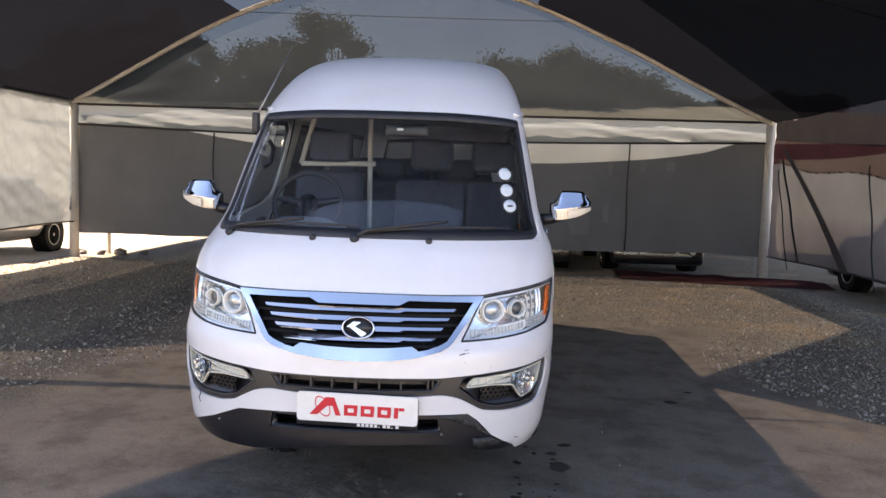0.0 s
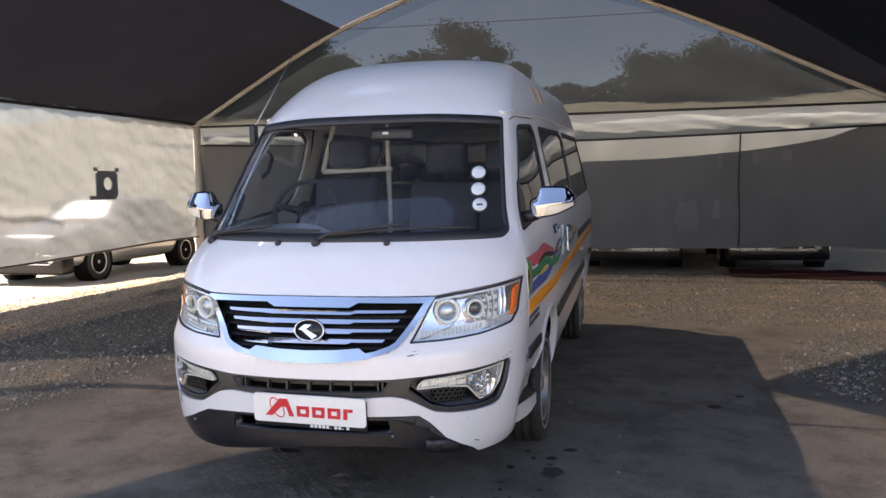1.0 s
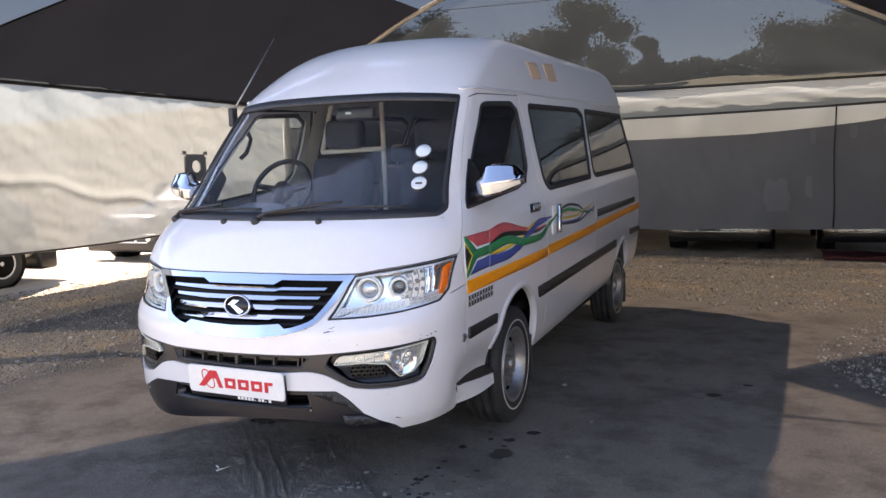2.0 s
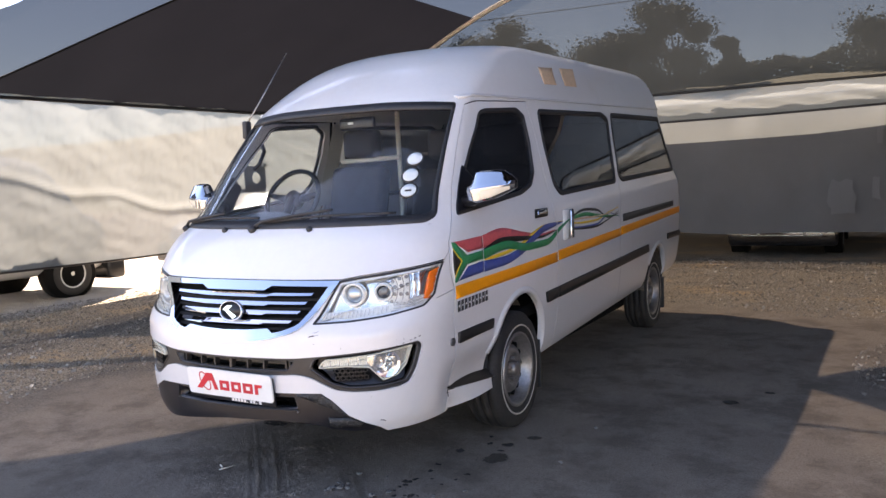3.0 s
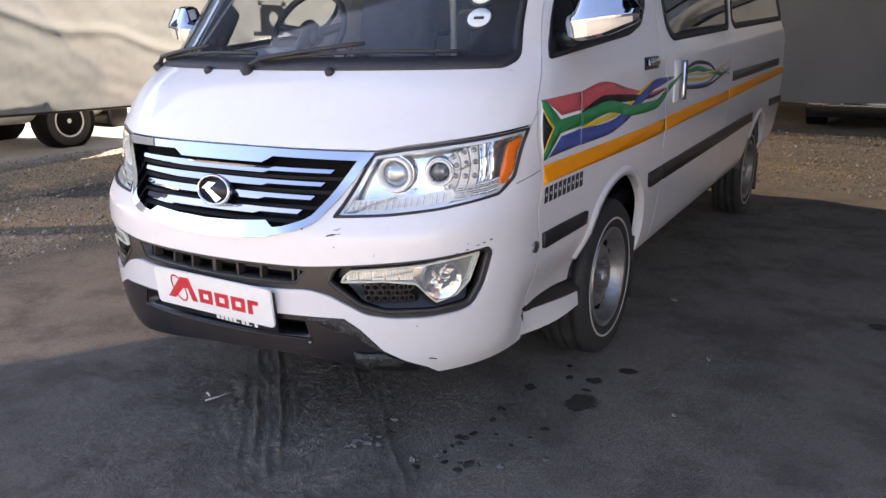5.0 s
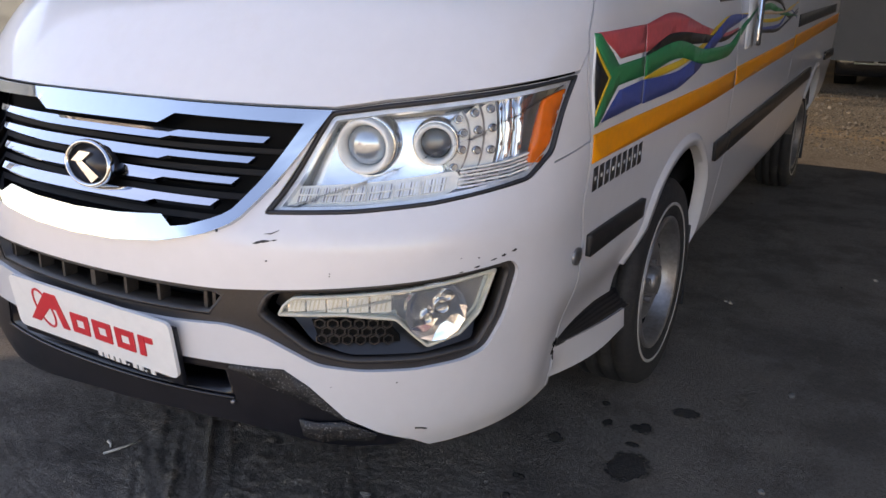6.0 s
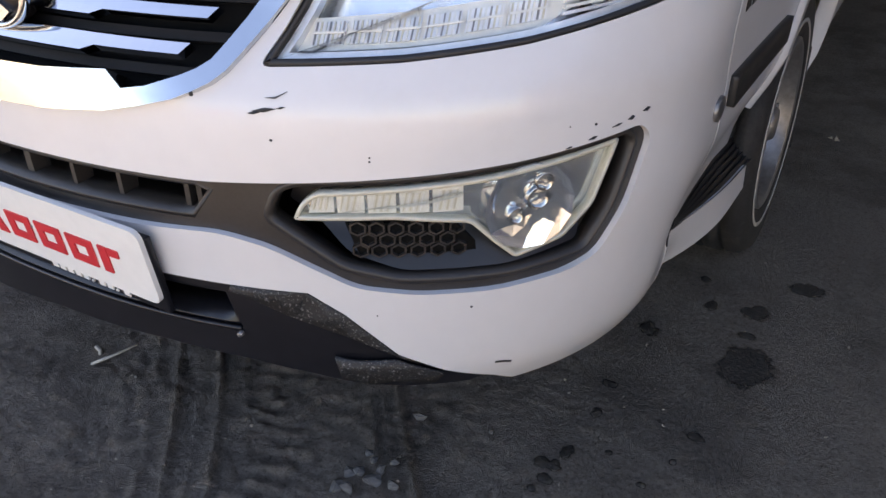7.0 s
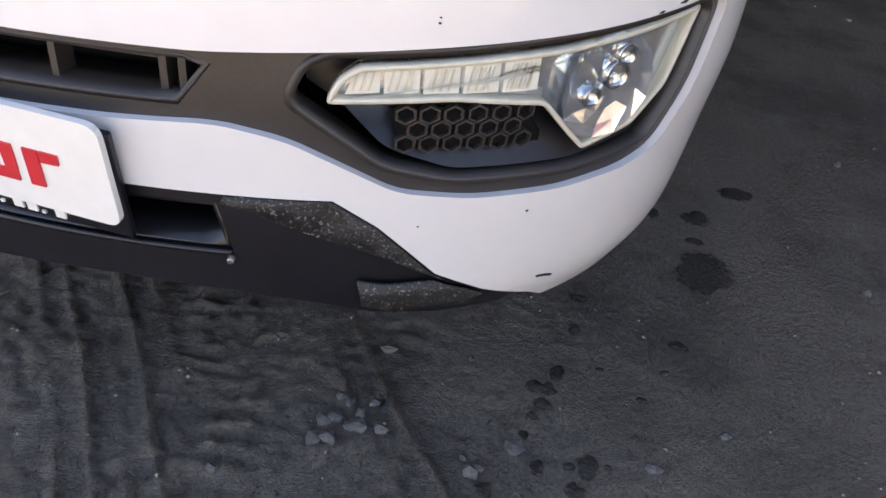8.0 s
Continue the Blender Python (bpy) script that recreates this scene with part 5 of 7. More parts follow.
def build_grille(van):
    gr = part("grille", plate_on(inset(GRILLE, 0.004), -0.045, 0.006), M_LINER, van, "dark grille with chrome slats")
    bm = ring_on(GRILLE, GRILLE_IN_MATCH, 0.010, 0.05, 0.04)
    fr = part("chrome_frame", bm, M_CHROME, gr, "polished chrome surround")
    fr.data.set_sharp_from_angle(angle=radians(35))
    # chrome slats, each thicker in the middle
    for z, e in ((0.937, 0.418), (0.898, 0.392), (0.858, 0.366), (0.818, 0.338)):
        for sg in (1, -1):
            pts = [(0.0, z + 0.005), (e, z + 0.004), (e - 0.009, z - 0.007), (0.195, z - 0.007), (0.175, z - 0.013), (0.0, z - 0.013)]
            p = nose([(sg * x, zz) for x, zz in pts])
            slat = part("slat", plate_on(p, -0.002, 0.02), M_CHROME, gr, smooth=False)
            for v in slat.data.vertices:
                v.co.y += 0.55 * (v.co.z - z + 0.005)
        for sg in (1, -1):
            p = nose([(sg * x, zz) for x, zz in ((0.0, z - 0.018), (e + 0.05, z - 0.016), (e + 0.045, z - 0.026), (0.0, z - 0.028))])
            part("grille_bar", plate_on(p, -0.026, 0.012), M_GRILLE, gr, smooth=False)
    # oval badge: chrome ring, black field, chrome wedges
    c = skin(0, 0.858) + Vector((0, -0.012, 0))
    tilt = Matrix.Translation(c) @ Matrix.Rotation(radians(-8), 4, "X")
    bm = bmesh.new()
    prof = []
    n, m = 48, 10
    rings = []
    for i in range(n):
        t = 2 * math.pi * i / n
        ring = []
        for j in range(m):
            a = 2 * math.pi * j / m
            rx, rz = 0.068 + 0.0055 * math.cos(a), 0.046 + 0.0055 * math.cos(a)
            ring.append(bm.verts.new(tilt @ Vector((rx * math.cos(t), -0.006 + 0.008 * math.sin(a), rz * math.sin(t)))))
        rings.append(ring)
    for i in range(n):
        for j in range(m):
            bm.faces.new((rings[i][j], rings[(i + 1) % n][j], rings[(i + 1) % n][(j + 1) % m], rings[i][(j + 1) % m]))
    badge = part("badge", bm, M_CHROME, gr, "oval chrome badge ring")
    bm = bmesh.new()
    ctr = bm.verts.new(tilt @ Vector((0, -0.010, 0)))
    rim = [bm.verts.new(tilt @ Vector((0.064 * math.cos(2 * math.pi * i / n), -0.005, 0.041 * math.sin(2 * math.pi * i / n)))) for i in range(n)]
    low = [bm.verts.new(tilt @ Vector((0.064 * math.cos(2 * math.pi * i / n), 0.02, 0.041 * math.sin(2 * math.pi * i / n)))) for i in range(n)]
    for i in range(n):
        bm.faces.new((ctr, rim[(i + 1) % n], rim[i]))
        bm.faces.new((rim[i], rim[(i + 1) % n], low[(i + 1) % n], low[i]))
    part("badge_field", bm, M_BLACK, badge)
    for pts in (((-0.050, 0.002), (-0.022, 0.025), (0.012, 0.024), (-0.018, 0.001)), ((-0.034, -0.0005), (-0.015, 0.005), (0.038, -0.024), (0.016, -0.039))):
        bm = bmesh.new()
        f = [bm.verts.new(tilt @ Vector((x, -0.013, z))) for x, z in pts]
        b = [bm.verts.new(tilt @ Vector((x, -0.006, z))) for x, z in pts]
        bm.faces.new(f)
        for i in range(4):
            bm.faces.new((f[i], b[i], b[(i + 1) % 4], f[(i + 1) % 4]))
        bmesh.ops.recalc_face_normals(bm, faces=bm.faces)
        part("badge_wedge", bm, M_CHROME, badge, smooth=False)


# outer grille outline resampled to match the corners of the inner one
_half_out = ((0.0, 0.995), (0.17, 0.995), (0.21, 0.994), (0.535, 0.992), (0.418, 0.812), (0.405, 0.795), (0.388, 0.781), (0.366, 0.771), (0.34, 0.762), (0.29, 0.750), (0.235, 0.738), (0.12, 0.726), (0.0, 0.722))
GRILLE = both(_half_out)
GRILLE_IN_MATCH = GRILLE_IN
build_grille(van)


def patch_frame(s, z, off):
    """A frame at a place of the body: x along the plan, z up the skin, y outwards."""
    o = skin_off(s, z, off)
    ex = (skin(s + 0.01, z) - skin(s - 0.01, z)).normalized()
    ez = (skin(s, z + 0.01) - skin(s, z - 0.01)).normalized()
    ey = ez.cross(ex).normalized()
    ez = ex.cross(ey).normalized()
    return Matrix(((ex.x, ey.x, ez.x, o.x), (ex.y, ey.y, ez.y, o.y), (ex.z, ey.z, ez.z, o.z), (0, 0, 0, 1)))


def facing(s, z, off):
    """As patch_frame, but looking straight ahead along -y (a lamp's own axis)."""
    o = skin_off(s, z, off)
    return Matrix.Translation(o)


def build_headlamp(van, sg):
    flipd = lambda p: p if sg > 0 else mirror(p)
    lamp = part("headlamp", wrap(flat(flipd(inset(LAMP, 0.002)), 0.02), -0.065, 0.004), M_LAMPMIRROR, van, "clear headlamp with round projectors and amber corner")
    # side walls of the housing
    bm = bmesh.new()
    P = flipd(inset(LAMP, 0.003))
    n = len(P)
    a = [bm.verts.new(skin_off(s, z, -0.004)) for s, z in P]
    b = [bm.verts.new(skin_off(s, z, -0.075)) for s, z in P]
    for i in range(n):
        bm.faces.new((a[i], a[(i + 1) % n], b[(i + 1) % n], b[i]))
    part("housing", bm, M_YELLOWED, lamp)
    part("gasket", ring_on(flipd(inset(LAMP, 0.0012)), flipd(inset(LAMP, 0.0085)), 0.000, 0.02), M_RUBBER, lamp)
    part("bezel", ring_on(flipd(inset(LAMP, 0.0085)), flipd(inset(LAMP, 0.017)), -0.010, 0.02), M_SILVER, lamp, smooth=False)
    cover_bm = wrap(flat(flipd(inset(LAMP, 0.006)), 0.03), -0.004, 0.0)
    bmesh.ops.remove_doubles(cover_bm, verts=cover_bm.verts, dist=0.0004)
    cover = part("cover", cover_bm, M_LENS, lamp, "clear plastic cover")
    cover.visible_shadow = False
    # two projectors
    for x, z, R in ((0.594, 0.932, 0.054), (0.712, 0.934, 0.041)):
        s0 = sg * from_x(x, z)
        m = Matrix.Translation(skin_off(s0, z, -0.035)) @ Matrix.Rotation(radians(sg * (18 if x < 0.65 else 27)), 4, "Z")
        bm = bmesh.new()
        add_lathe(bm, [(R, 0.05), (R, -0.012), (R * 0.96, -0.02), (R * 0.84, -0.018), (R * 0.76, -0.004), (R * 0.72, 0.05)], 40, "y")
        bmesh.ops.transform(bm, matrix=m, verts=bm.verts)
        pr = part("projector", bm, M_LEDWHITE, lamp, "milky ring round a glass projector")
        bm = bmesh.new()
        add_lathe(bm, [(R * 0.75 * math.sin(t), 0.012 - R * 0.45 * math.cos(t)) for t in [math.pi / 2 * (1 - k / 8) + 0.001 for k in range(9)]], 32, "y")
        bmesh.ops.transform(bm, matrix=m, verts=bm.verts)
        part("projector_lens", bm, M_PROJCLEAR if x < 0.65 else M_PROJ, pr)
        bm = bmesh.new()
        add_lathe(bm, [(R * 1.14, 0.06), (R * 1.14, 0.012), (R * 1.0, 0.0), (R * 1.0, 0.06)], 40, "y")
        bmesh.ops.transform(bm, matrix=m, verts=bm.verts)
        part("projector_ring", bm, M_CHROME, pr)
    # silver shelf with the row of clear cells along the bottom
    shelf = flipd(nose(((0.472, 0.858), (0.60, 0.866), (0.745, 0.884), (0.765, 0.862), (0.735, 0.844), (0.60, 0.832), (0.458, 0.826))))
    part("shelf", plate_on(shelf, -0.026, 0.03), M_LEDWHITE, lamp, smooth=False)
    for k in range(6):
        t0, t1 = k / 6 + 0.010, (k + 1) / 6 - 0.010
        def at(t, up):
            x = 0.486 + t * 0.252
            lo = float(np.interp(x, (0.458, 0.60, 0.735), (0.826, 0.832, 0.846)))
            return (x, lo + (0.005 if not up else 0.027))
        p = flipd(nose((at(t0, 0), at(t1, 0), at(t1, 1), at(t0, 1))))
        cell = part("lamp_cell", plate_on(p, -0.020, 0.006), M_SILVER, lamp, smooth=False)
        for j in range(7):
            u = t0 + (t1 - t0) * (j + 0.5) / 7
            q = flipd(nose((at(u - 0.004, 0), at(u + 0.003, 0), at(u + 0.003, 1), at(u - 0.004, 1))))
            part("cell_rib", plate_on(q, -0.0175, 0.004), (M_STEEL, M_LEDWHITE, M_YELLOWED)[(j * 2 + k) % 3], cell, smooth=False)
        q = flipd(nose(((at(t0, 0)[0], at(t0, 0)[1] + 0.010), (at(t1, 0)[0], at(t1, 0)[1] + 0.010), (at(t1, 0)[0], at(t1, 0)[1] + 0.0125), (at(t0, 0)[0], at(t0, 0)[1] + 0.0125))))
        part("cell_bar", plate_on(q, -0.0155, 0.003), M_LEDWHITE, cell, smooth=False)
    # stepped reflector bent round the smaller projector, with round diodes
    sc, zc = from_x(0.712, 0.934), 0.934
    far = from_x(0.803, 0.94) - sc
    near = 0.050
    def sector(r0, r1, a0, a1, n=8):
        pts = [(sc + r0 * math.cos(radians(a0 + (a1 - a0) * k / n)), zc + r0 * math.sin(radians(a0 + (a1 - a0) * k / n))) for k in range(n + 1)]
        pts += [(sc + r1 * math.cos(radians(a1 + (a0 - a1) * k / n)), zc + r1 * math.sin(radians(a1 + (a0 - a1) * k / n))) for k in range(n + 1)]
        return flipd(pts)
    for col in range(3):
        r0, r1 = near + (far - near) * col / 3, near + (far - near) * (col + 1) / 3 - 0.002
        lim = (50, 40, 33)[col]
        ref = part("reflector_step", plate_on(sector(r0, r1, -lim, lim + 4), -0.040 + 0.005 * col, 0.02), M_LEDWHITE, lamp, smooth=False)
        part("step_edge", plate_on(sector(r1 - 0.001, r1 + 0.002, -lim, lim + 4), -0.036 + 0.005 * col, 0.02), M_STEEL, ref, smooth=False)
        for row in range(4):
            a = radians(-lim + 8 + (2 * lim - 12) * row / 3)
            rm = (r0 + r1) / 2
            m = patch_frame(sg * (sc + rm * math.cos(a)), zc + rm * math.sin(a), -0.036 + 0.005 * col)
            for rr, mt, dy in ((0.0088, M_CHROME, 0.0), (0.0055, M_STEEL, -0.004)):
                bm = bmesh.new()
                add_lathe(bm, [(rr, 0.006), (rr, -0.003 + dy), (rr * 0.7, -0.005 + dy), (rr * 0.62, -0.001 + dy), (0.0008, -0.003 + dy)], 14, "y")
                bmesh.ops.transform(bm, matrix=m, verts=bm.verts)
                part("diode", bm, mt, ref)
    # curved chrome flutes and the ribbed clear corner under them
    for k in range(4):
        r0 = far + 0.003 + 0.017 * k
        f = part("flute", plate_on(sector(r0, r0 + 0.015, -30 + 3 * k, 34 - k), -0.030 + 0.006 * (k % 2), 0.02), M_CHROME if k % 2 == 0 else M_LAMPMIRROR, lamp)
    for k in range(6):
        z0 = 0.852 + 0.0065 * k
        p = nose(((0.752, z0), (0.790, z0 + 0.004))) + flank(((0.40, z0 + 0.008), (0.452, z0 + 0.018), (0.452, z0 + 0.0215), (0.40, z0 + 0.0115))) + nose(((0.790, z0 + 0.0075), (0.752, z0 + 0.0035)))
        part("corner_rib", plate_on(flipd(p), -0.016, 0.012), M_LEDWHITE if k % 2 else M_SILVER, lamp, smooth=False)
    # the amber corner
    p = flank(((0.440, 0.886), (0.468, 0.884), (0.500, 0.925), (0.552, 1.026), (0.490, 1.012)))
    part("turn_lens", plate_on(rounded(flipd(p), 0.008), -0.010, 0.012), M_AMBER, lamp, "amber indicator lens")


build_headlamp(van, 1)
build_headlamp(van, -1)


def rounded_slab(hx, hz, r, y0, y1):
    """A flat plate with rounded corners."""
    pts = rounded([(-hx, -hz), (hx, -hz), (hx, hz), (-hx, hz)], r, 5)
    bm = bmesh.new()
    f = [bm.verts.new((x, y0, z)) for x, z in pts]
    b = [bm.verts.new((x, y1, z)) for x, z in pts]
    bm.faces.new(f)
    bm.faces.new(b[::-1])
    for i in range(len(pts)):
        j = (i + 1) % len(pts)
        bm.faces.new((f[i], b[i], b[j], f[j]))
    bmesh.ops.recalc_face_normals(bm, faces=bm.faces)
    return bm


def build_bumper(van):
    """Dark insert with air slit, fog lamps and honeycomb, the black lower lip and the number plate."""
    FOG0 = nose(((0.478, 0.607), (0.490, 0.632), (0.510, 0.648), (0.60, 0.655), (0.70, 0.664), (0.823, 0.688), (0.804, 0.60), (0.776, 0.556), (0.728, 0.536), (0.708, 0.566), (0.684, 0.602), (0.60, 0.612)))
    POCKET0 = nose(((0.435, 0.606), (0.455, 0.650), (0.48, 0.664), (0.60, 0.671), (0.72, 0.683), (0.831, 0.700), (0.839, 0.678), (0.823, 0.582), (0.797, 0.518), (0.72, 0.506), (0.60, 0.508), (0.53, 0.528)))
    FOG, POCKET = rounded(FOG0, 0.008, 3), rounded(POCKET0, 0.018, 4)
    pocket2 = inset(POCKET, 0.008)
    bm = flat(INSERT, 0.025)
    cuts = [SLIT, pocket2, mirror(pocket2)]
    for poly in cuts:
        n = len(poly)
        for i in range(n):
            (s0, z0), (s1, z1) = poly[i], poly[(i + 1) % n]
            ls, hs, lz, hz = min(s0, s1) - 1e-4, max(s0, s1) + 1e-4, min(z0, z1) - 1e-4, max(z0, z1) + 1e-4
            near = [f for f in bm.faces if min(v.co.x for v in f.verts) <= hs and max(v.co.x for v in f.verts) >= ls and min(v.co.y for v in f.verts) <= hz and max(v.co.y for v in f.verts) >= lz]
            if near:
                bmesh.ops.bisect_plane(bm, geom=list({v for f in near for v in f.verts} | {e for f in near for e in f.edges}) + near, plane_co=(s0, z0, 0), plane_no=(z1 - z0, s0 - s1, 0), dist=1e-6)
    dead = [f for f in bm.faces if any(inside(p, f.calc_center_median().x, f.calc_center_median().y) for p in cuts)]
    bmesh.ops.delete(bm, geom=dead, context="FACES")
    ins = part("bumper_insert", wrap(bm, -0.010, 0.02), M_PLASTIC, van, "dark grey textured plastic insert")
    ins.data.set_sharp_from_angle(angle=radians(40))
    # near-black sheet: the shade inside the slit is put into its colour
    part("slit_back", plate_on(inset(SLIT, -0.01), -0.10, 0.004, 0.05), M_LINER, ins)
    part("slit_floor", ring_on(SLIT, inset(SLIT, 0.006), -0.012, 0.07), M_PLASTIC, ins)
    for x in (-0.335, -0.315, -0.195, -0.10, 0.0, 0.10, 0.195, 0.315, 0.335):
        p = nose(((x - 0.004, 0.586), (x + 0.004, 0.586), (x + 0.004, 0.648), (x - 0.004, 0.648)))
        part("slit_post", plate_on(p, -0.030, 0.03), M_PLASTIC, ins, smooth=False)
    part("slit_beam", plate_on(nose(((-0.33, 0.612), (0.33, 0.612), (0.33, 0.634), (-0.33, 0.634))), -0.075, 0.01, 0.05), M_UNDER, ins)
    for sg in (1, -1):
        fl = (lambda p: p) if sg > 0 else mirror
        # pocket: sloping walls down to a sunk floor
        pk = part("fog_pocket", ring_on(fl(POCKET), fl(inset(POCKET, 0.009)), -0.008, 0.030), M_PLASTIC, ins)
        fbm = flat(fl(inset(POCKET, 0.014)), 0.02)
        flat_sz = [(v.co.x, v.co.y) for v in fbm.verts]
        fl_ob = part("pocket_floor", wrap(fbm, -0.024, 0.0), M_BLACK, pk, "sunk plastic floor sloping to the rear")
        for v, (s, z) in zip(fl_ob.data.vertices, flat_sz):
            v.co = skin_off(s, z, -0.010 - 0.056 * min(max((z - 0.508) / 0.075, 0.0), 1.0))
        fog = part("fog_lamp", plate_on(fl(FOG), -0.022, 0.01), M_FOGBOWL, ins, "clear fog lamp with daylight strip")
        part("fog_frame", ring_on(fl(FOG), fl(inset(FOG, 0.0055)), -0.008, 0.02), M_YELLOWED, fog)
        cov = part("fog_cover", plate_on(fl(inset(FOG, 0.004)), -0.009, 0.002), M_LENS, fog)
        cov.visible_shadow = False
        for k in range(5):
            x0 = 0.497 + k * 0.037
            p = nose(((x0, 0.617 - 0.002 * (k == 0)), (x0 + 0.033, 0.618), (x0 + 0.033, 0.650 + 0.002 * k), (x0 + (0.012 if k == 0 else 0), 0.645 + 0.002 * k)))
            cell = part("daylight_cell", plate_on(fl(p), -0.016, 0.006), M_LEDWHITE, fog, smooth=False)
            for j in range(6):
                xx, zl, zu = x0 + 0.003 + 0.0038 * j, 0.621, 0.640 + 0.002 * k
                q = nose(((xx, zl), (xx + 0.0017, zl), (xx + 0.0062, zu), (xx + 0.0045, zu)))
                part("facet", plate_on(fl(q), -0.0145, 0.003), (M_SILVER, M_YELLOWED)[(j + k) % 2], cell, smooth=False)
        # bowl of the fog lamp: faceted mirror, bulb and rings
        rngf = random.Random(5)
        cx, cz = 0.745, 0.614
        m0 = patch_frame(sg * from_x(cx, cz), cz, -0.020)
        bm = bmesh.new()
        prev = None
        for r, dep in ((0.063, -0.010), (0.049, -0.005), (0.034, -0.003), (0.018, -0.001), (0.002, 0.0)):
            ring = [bm.verts.new(m0 @ Vector((r * math.cos(2 * math.pi * k / 14 + 0.2 * (r * 40 % 1)), dep + rngf.uniform(-0.0022, 0.0014), r * math.sin(2 * math.pi * k / 14 + 0.2 * (r * 40 % 1))))) for k in range(14)]
            if prev:
                for k in range(14):
                    bm.faces.new((prev[k], prev[(k + 1) % 14], ring[(k + 1) % 14], ring[k]))
            prev = ring
        part("fog_bowl", bm, M_FOGBOWL, fog, "faceted mirror bowl", smooth=False)
        for dx, dz, r in ((0.012, 0.010, 0.017), (0.020, 0.032, 0.013), (-0.018, -0.012, 0.012)):
            bm = bmesh.new()
            add_lathe(bm, [(r, 0.01), (r, -0.008), (r * 0.8, -0.010), (r * 0.76, 0.002), (r * 0.3, 0.004), (0.0006, -0.004)], 20, "y")
            bmesh.ops.transform(bm, matrix=m0 @ Matrix.Translation((sg * dx, 0, dz)), verts=bm.verts)
            part("bulb_ring", bm, M_CHROME, fog)
        # honeycomb under the lamp
        hexback = nose(((0.540, 0.598), (0.668, 0.600), (0.690, 0.562), (0.690, 0.548), (0.552, 0.548)))
        part("honeycomb_back", plate_on(fl(hexback), -0.0225, 0.004), M_LINER, pk)
        R = 0.0128
        for row in range(3):
            for col in range(6):
                x = 0.556 + col * R * 1.80 + (R * 0.9 if row % 2 else 0)
                z = 0.556 + row * R * 1.40
                if not (0.545 < x < 0.692 - (z - 0.545) * 0.35):
                    continue
                s0 = sg * from_x(x, z)
                out = [(s0 + R * 1.02 * math.cos(math.radians(60 * k + 30)), z + R * 0.92 * math.sin(math.radians(60 * k + 30))) for k in range(6)]
                part("honeycomb_cell", ring_on(out, inset(out, 0.0026), -0.017, 0.008, 0.1), M_PLASTIC, pk, smooth=False)
    # lower lip
    LIP = nose(((-0.86, 0.335), (-0.766, 0.352), (-0.645, 0.412), (-0.515, 0.472), (-0.40, 0.480), (0.0, 0.492), (0.375, 0.494), (0.484, 0.494), (0.529, 0.460), (0.590, 0.388), (0.642, 0.352), (0.690, 0.318), (0.66, 0.302), (0.59, 0.306), (0.523, 0.320), (0.468, 0.340), (0.38, 0.357), (0.24, 0.362), (0.0, 0.352), (-0.26, 0.320), (-0.444, 0.292), (-0.60, 0.284), (-0.70, 0.292), (-0.80, 0.310)))
    lipbm = flat(LIP, 0.03)
    DARK = nose(((-0.36, 0.474), (0.362, 0.478), (0.376, 0.416), (-0.37, 0.412)))
    n = 4
    for i in range(n):
        (s0, z0), (s1, z1) = DARK[i], DARK[(i + 1) % n]
        bmesh.ops.bisect_plane(lipbm, geom=lipbm.verts[:] + lipbm.edges[:] + lipbm.faces[:], plane_co=(s0, z0, 0), plane_no=(z1 - z0, s0 - s1, 0), dist=1e-6)
    bmesh.ops.delete(lipbm, geom=[f for f in lipbm.faces if inside(DARK, f.calc_center_median().x, f.calc_center_median().y)], context="FACES")
    lip = part("lower_lip", wrap(lipbm, -0.006, 0.02), M_BLACK, van, "black plastic lower lip, scuffed and broken")
    lip.data.set_sharp_from_angle(angle=radians(40))
    # near-black sheet, coloured for the shade deep in the intake
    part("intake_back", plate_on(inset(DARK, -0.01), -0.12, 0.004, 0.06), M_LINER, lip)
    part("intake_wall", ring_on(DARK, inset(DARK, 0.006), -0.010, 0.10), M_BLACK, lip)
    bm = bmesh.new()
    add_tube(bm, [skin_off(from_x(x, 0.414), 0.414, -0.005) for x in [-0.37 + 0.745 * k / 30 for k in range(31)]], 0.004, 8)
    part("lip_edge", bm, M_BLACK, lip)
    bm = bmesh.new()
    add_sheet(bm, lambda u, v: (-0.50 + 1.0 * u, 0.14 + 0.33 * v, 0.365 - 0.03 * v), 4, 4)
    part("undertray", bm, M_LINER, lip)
    scuff = nose(((0.372, 0.491), (0.482, 0.491), (0.527, 0.457), (0.586, 0.387), (0.612, 0.366), (0.54, 0.412), (0.514, 0.425), (0.451, 0.450), (0.393, 0.475), (0.366, 0.480)))
    part("scuffed_edge", plate_on(scuff, -0.002, 0.004, 0.03), M_SCUFF, lip, "scraped black plastic with grey scratches")
    flap = nose(((0.508, 0.384), (0.540, 0.378), (0.585, 0.380), (0.640, 0.349), (0.628, 0.330), (0.575, 0.338), (0.545, 0.330), (0.512, 0.346)))
    fb = plate_on(flap, 0.004, 0.004, 0.03)
    part("torn_flap", fb, M_SCUFF, lip, "torn hanging strip of scuffed plastic")
    for x, z in ((0.374, 0.407), (-0.62, 0.40)):
        bm = bmesh.new()
        add_lathe(bm, [(0.0045, 0.006), (0.0045, -0.001), (0.003, -0.002), (0.0005, -0.002)], 12, "y")
        bmesh.ops.transform(bm, matrix=patch_frame(from_x(x, z), z, 0.002), verts=bm.verts)
        part("screw", bm, M_STEEL, lip)
    # crumpled seam on the driver's corner
    crack = strip_line(nose(((-0.735, 0.512), (-0.728, 0.49), (-0.738, 0.47), (-0.730, 0.45))), 0.005)
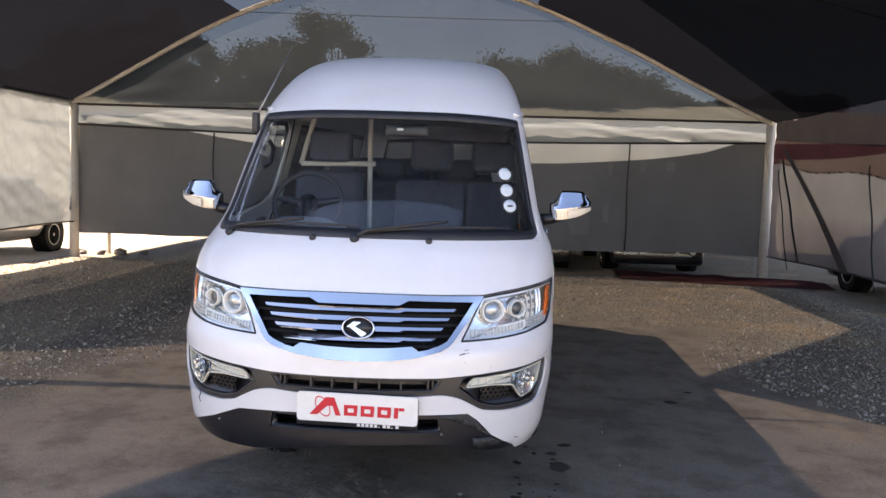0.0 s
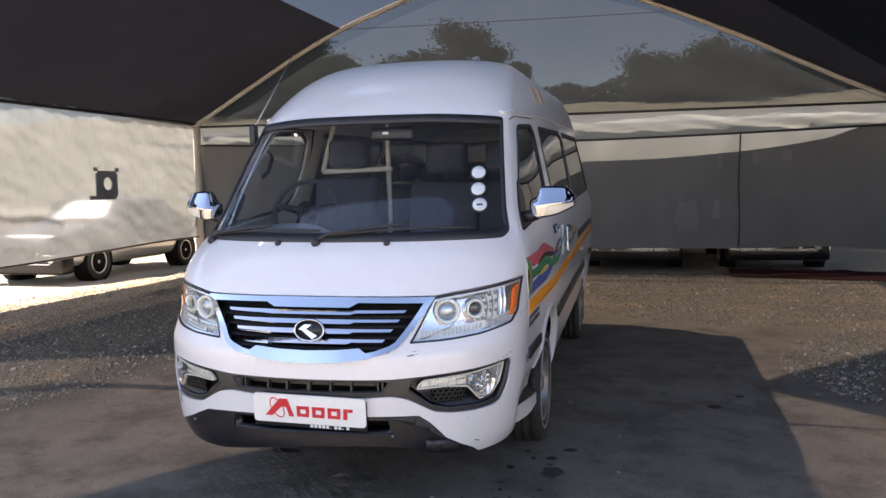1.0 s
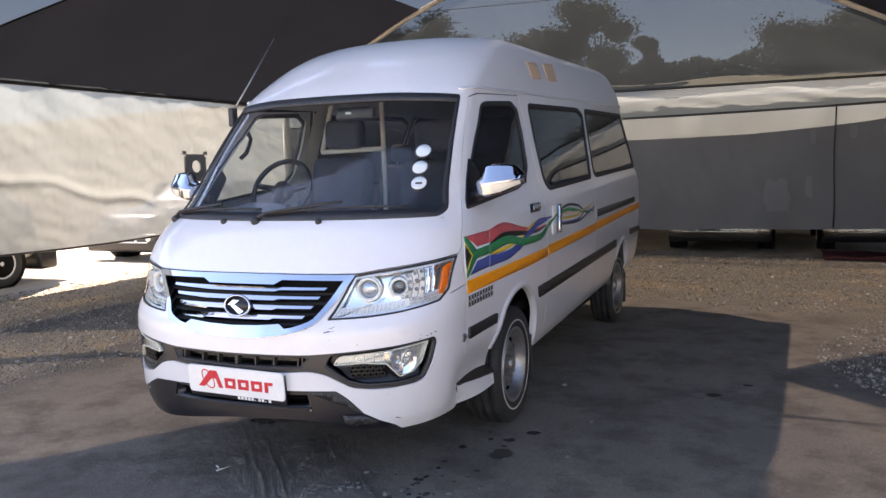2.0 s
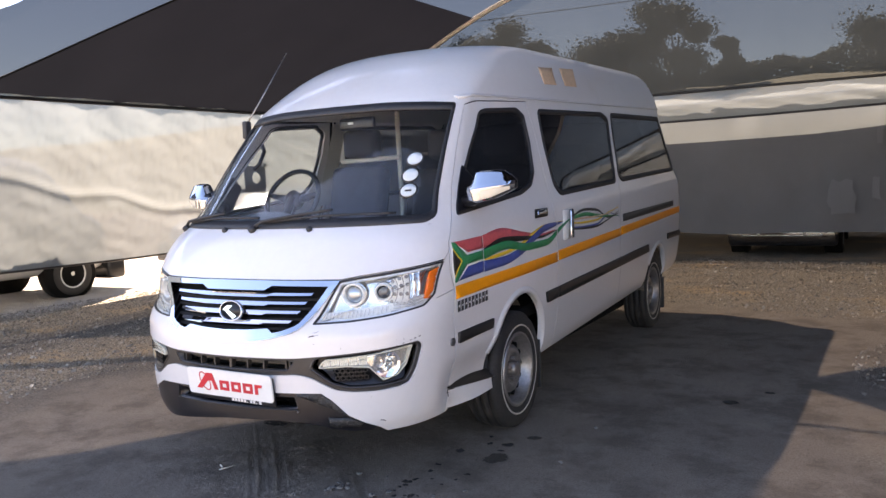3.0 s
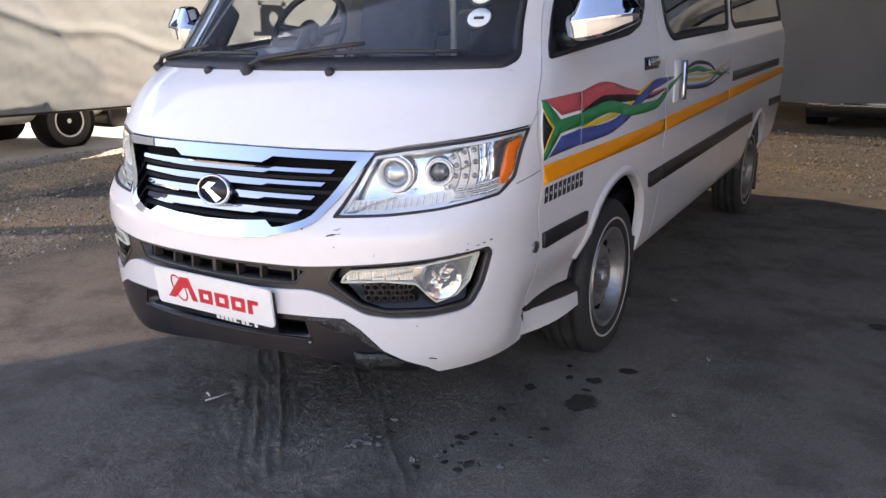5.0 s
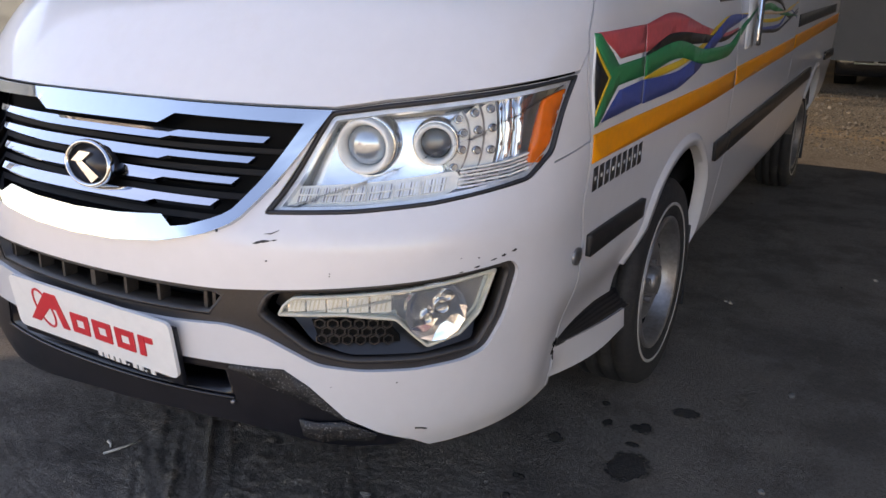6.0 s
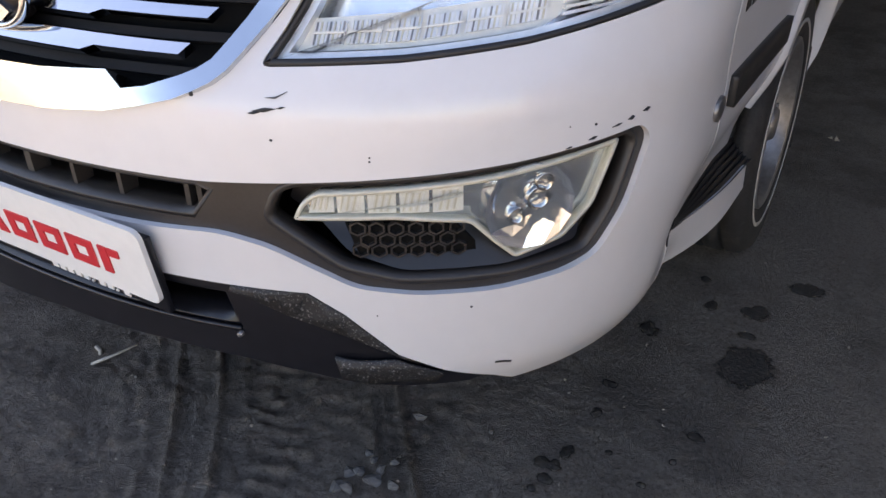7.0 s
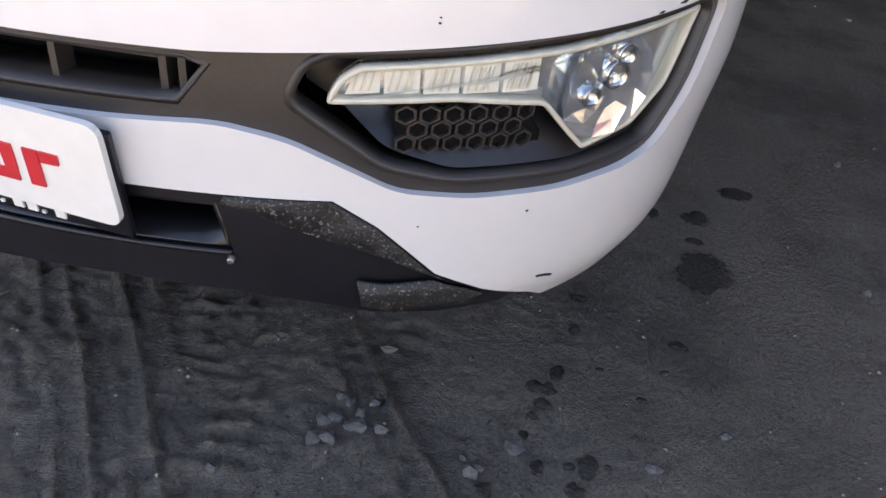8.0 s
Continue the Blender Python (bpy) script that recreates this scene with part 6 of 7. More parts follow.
    part("crack", plate_on(crack, 0.0015, 0.002), M_LINER, van)
    for y, z, w, h in ((0.648, 0.408, 0.010, 0.014), (0.640, 0.388, 0.007, 0.010), (0.652, 0.372, 0.006, 0.012), (0.634, 0.414, 0.012, 0.003)):
        s0 = from_y(y, z)
        part("crack", plate_on([(s0 - w, z - h * 0.3), (s0, z - h), (s0 + w * 0.7, z - h * 0.2), (s0 + w * 0.3, z + h), (s0 - w * 0.4, z + h * 0.5)], 0.0015, 0.002), M_LINER, van)
    # scratches and chips
    rngs = random.Random(11)
    for x, z, w, h, a in ((0.458, 0.758, 0.030, 0.004, 6), (0.445, 0.754, 0.016, 0.003, 4), (0.478, 0.761, 0.012, 0.002, 10), (0.470, 0.772, 0.026, 0.0015, 28)):
        s0 = from_x(x, z)
        p = [(s0 - w / 2, z - h / 2), (s0, z - h * 0.8), (s0 + w / 2, z + w * math.tan(radians(a)) / 2), (s0, z + h * 0.6)]
        part("scratch", plate_on(p, 0.0012, 0.0015), M_TRIM, van)
    for y, z, w, h in ((0.374, 0.722, 0.010, 0.003), (0.350, 0.716, 0.009, 0.003), (0.330, 0.711, 0.012, 0.0015), (0.298, 0.701, 0.010, 0.002), (0.270, 0.694, 0.007, 0.0012)):
        s0 = from_y(y, z)
        part("scratch", plate_on([(s0 - w, z - w * 0.14), (s0, z - h), (s0 + w * 0.6, z + w * 0.12), (s0, z + h)], 0.0012, 0.0015), M_TRIM, van)
    for k in range(16):
        x, z = rngs.uniform(0.2, 0.8), rngs.uniform(0.40, 0.78)
        s0 = from_x(x, z)
        if inside(INSERT, s0, z) or inside(LOWER, s0, z):
            continue
        r = rngs.uniform(0.0012, 0.0028)
        part("paint_chip", plate_on([(s0 + r * math.cos(q), z + r * rngs.uniform(0.5, 1) * math.sin(q)) for q in (0.2, 1.3, 2.3, 3.4, 4.4, 5.4)], 0.0012, 0.0015), M_TRIM, van)
    rub = strip_line(nose(((0.699, 0.354), (0.708, 0.352), (0.715, 0.348))), 0.003)
    part("scratch", plate_on(rub, 0.0012, 0.0015), M_TRIM, van)
    # number plate with red plain shapes, its black holder and pale bars
    plate = part("number_plate", rounded_slab(0.26, 0.0650, 0.018, -0.008, 0.0), M_PLATE, van, "white plate with red lettering shapes", smooth=False)
    plate.matrix_local = pose(0.012, -0.003, 0.519, 7, 1.0, 0)
    def red(pts, d=0.0025, name="red_shape", mat=M_RED):
        bm = bmesh.new()
        f = [bm.verts.new((x, -0.008 - d, z)) for x, z in pts]
        b = [bm.verts.new((x, -0.0078, z)) for x, z in pts]
        bm.faces.new(f)
        for i in range(len(pts)):
            j = (i + 1) % len(pts)
            bm.faces.new((f[i], b[i], b[j], f[j]))
        bmesh.ops.recalc_face_normals(bm, faces=bm.faces)
        part(name, bm, mat, plate, smooth=False)
    red(((-0.205, -0.034), (-0.172, -0.034), (-0.128, 0.008), (-0.105, 0.008), (-0.092, -0.034), (-0.070, -0.034), (-0.098, 0.046), (-0.135, 0.046)))
    for x0, top in ((-0.056, 0.014), (0.016, 0.014), (0.088, 0.014)):
        for pts in (((x0, -0.032), (x0 + 0.056, -0.032), (x0 + 0.056, -0.018), (x0, -0.018)), ((x0, top - 0.012), (x0 + 0.058, top - 0.012), (x0 + 0.058, top + 0.002), (x0, top + 0.002)), ((x0, -0.018), (x0 + 0.016, -0.018), (x0 + 0.016, top - 0.012), (x0, top - 0.012)), ((x0 + 0.042, -0.018), (x0 + 0.057, -0.018), (x0 + 0.058, top - 0.012), (x0 + 0.042, top - 0.012))):
            red(pts)
    red(((0.158, -0.032), (0.176, -0.032), (0.178, 0.016), (0.160, 0.016)))
    red(((0.180, 0.002), (0.202, 0.003), (0.203, 0.016), (0.180, 0.016)))
    bm = bmesh.new()
    n = 40
    e0 = [(-0.148 + 0.027 * math.cos(2 * math.pi * i / n) * (1), 0.004 + 0.05 * math.sin(2 * math.pi * i / n)) for i in range(n)]
    rot = lambda p, k: (-0.148 + (p[0] + 0.148) * k * math.cos(0.5) - (p[1] - 0.004) * k * math.sin(0.5), 0.004 + (p[0] + 0.148) * k * math.sin(0.5) + (p[1] - 0.004) * k * math.cos(0.5))
    vo = [bm.verts.new((rot(p, 1.0)[0], -0.0106, rot(p, 1.0)[1])) for p in e0]
    vi = [bm.verts.new((rot(p, 0.9)[0], -0.0106, rot(p, 0.9)[1])) for p in e0]
    wo = [bm.verts.new((v.co.x, -0.0078, v.co.z)) for v in vo]
    wi = [bm.verts.new((v.co.x, -0.0078, v.co.z)) for v in vi]
    for i in range(n):
        j = (i + 1) % n
        for q in ((vo[i], vi[i], vi[j], vo[j]), (vo[i], vo[j], wo[j], wo[i]), (vi[i], wi[i], wi[j], vi[j])):
            bm.faces.new(q)
    bmesh.ops.recalc_face_normals(bm, faces=bm.faces)
    part("red_loop", bm, M_RED, plate, smooth=False)
    holder = part("plate_holder", (lambda b: (add_box(b, (-0.262, 0.001, -0.088), (0.262, 0.012, 0.05), 0.003), b)[1])(bmesh.new()), M_BLACK, plate, "black plate holder with pale print bars", smooth=False)
    for k in range(10):
        x = 0.0 + k * 0.0185
        bm = bmesh.new()
        add_box(bm, (x, -0.0015, -0.083), (x + (0.013 if k not in (5, 8) else 0.005), 0.002, -0.070 if k not in (5, 8) else -0.079), 0.0005)
        part("print_bar", bm, M_PLATE, plate, smooth=False)
    for x in (-0.23, 0.23):
        bm = bmesh.new()
        add_lathe(bm, [(0.004, -0.0075), (0.004, -0.0095), (0.0005, -0.0098)], 12, "y")
        part("screw", bm, M_STEEL, plate)


build_bumper(van)


def build_side(van):
    """Stripe, rubbing strips, flag decals, handles, arches and wheels."""
    for sg in (1, -1):
        fl = (lambda p: p) if sg > 0 else mirror
        def on(pts, name, mat, off=0.0015, thick=0.002, label="", step=0.06, r=0.0):
            p = fl(flank(pts))
            return part(name, plate_on(rounded(p, r) if r else p, off, thick, step), mat, van, label)
        for a, b in ((0.652, 1.983), (1.997, 3.393), (3.407, 5.60)):
            on(((a, 0.850), (b, 0.846), (b, 0.908), (a, 0.914)), "reflective_stripe", M_ORANGE, label="orange reflective tape")
        on(((0.668, 0.682), (1.048, 0.677), (1.040, 0.628), (0.670, 0.628)), "rubbing_strip", M_TRIM, 0.012, 0.014, r=0.006)
        on(((1.775, 0.688), (1.982, 0.686), (1.982, 0.620), (1.790, 0.620)), "rubbing_strip", M_TRIM, 0.012, 0.014, r=0.006)
        on(((1.998, 0.686), (4.255, 0.672), (4.268, 0.606), (1.998, 0.618)), "rubbing_strip", M_TRIM, 0.012, 0.014, r=0.006)
        on(((4.985, 0.688), (5.56, 0.664), (5.56, 0.612), (4.985, 0.634)), "rubbing_strip", M_TRIM, 0.012, 0.014, r=0.006)
        if sg > 0:
            on(((3.47, 1.010), (5.23, 0.984), (5.23, 0.930), (3.47, 0.950)), "slide_rail", M_TRIM, 0.004, 0.006, r=0.004)
        # gutter along the roof
        on(((1.147, 1.850), (1.30, 1.868), (5.40, 1.879), (5.40, 1.890), (1.28, 1.880), (1.138, 1.863)), "gutter", M_PAINT, 0.010, 0.012)
        # marker lamp and step in front of the wheel
        mk = [(0.612 + 0.024 * math.cos(2 * math.pi * k / 16), 0.648 + 0.020 * math.sin(2 * math.pi * k / 16)) for k in range(16)]
        on(mk, "marker_lamp", M_STEEL, 0.006, 0.01)
        def tread(u, v):
            y = 0.657 + u * 0.463
            za, zb = step_up(y), step_lo(y)
            pa, pb = skin(sg * from_y(y, za), za), skin(sg * from_y(y, zb), zb)
            p = pa.lerp(pb, -0.06 + 1.06 * v)
            return (p.x, p.y, p.z - 0.004 + 0.004 * math.sin(v * 34))
        bm = bmesh.new()
        add_sheet(bm, tread, 24, 44)
        part("step_pad", bm, M_TRIM, van, "ribbed black step pad")
        # small print below the stripe, as bars
        if sg > 0:
            for k in range(9):
                y = 0.668 + 0.037 * k
                on(((y, 0.782), (y + 0.027, 0.784), (y + 0.027, 0.838), (y, 0.836)), "print_bar", M_PLASTIC, 0.001, 0.0015)
                on(((y + 0.009, 0.806), (y + 0.020, 0.807), (y + 0.020, 0.816), (y + 0.009, 0.815)), "print_bar", M_FLAGWHITE, 0.0016, 0.0015)
        # door handles
        h = on(((1.638, 1.149), (1.847, 1.145), (1.877, 1.195), (1.670, 1.201)), "door_handle", M_BLACK, 0.002, 0.012, "recessed chrome door handle", r=0.012)
        part("handle_bar", plate_on(rounded(fl(flank(((1.665, 1.164), (1.810, 1.161), (1.825, 1.187), (1.682, 1.191)))), 0.006), 0.020, 0.014), M_CHROME, h)
        if sg > 0:
            h = on(((2.095, 0.965), (2.235, 0.963), (2.255, 1.159), (2.116, 1.160)), "slide_handle", M_FLAGWHITE, 0.002, 0.01, "upright chrome slide-door handle", r=0.02)
            part("handle_bar", plate_on(rounded(fl(flank(((2.175, 0.972), (2.215, 0.972), (2.231, 1.151), (2.191, 1.151)))), 0.012), 0.034, 0.016), M_CHROME, h)
        # wheel arches: lip and inner well
        for arc, cy, cz in ((ARCH_F, 1.405, 0.395), (ARCH_R, 4.62, 0.27)):
            bm = bmesh.new()
            lip_arc = [q for q in arc if q[1] > 0.46 or q[0] > cy]
            P = [(cy + (y - cy) * 1.0, cz + (z - cz) * 1.0) for y, z in arc]
            Q = [(cy + (y - cy) * 1.10, cz + (z - cz) * 1.10) for y, z in lip_arc]
            rows = []
            for pts, off in ((Q, 0.0008), ([(cy + (y - cy) * 1.06, cz + (z - cz) * 1.06) for y, z in lip_arc], 0.011), (lip_arc, 0.012), (lip_arc, -0.03)):
                row = []
                for y, z in pts:
                    z = max(z, 0.245)
                    row.append(bm.verts.new(skin_off(sg * from_y(y, z), z, off)))
                rows.append(row)
            for r0, r1 in zip(rows, rows[1:]):
                for k in range(len(lip_arc) - 1):
                    bm.faces.new((r0[k], r0[k + 1], r1[k + 1], r1[k]))
            bmesh.ops.recalc_face_normals(bm, faces=bm.faces)
            part("arch_lip", bm, M_PAINT, van)
            bm = bmesh.new()
            rows = []
            for x in (0.79 if cy < 2 else 0.88, 0.60, 0.45):
                rows.append([bm.verts.new((sg * x, y, max(0.26, z) + rake(y))) for y, z in P])
            for r0, r1 in zip(rows, rows[1:]):
                for k in range(len(arc) - 1):
                    bm.faces.new((r0[k], r0[k + 1], r1[k + 1], r1[k]))
            bm.faces.new(rows[-1])
            part("wheel_well", bm, M_UNDER, van)
        for y, r in ((1.418, 0.338), (4.64, 0.345)):
            w = wheel_parts(van, pose(sg * (0.782 if y < 2 else 0.775), y, r - 0.006, 0, 0, 0 if sg > 0 else 180), r, 0.20, M_STEEL, white=True, holes=14)
        for y, z0 in ((1.755, 0.14), (5.03, 0.12)):
            bm = bmesh.new()
            add_box(bm, (sg * 0.78 - 0.10, y - 0.006, z0), (sg * 0.78 + 0.10, y + 0.006, z0 + 0.30), 0.004)
            part("mud_flap", bm, M_RUBBER, van)
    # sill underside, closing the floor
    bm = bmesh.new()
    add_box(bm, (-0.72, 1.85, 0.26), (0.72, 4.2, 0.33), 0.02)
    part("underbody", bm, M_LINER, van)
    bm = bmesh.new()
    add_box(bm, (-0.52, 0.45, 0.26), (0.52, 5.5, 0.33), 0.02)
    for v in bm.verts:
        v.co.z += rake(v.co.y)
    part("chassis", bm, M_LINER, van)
    # tan squares left by old stickers on the roof side
    for pts in (((2.405, 2.108), (2.681, 2.120), (2.624, 1.993), (2.387, 1.988)), ((2.85, 2.13), (3.17, 2.146), (3.06, 1.999), (2.80, 1.996))):
        part("sticker_residue", plate_on(flank(pts), 0.0014, 0.0016, 0.04), M_TAN, van, "tan square of old sticker residue")


build_side(van)


def build_flag(van):
    """Flag with long wavy ribbons along the near side, as flush cut decals."""
    def on(pts, mat, off=0.0012):
        part("decal", plate_on(flank(pts), off, 0.0014, 0.04), mat, van)
    a, b, t, u = 0.652, 0.955, 1.128, 0.932
    on(((a, 1.122), (b, 1.120), (b, u + 0.006), (a, u)), M_FLAGWHITE, 0.0008)
    on(((a + 0.015, t), (b, 1.127), (b, 1.063), (0.79, 1.063)), M_FLAGRED, 0.0014)
    on(((0.690, 0.935), (b, 0.940), (b, 0.997), (0.790, 0.992)), M_FLAGBLUE, 0.0014)
    on(((a, 1.128), (a, 1.100), (0.728, 1.028), (a, 0.957), (a, 0.930), (0.672, 0.932), (0.782, 1.004), (b, 1.006), (b, 1.052), (0.782, 1.050), (0.676, 1.126)), M_FLAGGREEN, 0.0018)
    on(((a, 1.102), (0.732, 1.028), (a, 0.954), (a, 0.966), (0.718, 1.028), (a, 1.090)), M_FLAGGOLD, 0.0024)
    on(((a, 1.090), (0.716, 1.028), (a, 0.968)), M_FLAGBLACK, 0.0022)
    def ribbon(fn_c, fn_w, y0, y1, mat, off, n=36):
        for lo, hi in ((y0, min(y1, 1.982)), (max(y0, 1.998), y1)):
            if hi - lo < 0.03:
                continue
            up, dn = [], []
            for k in range(n + 1):
                y = lo + (hi - lo) * k / n
                c, w = fn_c(y), max(0.0015, fn_w(y))
                up.append((y, c + w / 2)); dn.append((y, c - w / 2))
            on(up + dn[::-1], mat, off)
    S = smooth_table
    b = 0.962
    ribbon(S((b, 1.15, 1.45, 1.75, 1.95), (1.094, 1.112, 1.070, 1.040, 1.050)), S((b, 1.2, 1.6, 1.95), (0.066, 0.062, 0.032, 0.004)), b, 1.95, M_FLAGRED, 0.0014)
    ribbon(S((b, 1.15, 1.45, 1.75, 1.98), (1.052, 1.075, 1.055, 1.032, 1.045)), S((b, 1.2, 1.6, 1.98), (0.012, 0.034, 0.020, 0.003)), b, 1.98, M_FLAGBLACK, 0.0018)
    ribbon(S((b, 1.2, 1.5, 1.8, 2.05, 2.3), (1.028, 1.045, 1.000, 0.990, 1.050, 1.105)), S((b, 1.3, 1.8, 2.3), (0.050, 0.045, 0.040, 0.006)), b, 2.3, M_FLAGGREEN, 0.0022)
    ribbon(S((b, 1.2, 1.45, 1.6, 1.8, 2.1), (0.999, 1.004, 1.030, 1.070, 1.095, 1.09)), S((b, 1.1, 1.3, 1.6, 2.1), (0.004, 0.020, 0.018, 0.016, 0.003)), b, 2.1, M_FLAGGOLD, 0.0016)
    ribbon(S((b, 1.2, 1.4, 1.6, 1.8, 2.1), (0.966, 0.962, 0.985, 1.040, 1.080, 1.085)), S((b, 1.15, 1.45, 1.8, 2.1), (0.058, 0.050, 0.045, 0.040, 0.004)), b, 2.1, M_FLAGBLUE, 0.0020)
    # tails behind the slide handle
    for pts, w, mat in (((1.10, 1.125, 1.10, 1.02, 1.045), 0.012, M_FLAGBLACK), ((1.09, 1.095, 1.06, 1.03, 1.01), 0.018, M_FLAGGREEN), ((1.06, 1.04, 1.03, 1.06, 1.075), 0.010, M_FLAGGOLD), ((1.03, 1.01, 1.00, 1.05, 1.00), 0.010, M_FLAGBLUE), ((1.08, 1.07, 1.055, 1.05, 1.09), 0.008, M_TAN), ((1.02, 1.00, 0.985, 1.01, 1.03), 0.010, M_FLAGBLACK)):
        ribbon(S((2.26, 2.5, 2.8, 3.1, 3.36), pts), S((2.26, 2.6, 3.36), (w, w * 1.5, 0.003)), 2.27, 3.36, mat, 0.0014 + 0.0003 * len(mat.name) % 0.002)


build_flag(van)


def build_mirrors(van):
    """Teardrop caps with a crease: the upper face looks at the sky, the lower band at the ground."""
    def rim(u):
        return max(0.0, 1 - abs(2 * u - 1) ** 3.2) ** 0.40
    def cap_point(sg, u, v, out=0.0):
        r = rim(u)
        x = 0.868 + 0.232 * u
        top = 1.400 + r * float(np.interp(u, (0, 0.14, 0.26, 0.8, 1), (0.010, 0.022, 0.076, 0.074, 0.04)))
        low = 1.385 - r * float(np.interp(u, (0, 0.1, 0.6, 1), (0.080, 0.082, 0.056, 0.02)))
        mid = 1.372 + 0.030 * u
        D = 0.092 * r ** 0.7
        prof = ((0.0, top), (-0.22 * D, top), (-0.55 * D, top - 0.010 * r), (-0.86 * D, mid + 0.018), (-D, mid), (-0.99 * D, mid - 0.008), (-0.90 * D, low + 0.010 * r), (-0.55 * D, low), (0.0, low + 0.004))
        k = v * (len(prof) - 1)
        i = min(int(k), len(prof) - 2)
        f = k - i
        y = prof[i][0] * (1 - f) + prof[i + 1][0] * f
        z = prof[i][1] * (1 - f) + prof[i + 1][1] * f
        return Vector((sg * x, 0.893 + 0.075 * u * u + y - out, z))
    for sg in (1, -1):
        arm = bmesh.new()
        add_tube(arm, [(sg * 0.80, 0.90, 1.315), (sg * 0.88, 0.89, 1.325), (sg * 0.95, 0.885, 1.350)], [0.032, 0.030, 0.026], 12)
        mir = part("wing_mirror", arm, M_BLACK, van, "chrome-capped wing mirror")
        bm = bmesh.new()
        add_sheet(bm, lambda u, v: cap_point(sg, 0.004 + 0.992 * u, v), 36, 32)
        bmesh.ops.recalc_face_normals(bm, faces=bm.faces)
        cap = part("mirror_cap", bm, M_CHROME, mir, "polished chrome cap")
        cap.data.set_sharp_from_angle(angle=radians(32))
        bm = bmesh.new()
        add_sheet(bm, lambda u, v: cap_point(sg, 0.40 + 0.55 * u, 0.63 + 0.13 * v, 0.004), 16, 4)
        lens = part("mirror_indicator", bm, M_LENSPALE, mir, "pale indicator lens")
        bm = bmesh.new()
        ring = [cap_point(sg, 0.03 + 0.94 * k / 15, 0.0) for k in range(16)] + [cap_point(sg, 0.97 - 0.94 * k / 15, 1.0) for k in range(16)]
        front = [bm.verts.new(p + Vector((0, -0.002, 0))) for p in ring]
        back = [bm.verts.new(p + Vector((0, 0.022, 0)) + (Vector((0, 0, 1.395)) - Vector((0, 0, p.z))) * 0.08) for p in ring]
        for k in range(len(ring)):
            j = (k + 1) % len(ring)
            bm.faces.new((front[k], front[j], back[j], back[k]))
        bm.faces.new(front)
        bmesh.ops.recalc_face_normals(bm, faces=bm.faces)
        part("mirror_housing", bm, M_BLACK, mir)
        bm = bmesh.new()
        bm.faces.new([bm.verts.new(v + Vector((0, 0.019, 0)) + (Vector((0, 0, 1.395)) - Vector((0, 0, v.z))) * 0.1) for v in ring])
        part("mirror_glass", bm, M_CHROME, mir, smooth=False)


build_mirrors(van)


def build_wipers(van):
    for x0, x1, z1 in ((-0.690, -0.10, 1.262), (-0.055, 0.62, 1.268)):
        a = skin_off(from_x(x0, 1.226), 1.226, 0.012)
        pts = [a]
        for k in range(1, 9):
            t = k / 8
            x = x0 + (x1 - x0) * t * 0.62
            z = 1.232 + (z1 - 1.232 + 0.03) * t ** 0.8
            pts.append(skin_off(from_x(x, z), z, 0.030 - 0.008 * t))
        bm = bmesh.new()
        add_tube(bm, pts, [0.010] + [0.008] * 7 + [0.006], 8)
        wp = part("wiper", bm, M_RUBBER, van, "black wiper arm and blade")
        bm = bmesh.new()
        add_tube(bm, [skin_off(from_x(x0 + 0.04 + (x1 - x0) * k / 12, 1.25 + (z1 - 1.24) * k / 12), 1.25 + (z1 - 1.24) * k / 12 + 0.012 * math.sin(k / 12 * 3.14), 0.012) for k in range(13)], 0.007, 6)
        part("blade", bm, M_RUBBER, wp)
        bm = bmesh.new()
        add_lathe(bm, [(0.022, 0.02), (0.022, -0.012), (0.015, -0.020), (0.0008, -0.021)], 16, "y")
        bmesh.ops.transform(bm, matrix=patch_frame(from_x(x0, 1.222), 1.222, 0.004), verts=bm.verts)
        part("wiper_pivot", bm, M_RUBBER, wp)
    for x in (-0.252, 0.278):
        bm = bmesh.new()
        add_lathe(bm, [(0.016, 0.01), (0.015, -0.008), (0.008, -0.014), (0.0008, -0.014)], 12, "y")
        bmesh.ops.transform(bm, matrix=patch_frame(from_x(x, 1.220), 1.220, 0.004), verts=bm.verts)
        part("washer_jet", bm, M_RUBBER, van)
    # aerial on the driver's pillar
    bm = bmesh.new()
    a = Vector((-0.748, 1.075, 1.83))
    add_tube(bm, [a, a + Vector((0.06, 0.09, 0.17)), a + Vector((0.155, 0.235, 0.45))], [0.005, 0.004, 0.0025], 6)
    ae = part("aerial", bm, M_STEEL, van, "thin raked radio aerial")
    bm = bmesh.new()
    add_box(bm, (-0.765, 1.045, 1.74), (-0.730, 1.10, 1.85), 0.01, None)
    part("aerial_base", bm, M_RUBBER, ae)


build_wipers(van)


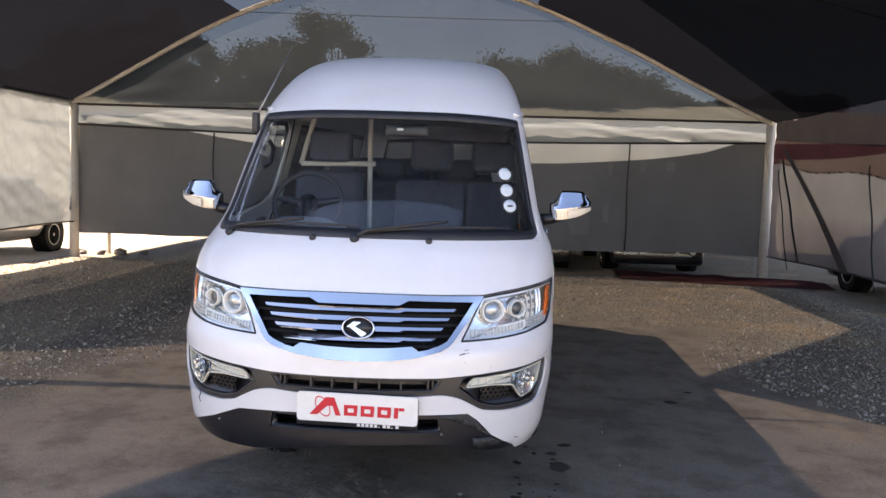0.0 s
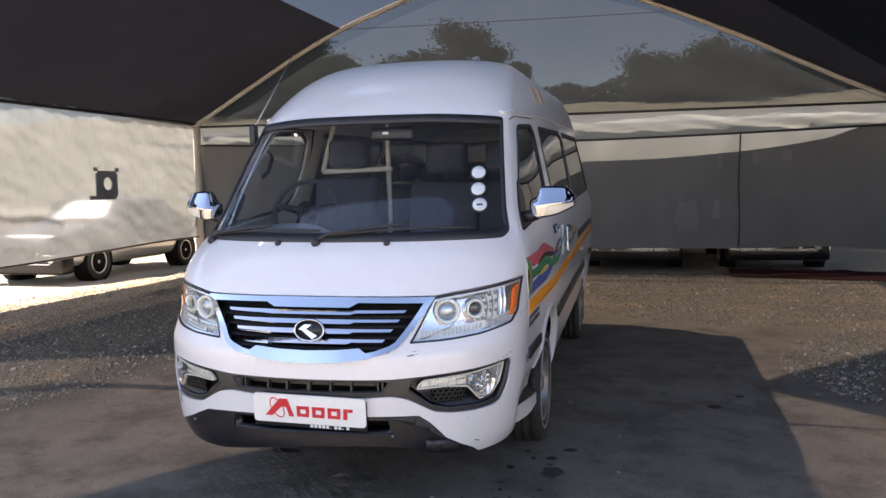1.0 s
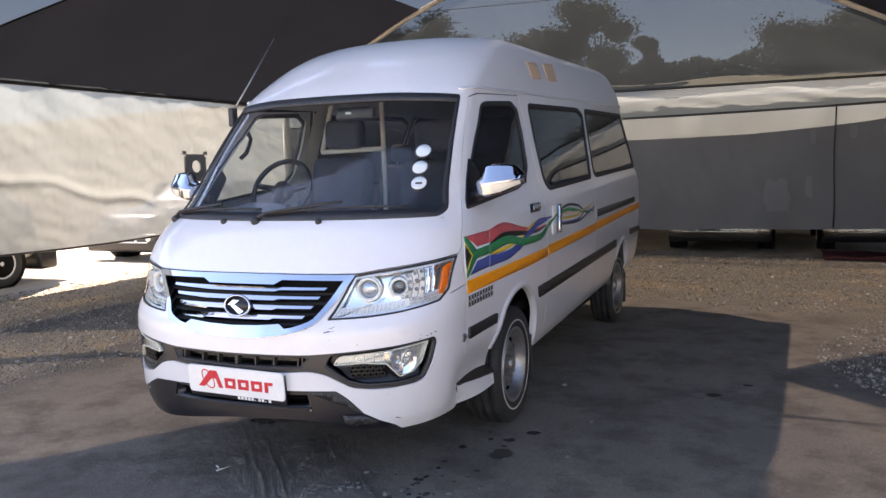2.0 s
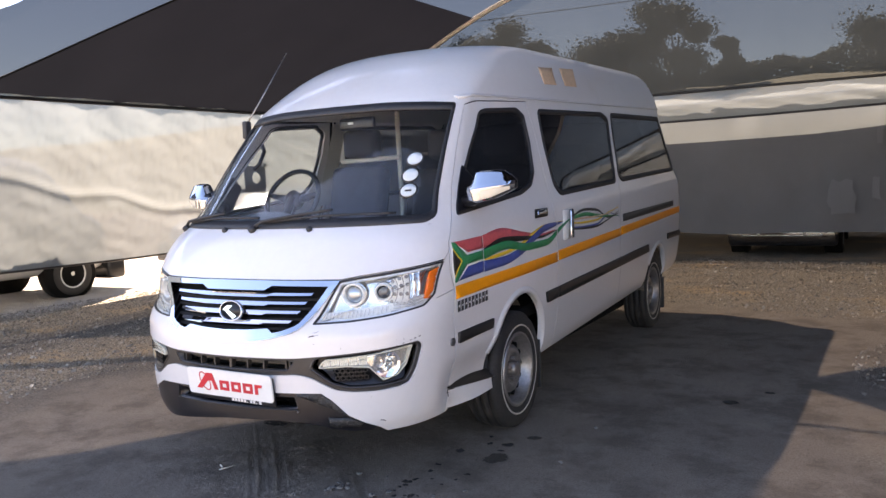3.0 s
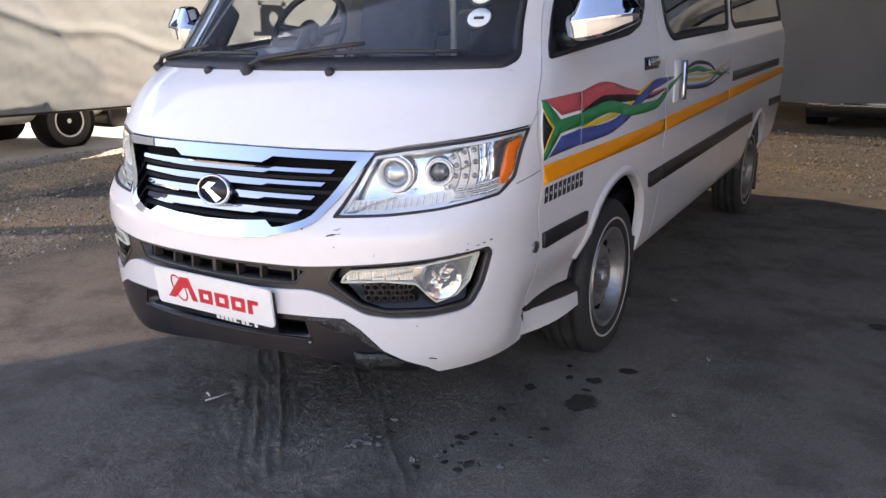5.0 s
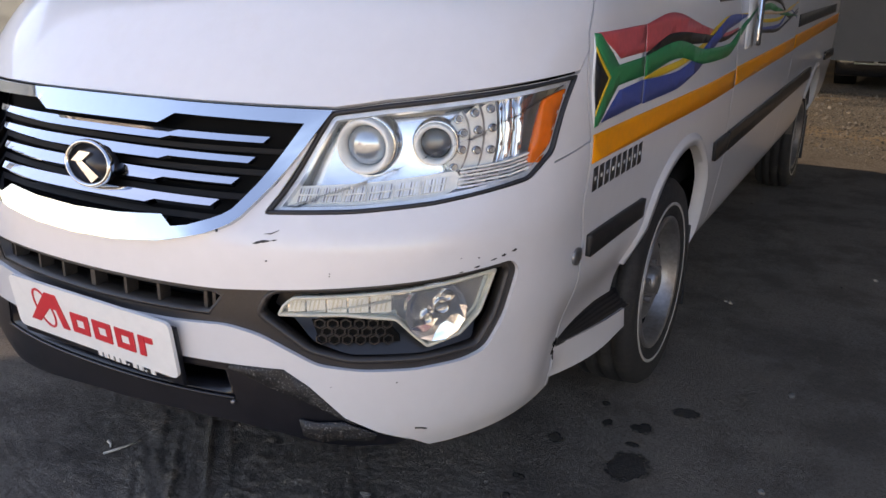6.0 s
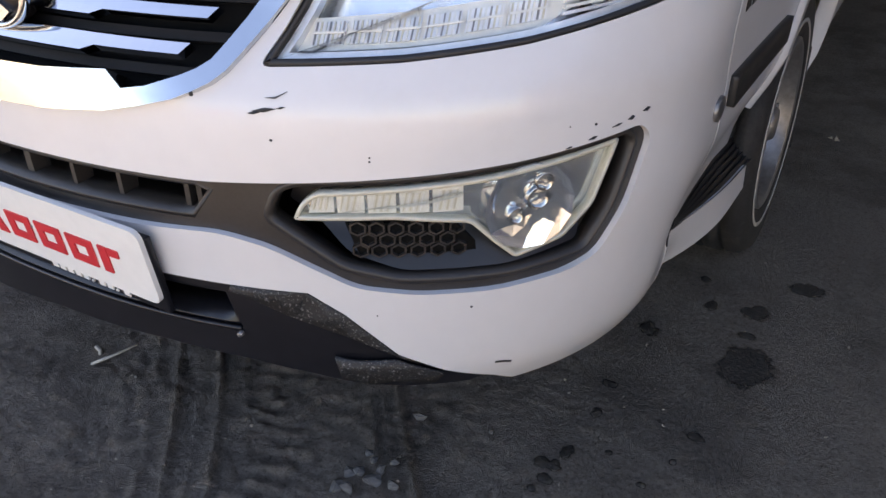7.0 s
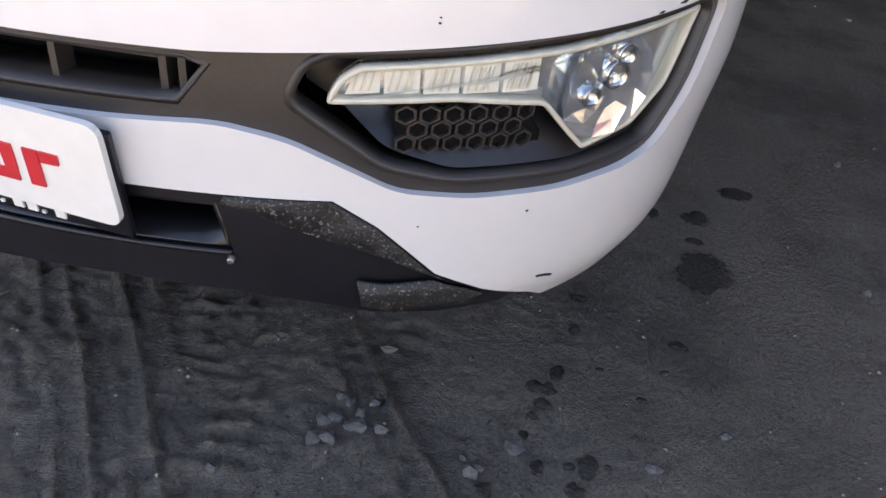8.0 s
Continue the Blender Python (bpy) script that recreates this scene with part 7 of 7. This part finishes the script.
def build_interior(van):
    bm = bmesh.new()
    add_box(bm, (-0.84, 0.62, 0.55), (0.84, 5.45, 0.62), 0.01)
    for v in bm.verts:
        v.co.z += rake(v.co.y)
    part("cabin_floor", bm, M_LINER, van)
    bm = bmesh.new()
    add_sheet(bm, lambda u, v: ((u - 0.5) * 1.39, 1.22 + v * 3.9, 1.93 + rake(1.22 + v * 3.9) - 0.10 * abs(u - 0.5) ** 3 * 8), 16, 20)
    part("headlining", bm, M_HEADLINING, van)
    # dashboard with a binnacle on the driver's side
    bm = bmesh.new()
    def dash(u, v):
        x = (u - 0.5) * 1.60
        yf = 0.42 + 0.28 * abs(x) ** 2.2
        prof = ((0.0, 1.225), (0.25, 1.235), (0.45, 1.215), (0.55, 1.10), (0.50, 0.75))
        k = v * 4
        i = min(int(k), 3)
        dy = prof[i][0] + (prof[i + 1][0] - prof[i][0]) * (k - i)
        z = prof[i][1] + (prof[i + 1][1] - prof[i][1]) * (k - i)
        hump = 0.075 * math.exp(-((x + 0.42) / 0.22) ** 4) * math.exp(-((dy - 0.40) / 0.14) ** 2)
        return (x, yf + dy, z + hump)
    add_sheet(bm, dash, 40, 24)
    part("dashboard", bm, M_DASH, van)
    # steering wheel, right-hand drive
    bm = bmesh.new()
    n, m, R = 40, 8, 0.19
    t0 = pose(-0.46, 1.12, 1.36, 62 - 90 + 0, 0, 0)
    rings = []
    for i in range(n):
        a = 2 * math.pi * i / n
        rings.append([bm.verts.new(t0 @ Vector(((R + 0.015 * math.cos(2 * math.pi * j / m)) * math.cos(a), 0.015 * math.sin(2 * math.pi * j / m), (R + 0.015 * math.cos(2 * math.pi * j / m)) * math.sin(a)))) for j in range(m)])
    for i in range(n):
        for j in range(m):
            bm.faces.new((rings[i][j], rings[(i + 1) % n][j], rings[(i + 1) % n][(j + 1) % m], rings[i][(j + 1) % m]))
    st = part("steering_wheel", bm, M_RUBBER, van)
    bm = bmesh.new()
    for a in (0.15, math.pi - 0.15, -math.pi / 2):
        add_tube(bm, [t0 @ Vector((0, 0.03, 0)), t0 @ Vector((R * math.cos(a), 0, R * math.sin(a)))], [0.03, 0.014], 8)
    add_tube(bm, [t0 @ Vector((0, -0.01, 0)), t0 @ Vector((0, 0.05, 0))], 0.055, 16)
    add_tube(bm, [t0 @ Vector((0, 0.0, 0)), (-0.43, 0.85, 1.05)], 0.03, 10)
    part("wheel_spoke", bm, M_BLACK, st)
    # seats
    def seat(x, y, w, z=0.62, back=0.72, head=True):
        zz = z + rake(y)
        s = part("seat", (lambda b: (add_box(b, (x - w / 2, y, zz + 0.22), (x + w / 2, y + 0.48, zz + 0.40), 0.05), b)[1])(bmesh.new()), M_SEAT, van)
        bm = bmesh.new()
        add_box(bm, (x - w / 2, y + 0.42, zz + 0.32), (x + w / 2, y + 0.56, zz + 0.32 + back), 0.05, Matrix.Translation((x, y + 0.45, zz + 0.32)) @ Matrix.Rotation(radians(-12), 4, "X") @ Matrix.Translation((-x, -y - 0.45, -zz - 0.32)))
        part("backrest", bm, M_SEAT, s)
        if head:
            bm = bmesh.new()
            add_box(bm, (x - 0.14, y + 0.60, zz + back + 0.36), (x + 0.14, y + 0.72, zz + back + 0.56), 0.045)
            part("headrest", bm, M_SEAT, s)
    seat(-0.49, 1.30, 0.44, 0.51)
    seat(0.18, 1.32, 0.46, 0.49, 0.70)
    seat(0.58, 1.32, 0.34, 0.49, 0.70)
    for y in (2.55, 3.35, 4.15, 4.9):
        seat(-0.42, y, 0.80, 0.52, 0.62, False)
        seat(0.34, y, 0.52, 0.52, 0.62, False)
        for x in (-0.62, -0.22, 0.34):
            bm = bmesh.new()
            add_box(bm, (x - 0.12, y + 0.58, 1.46 + rake(y)), (x + 0.12, y + 0.68, 1.61 + rake(y)), 0.04)
            part("headrest", bm, M_SEAT, van)
    # cream rails behind the front seats
    for pts in (((-0.24, 2.05, 0.70), (-0.24, 2.05, 1.30), (-0.245, 2.04, 1.96)), ((-0.70, 2.0, 1.60), (-0.45, 2.0, 1.605), (-0.20, 1.98, 1.61)), ((-0.70, 2.0, 1.60), (-0.66, 2.0, 1.75), (-0.60, 1.98, 1.93))):
        bm = bmesh.new()
        add_tube(bm, pts, 0.017, 10)
        part("grab_rail", bm, M_CREAM, van, "cream painted grab rail")
    # rear-view mirror and grab handle
    bm = bmesh.new()
    add_box(bm, (-0.03, 1.04, 1.74), (0.21, 1.07, 1.81), 0.015)
    part("rear_view_mirror", bm, M_BLACK, van)
    bm = bmesh.new()
    add_box(bm, (0.04, 1.030, 1.772), (0.075, 1.038, 1.785), 0.003)
    part("mirror_label", bm, M_PLATE, van)
    bm = bmesh.new()
    add_tube(bm, [(-0.70, 1.06, 1.55), (-0.665, 1.075, 1.58), (-0.66, 1.12, 1.66), (-0.69, 1.14, 1.70)], 0.013, 8)
    part("grab_handle", bm, M_BLACK, van)
    # cloth on the dashboard's far edge and the trim of the pillars
    for sg in (1, -1):
        bm = bmesh.new()
        add_sheet(bm, lambda u, v: (sg * (0.862 - 0.135 * v), 1.90 + 0.16 * u + 0.06 * v, 1.25 + 0.58 * v + 0.04), 2, 8)
        part("pillar_trim", bm, M_HEADLINING, van)


build_interior(van)


# ---- stains, stones and litter on the dirt ----
M_OIL = material("oil_soaked_dirt", (0.045, 0.038, 0.032), 0.7, var=0.4, scale=30, bump=0.8, bump_scale=150)


def soak(m):
    """Lets the edge of a stain fray out into the dry dirt."""
    nt = m.node_tree
    tc = nt.nodes.new("ShaderNodeTexCoord")
    sb = nt.nodes.new("ShaderNodeVectorMath"); sb.operation = "SUBTRACT"; sb.inputs[1].default_value = (0.5, 0.5, 0.5)
    fl = nt.nodes.new("ShaderNodeVectorMath"); fl.operation = "MULTIPLY"; fl.inputs[1].default_value = (1, 1, 0)
    ln = nt.nodes.new("ShaderNodeVectorMath"); ln.operation = "LENGTH"
    nt.links.new(tc.outputs["Generated"], sb.inputs[0]); nt.links.new(sb.outputs[0], fl.inputs[0]); nt.links.new(fl.outputs[0], ln.inputs[0])
    nz = nt.nodes.new("ShaderNodeTexNoise"); nz.inputs["Scale"].default_value = 70; nz.inputs["Detail"].default_value = 7; nz.inputs["Roughness"].default_value = 0.7
    nt.links.new(tc.outputs["Object"], nz.inputs["Vector"])
    ad = nt.nodes.new("ShaderNodeMath"); ad.operation = "MULTIPLY_ADD"; ad.inputs[1].default_value = 0.55
    nt.links.new(nz.outputs["Fac"], ad.inputs[0]); nt.links.new(ln.outputs["Value"], ad.inputs[2])
    mr = nt.nodes.new("ShaderNodeMapRange")
    for key, q in zip(("From Min", "From Max", "To Min", "To Max"), (0.60, 0.72, 0.90, 0.0)):
        mr.inputs[key].default_value = q
    nt.links.new(ad.outputs[0], mr.inputs["Value"])
    nt.links.new(mr.outputs[0], nt.nodes["Principled BSDF"].inputs["Alpha"])


soak(M_OIL)


def build_stain(x, y, r, seed, stretch=1.0):
    rng = random.Random(seed)
    n = 22
    r *= 1.12
    bm = bmesh.new()
    a1, a2, a3 = rng.uniform(0, 6), rng.uniform(0, 6), rng.uniform(0, 6)
    rad = [r * (1 + 0.22 * math.sin(2 * math.pi * k / n * 2 + a1) + 0.12 * math.sin(2 * math.pi * k / n * 3 + a2) + 0.08 * math.sin(2 * math.pi * k / n * 5 + a3) + rng.uniform(-0.06, 0.06)) for k in range(n)]
    c = bm.verts.new((x, y, ground_height(x, y) + 0.0035))
    ring1 = []
    ring2 = []
    for k in range(n):
        a = 2 * math.pi * k / n
        for ring, f, lift in ((ring1, 0.6, 0.0035), (ring2, 1.0, 0.0012)):
            px, py = x + rad[k] * f * math.cos(a) * stretch, y + rad[k] * f * math.sin(a)
            ring.append(bm.verts.new((px, py, ground_height(px, py) + lift)))
    for k in range(n):
        j = (k + 1) % n
        bm.faces.new((c, ring1[k], ring1[j]))
        bm.faces.new((ring1[k], ring2[k], ring2[j], ring1[j]))
    single("oil_stain", bm, M_OIL, "dark oil stain soaked into the dirt", "stain", "oil stains")


STAINS = ((0.976, 0.855, 0.072, 0.95), (1.042, 1.222, 0.038, 0.95), (0.953, 1.065, 0.036, 0.9), (0.954, 0.964, 0.018, 1.0), (0.855, 1.040, 0.022, 0.9), (0.753, 0.888, 0.028, 0.9), (0.744, 0.664, 0.015, 1.0),
          (0.751, 0.567, 0.015, 0.9), (0.743, 0.436, 0.020, 0.8), (0.713, 0.388, 0.017, 1.0), (0.735, 0.355, 0.014, 1.0), (0.737, 0.391, 0.015, 1.0), (0.723, 0.321, 0.009, 1.0), (0.720, 0.281, 0.010, 0.9),
          (0.752, 0.223, 0.014, 0.9), (0.797, 0.241, 0.009, 1.0), (0.826, 0.253, 0.022, 0.9), (0.855, 0.262, 0.006, 1.0), (0.813, 0.197, 0.017, 0.9), (0.812, 0.474, 0.008, 1.0), (0.890, 0.427, 0.008, 1.0),
          (0.922, 0.511, 0.008, 1.0), (0.941, 0.594, 0.017, 0.9), (0.686, 0.156, 0.016, 0.9), (0.814, 1.152, 0.014, 1.0), (1.9, 2.3, 0.04, 1.6), (2.1, 2.6, 0.03, 1.0), (-0.53, 0.93, 0.05, 1.5))
for k, (sx, sy, sr, se) in enumerate(STAINS):
    build_stain(sx, sy, sr, 70 + k, se)


def stone_mesh(seed, size):
    rng = random.Random(seed)
    bm = bmesh.new()
    bmesh.ops.create_icosphere(bm, subdivisions=1, radius=size)
    o = rng.uniform(0, 50)
    sc = (rng.uniform(0.8, 1.2), rng.uniform(0.7, 1.1), rng.uniform(0.5, 0.8))
    for v in bm.verts:
        k = 1 + 0.6 * noise.noise(v.co / size * 1.1 + Vector((o, 0, 0)))
        v.co = Vector((v.co.x * sc[0], v.co.y * sc[1], v.co.z * sc[2])) * k
    return bm


PEBBLES = ((0.415, 0.157, 0.014), (0.438, 0.160, 0.013), (0.416, 0.198, 0.012), (0.429, 0.207, 0.010), (0.444, 0.235, 0.008), (0.470, 0.198, 0.013), (0.467, 0.224, 0.010), (0.458, 0.196, 0.008), (0.506, 0.204, 0.011), (0.480, 0.253, 0.008),
           (0.423, 0.249, 0.008), (0.456, 0.377, 0.011), (0.712, 0.245, 0.013), (0.658, 0.176, 0.013), (0.668, 0.190, 0.008), (0.922, 0.284, 0.011), (1.028, 0.397, 0.009), (0.304, 0.049, 0.008), (0.595, 0.415, 0.006), (1.306, 0.914, 0.010), (0.64, 0.20, 0.007), (1.3, 1.5, 0.012))
for k, (sx, sy, sr) in enumerate(PEBBLES):
    ob = single("stone", stone_mesh(200 + k, sr * 1.2), M_STONE, "small grey stone lying on the dirt", "stone", "stones on the dirt", smooth=False)
    ob.location = (sx, sy, ground_height(sx, sy) + sr * 0.45)
for k, (sx, sy, sr) in enumerate(((-8.1, 11.9, 0.13), (-6.5, 11.2, 0.10), (-6.2, 11.3, 0.13), (-5.8, 11.4, 0.09), (-6.85, 11.2, 0.08))):
    ob = single("rock", stone_mesh(300 + k, sr), M_STONE, "fist-sized brown rock by the tent pole", "rock", "rocks by the pole")
    ob.location = (sx, sy, sr * 0.4)


def build_stick(a, b, r):
    bm = bmesh.new()
    p, q = Vector((*a, ground_height(*a) + r)), Vector((*b, ground_height(*b) + r))
    add_tube(bm, [p, (p + q) / 2 + Vector((0.004, 0.003, 0)), q], [r, r * 0.9, r * 0.6], 6)
    single("stick", bm, M_POLE, "thin pale dry stick on the dirt", "stick", "litter")


build_stick((-0.272, 0.176), (-0.236, 0.275), 0.0035)
build_stick((-0.305, 0.218), (-0.283, 0.208), 0.005)
build_stick((2.045, 0.551), (2.26, 0.41), 0.003)


def build_gravel():
    rng = np.random.default_rng(3)
    n = 80000
    x = rng.uniform(-7.0, 5.6, n)
    y = rng.uniform(-2.0, 10.6, n)
    keep = (x > 2.95 + 0.4 * np.sin(y * 1.3)) | (x < -2.4 - 0.4 * np.sin(y * 1.3)) | (y > 5.8 + 0.3 * np.sin(x * 2)) | ((rng.random(n) < 0.004) & (y > 2.2))
    x, y = x[keep], y[keep]
    size = rng.uniform(0.005, 0.016, len(x)) * (1 + 0.8 * (rng.random(len(x)) < 0.06))
    k = 7000
    x = np.concatenate([x, rng.uniform(-1.6, 2.2, k)])
    y = np.concatenate([y, rng.uniform(-0.8, 2.0, k)])
    size = np.concatenate([size, 0.0012 + 0.0034 * rng.random(k) ** 3])
    base = np.array([(1, 0, 0), (-0.5, 0.87, 0), (-0.5, -0.87, 0), (0.45, 0.5, 0.75), (-0.6, -0.1, 0.7)], float)
    tri = [(0, 1, 3), (1, 4, 3), (1, 2, 4), (2, 0, 4), (0, 3, 4)]
    verts, faces = [], []
    for i in range(len(x)):
        a = rng.uniform(0, 6.28)
        c, s = math.cos(a), math.sin(a)
        b = base * size[i] * rng.uniform(0.7, 1.3, (5, 3))
        z0 = ground_height(float(x[i]), float(y[i])) - 0.001
        o = len(verts)
        for p in b:
            verts.append((x[i] + p[0] * c - p[1] * s, y[i] + p[0] * s + p[1] * c, z0 + p[2]))
        faces += [(o + t[0], o + t[1], o + t[2]) for t in tri]
    me = bpy.data.meshes.new("gravel")
    me.from_pydata(verts, [], faces)
    me.materials.append(M_GRAVEL)
    tagged(new("gravel", me), "loose grey crushed stone strewn over the dirt", "gravel", kind="stuff")


build_gravel()
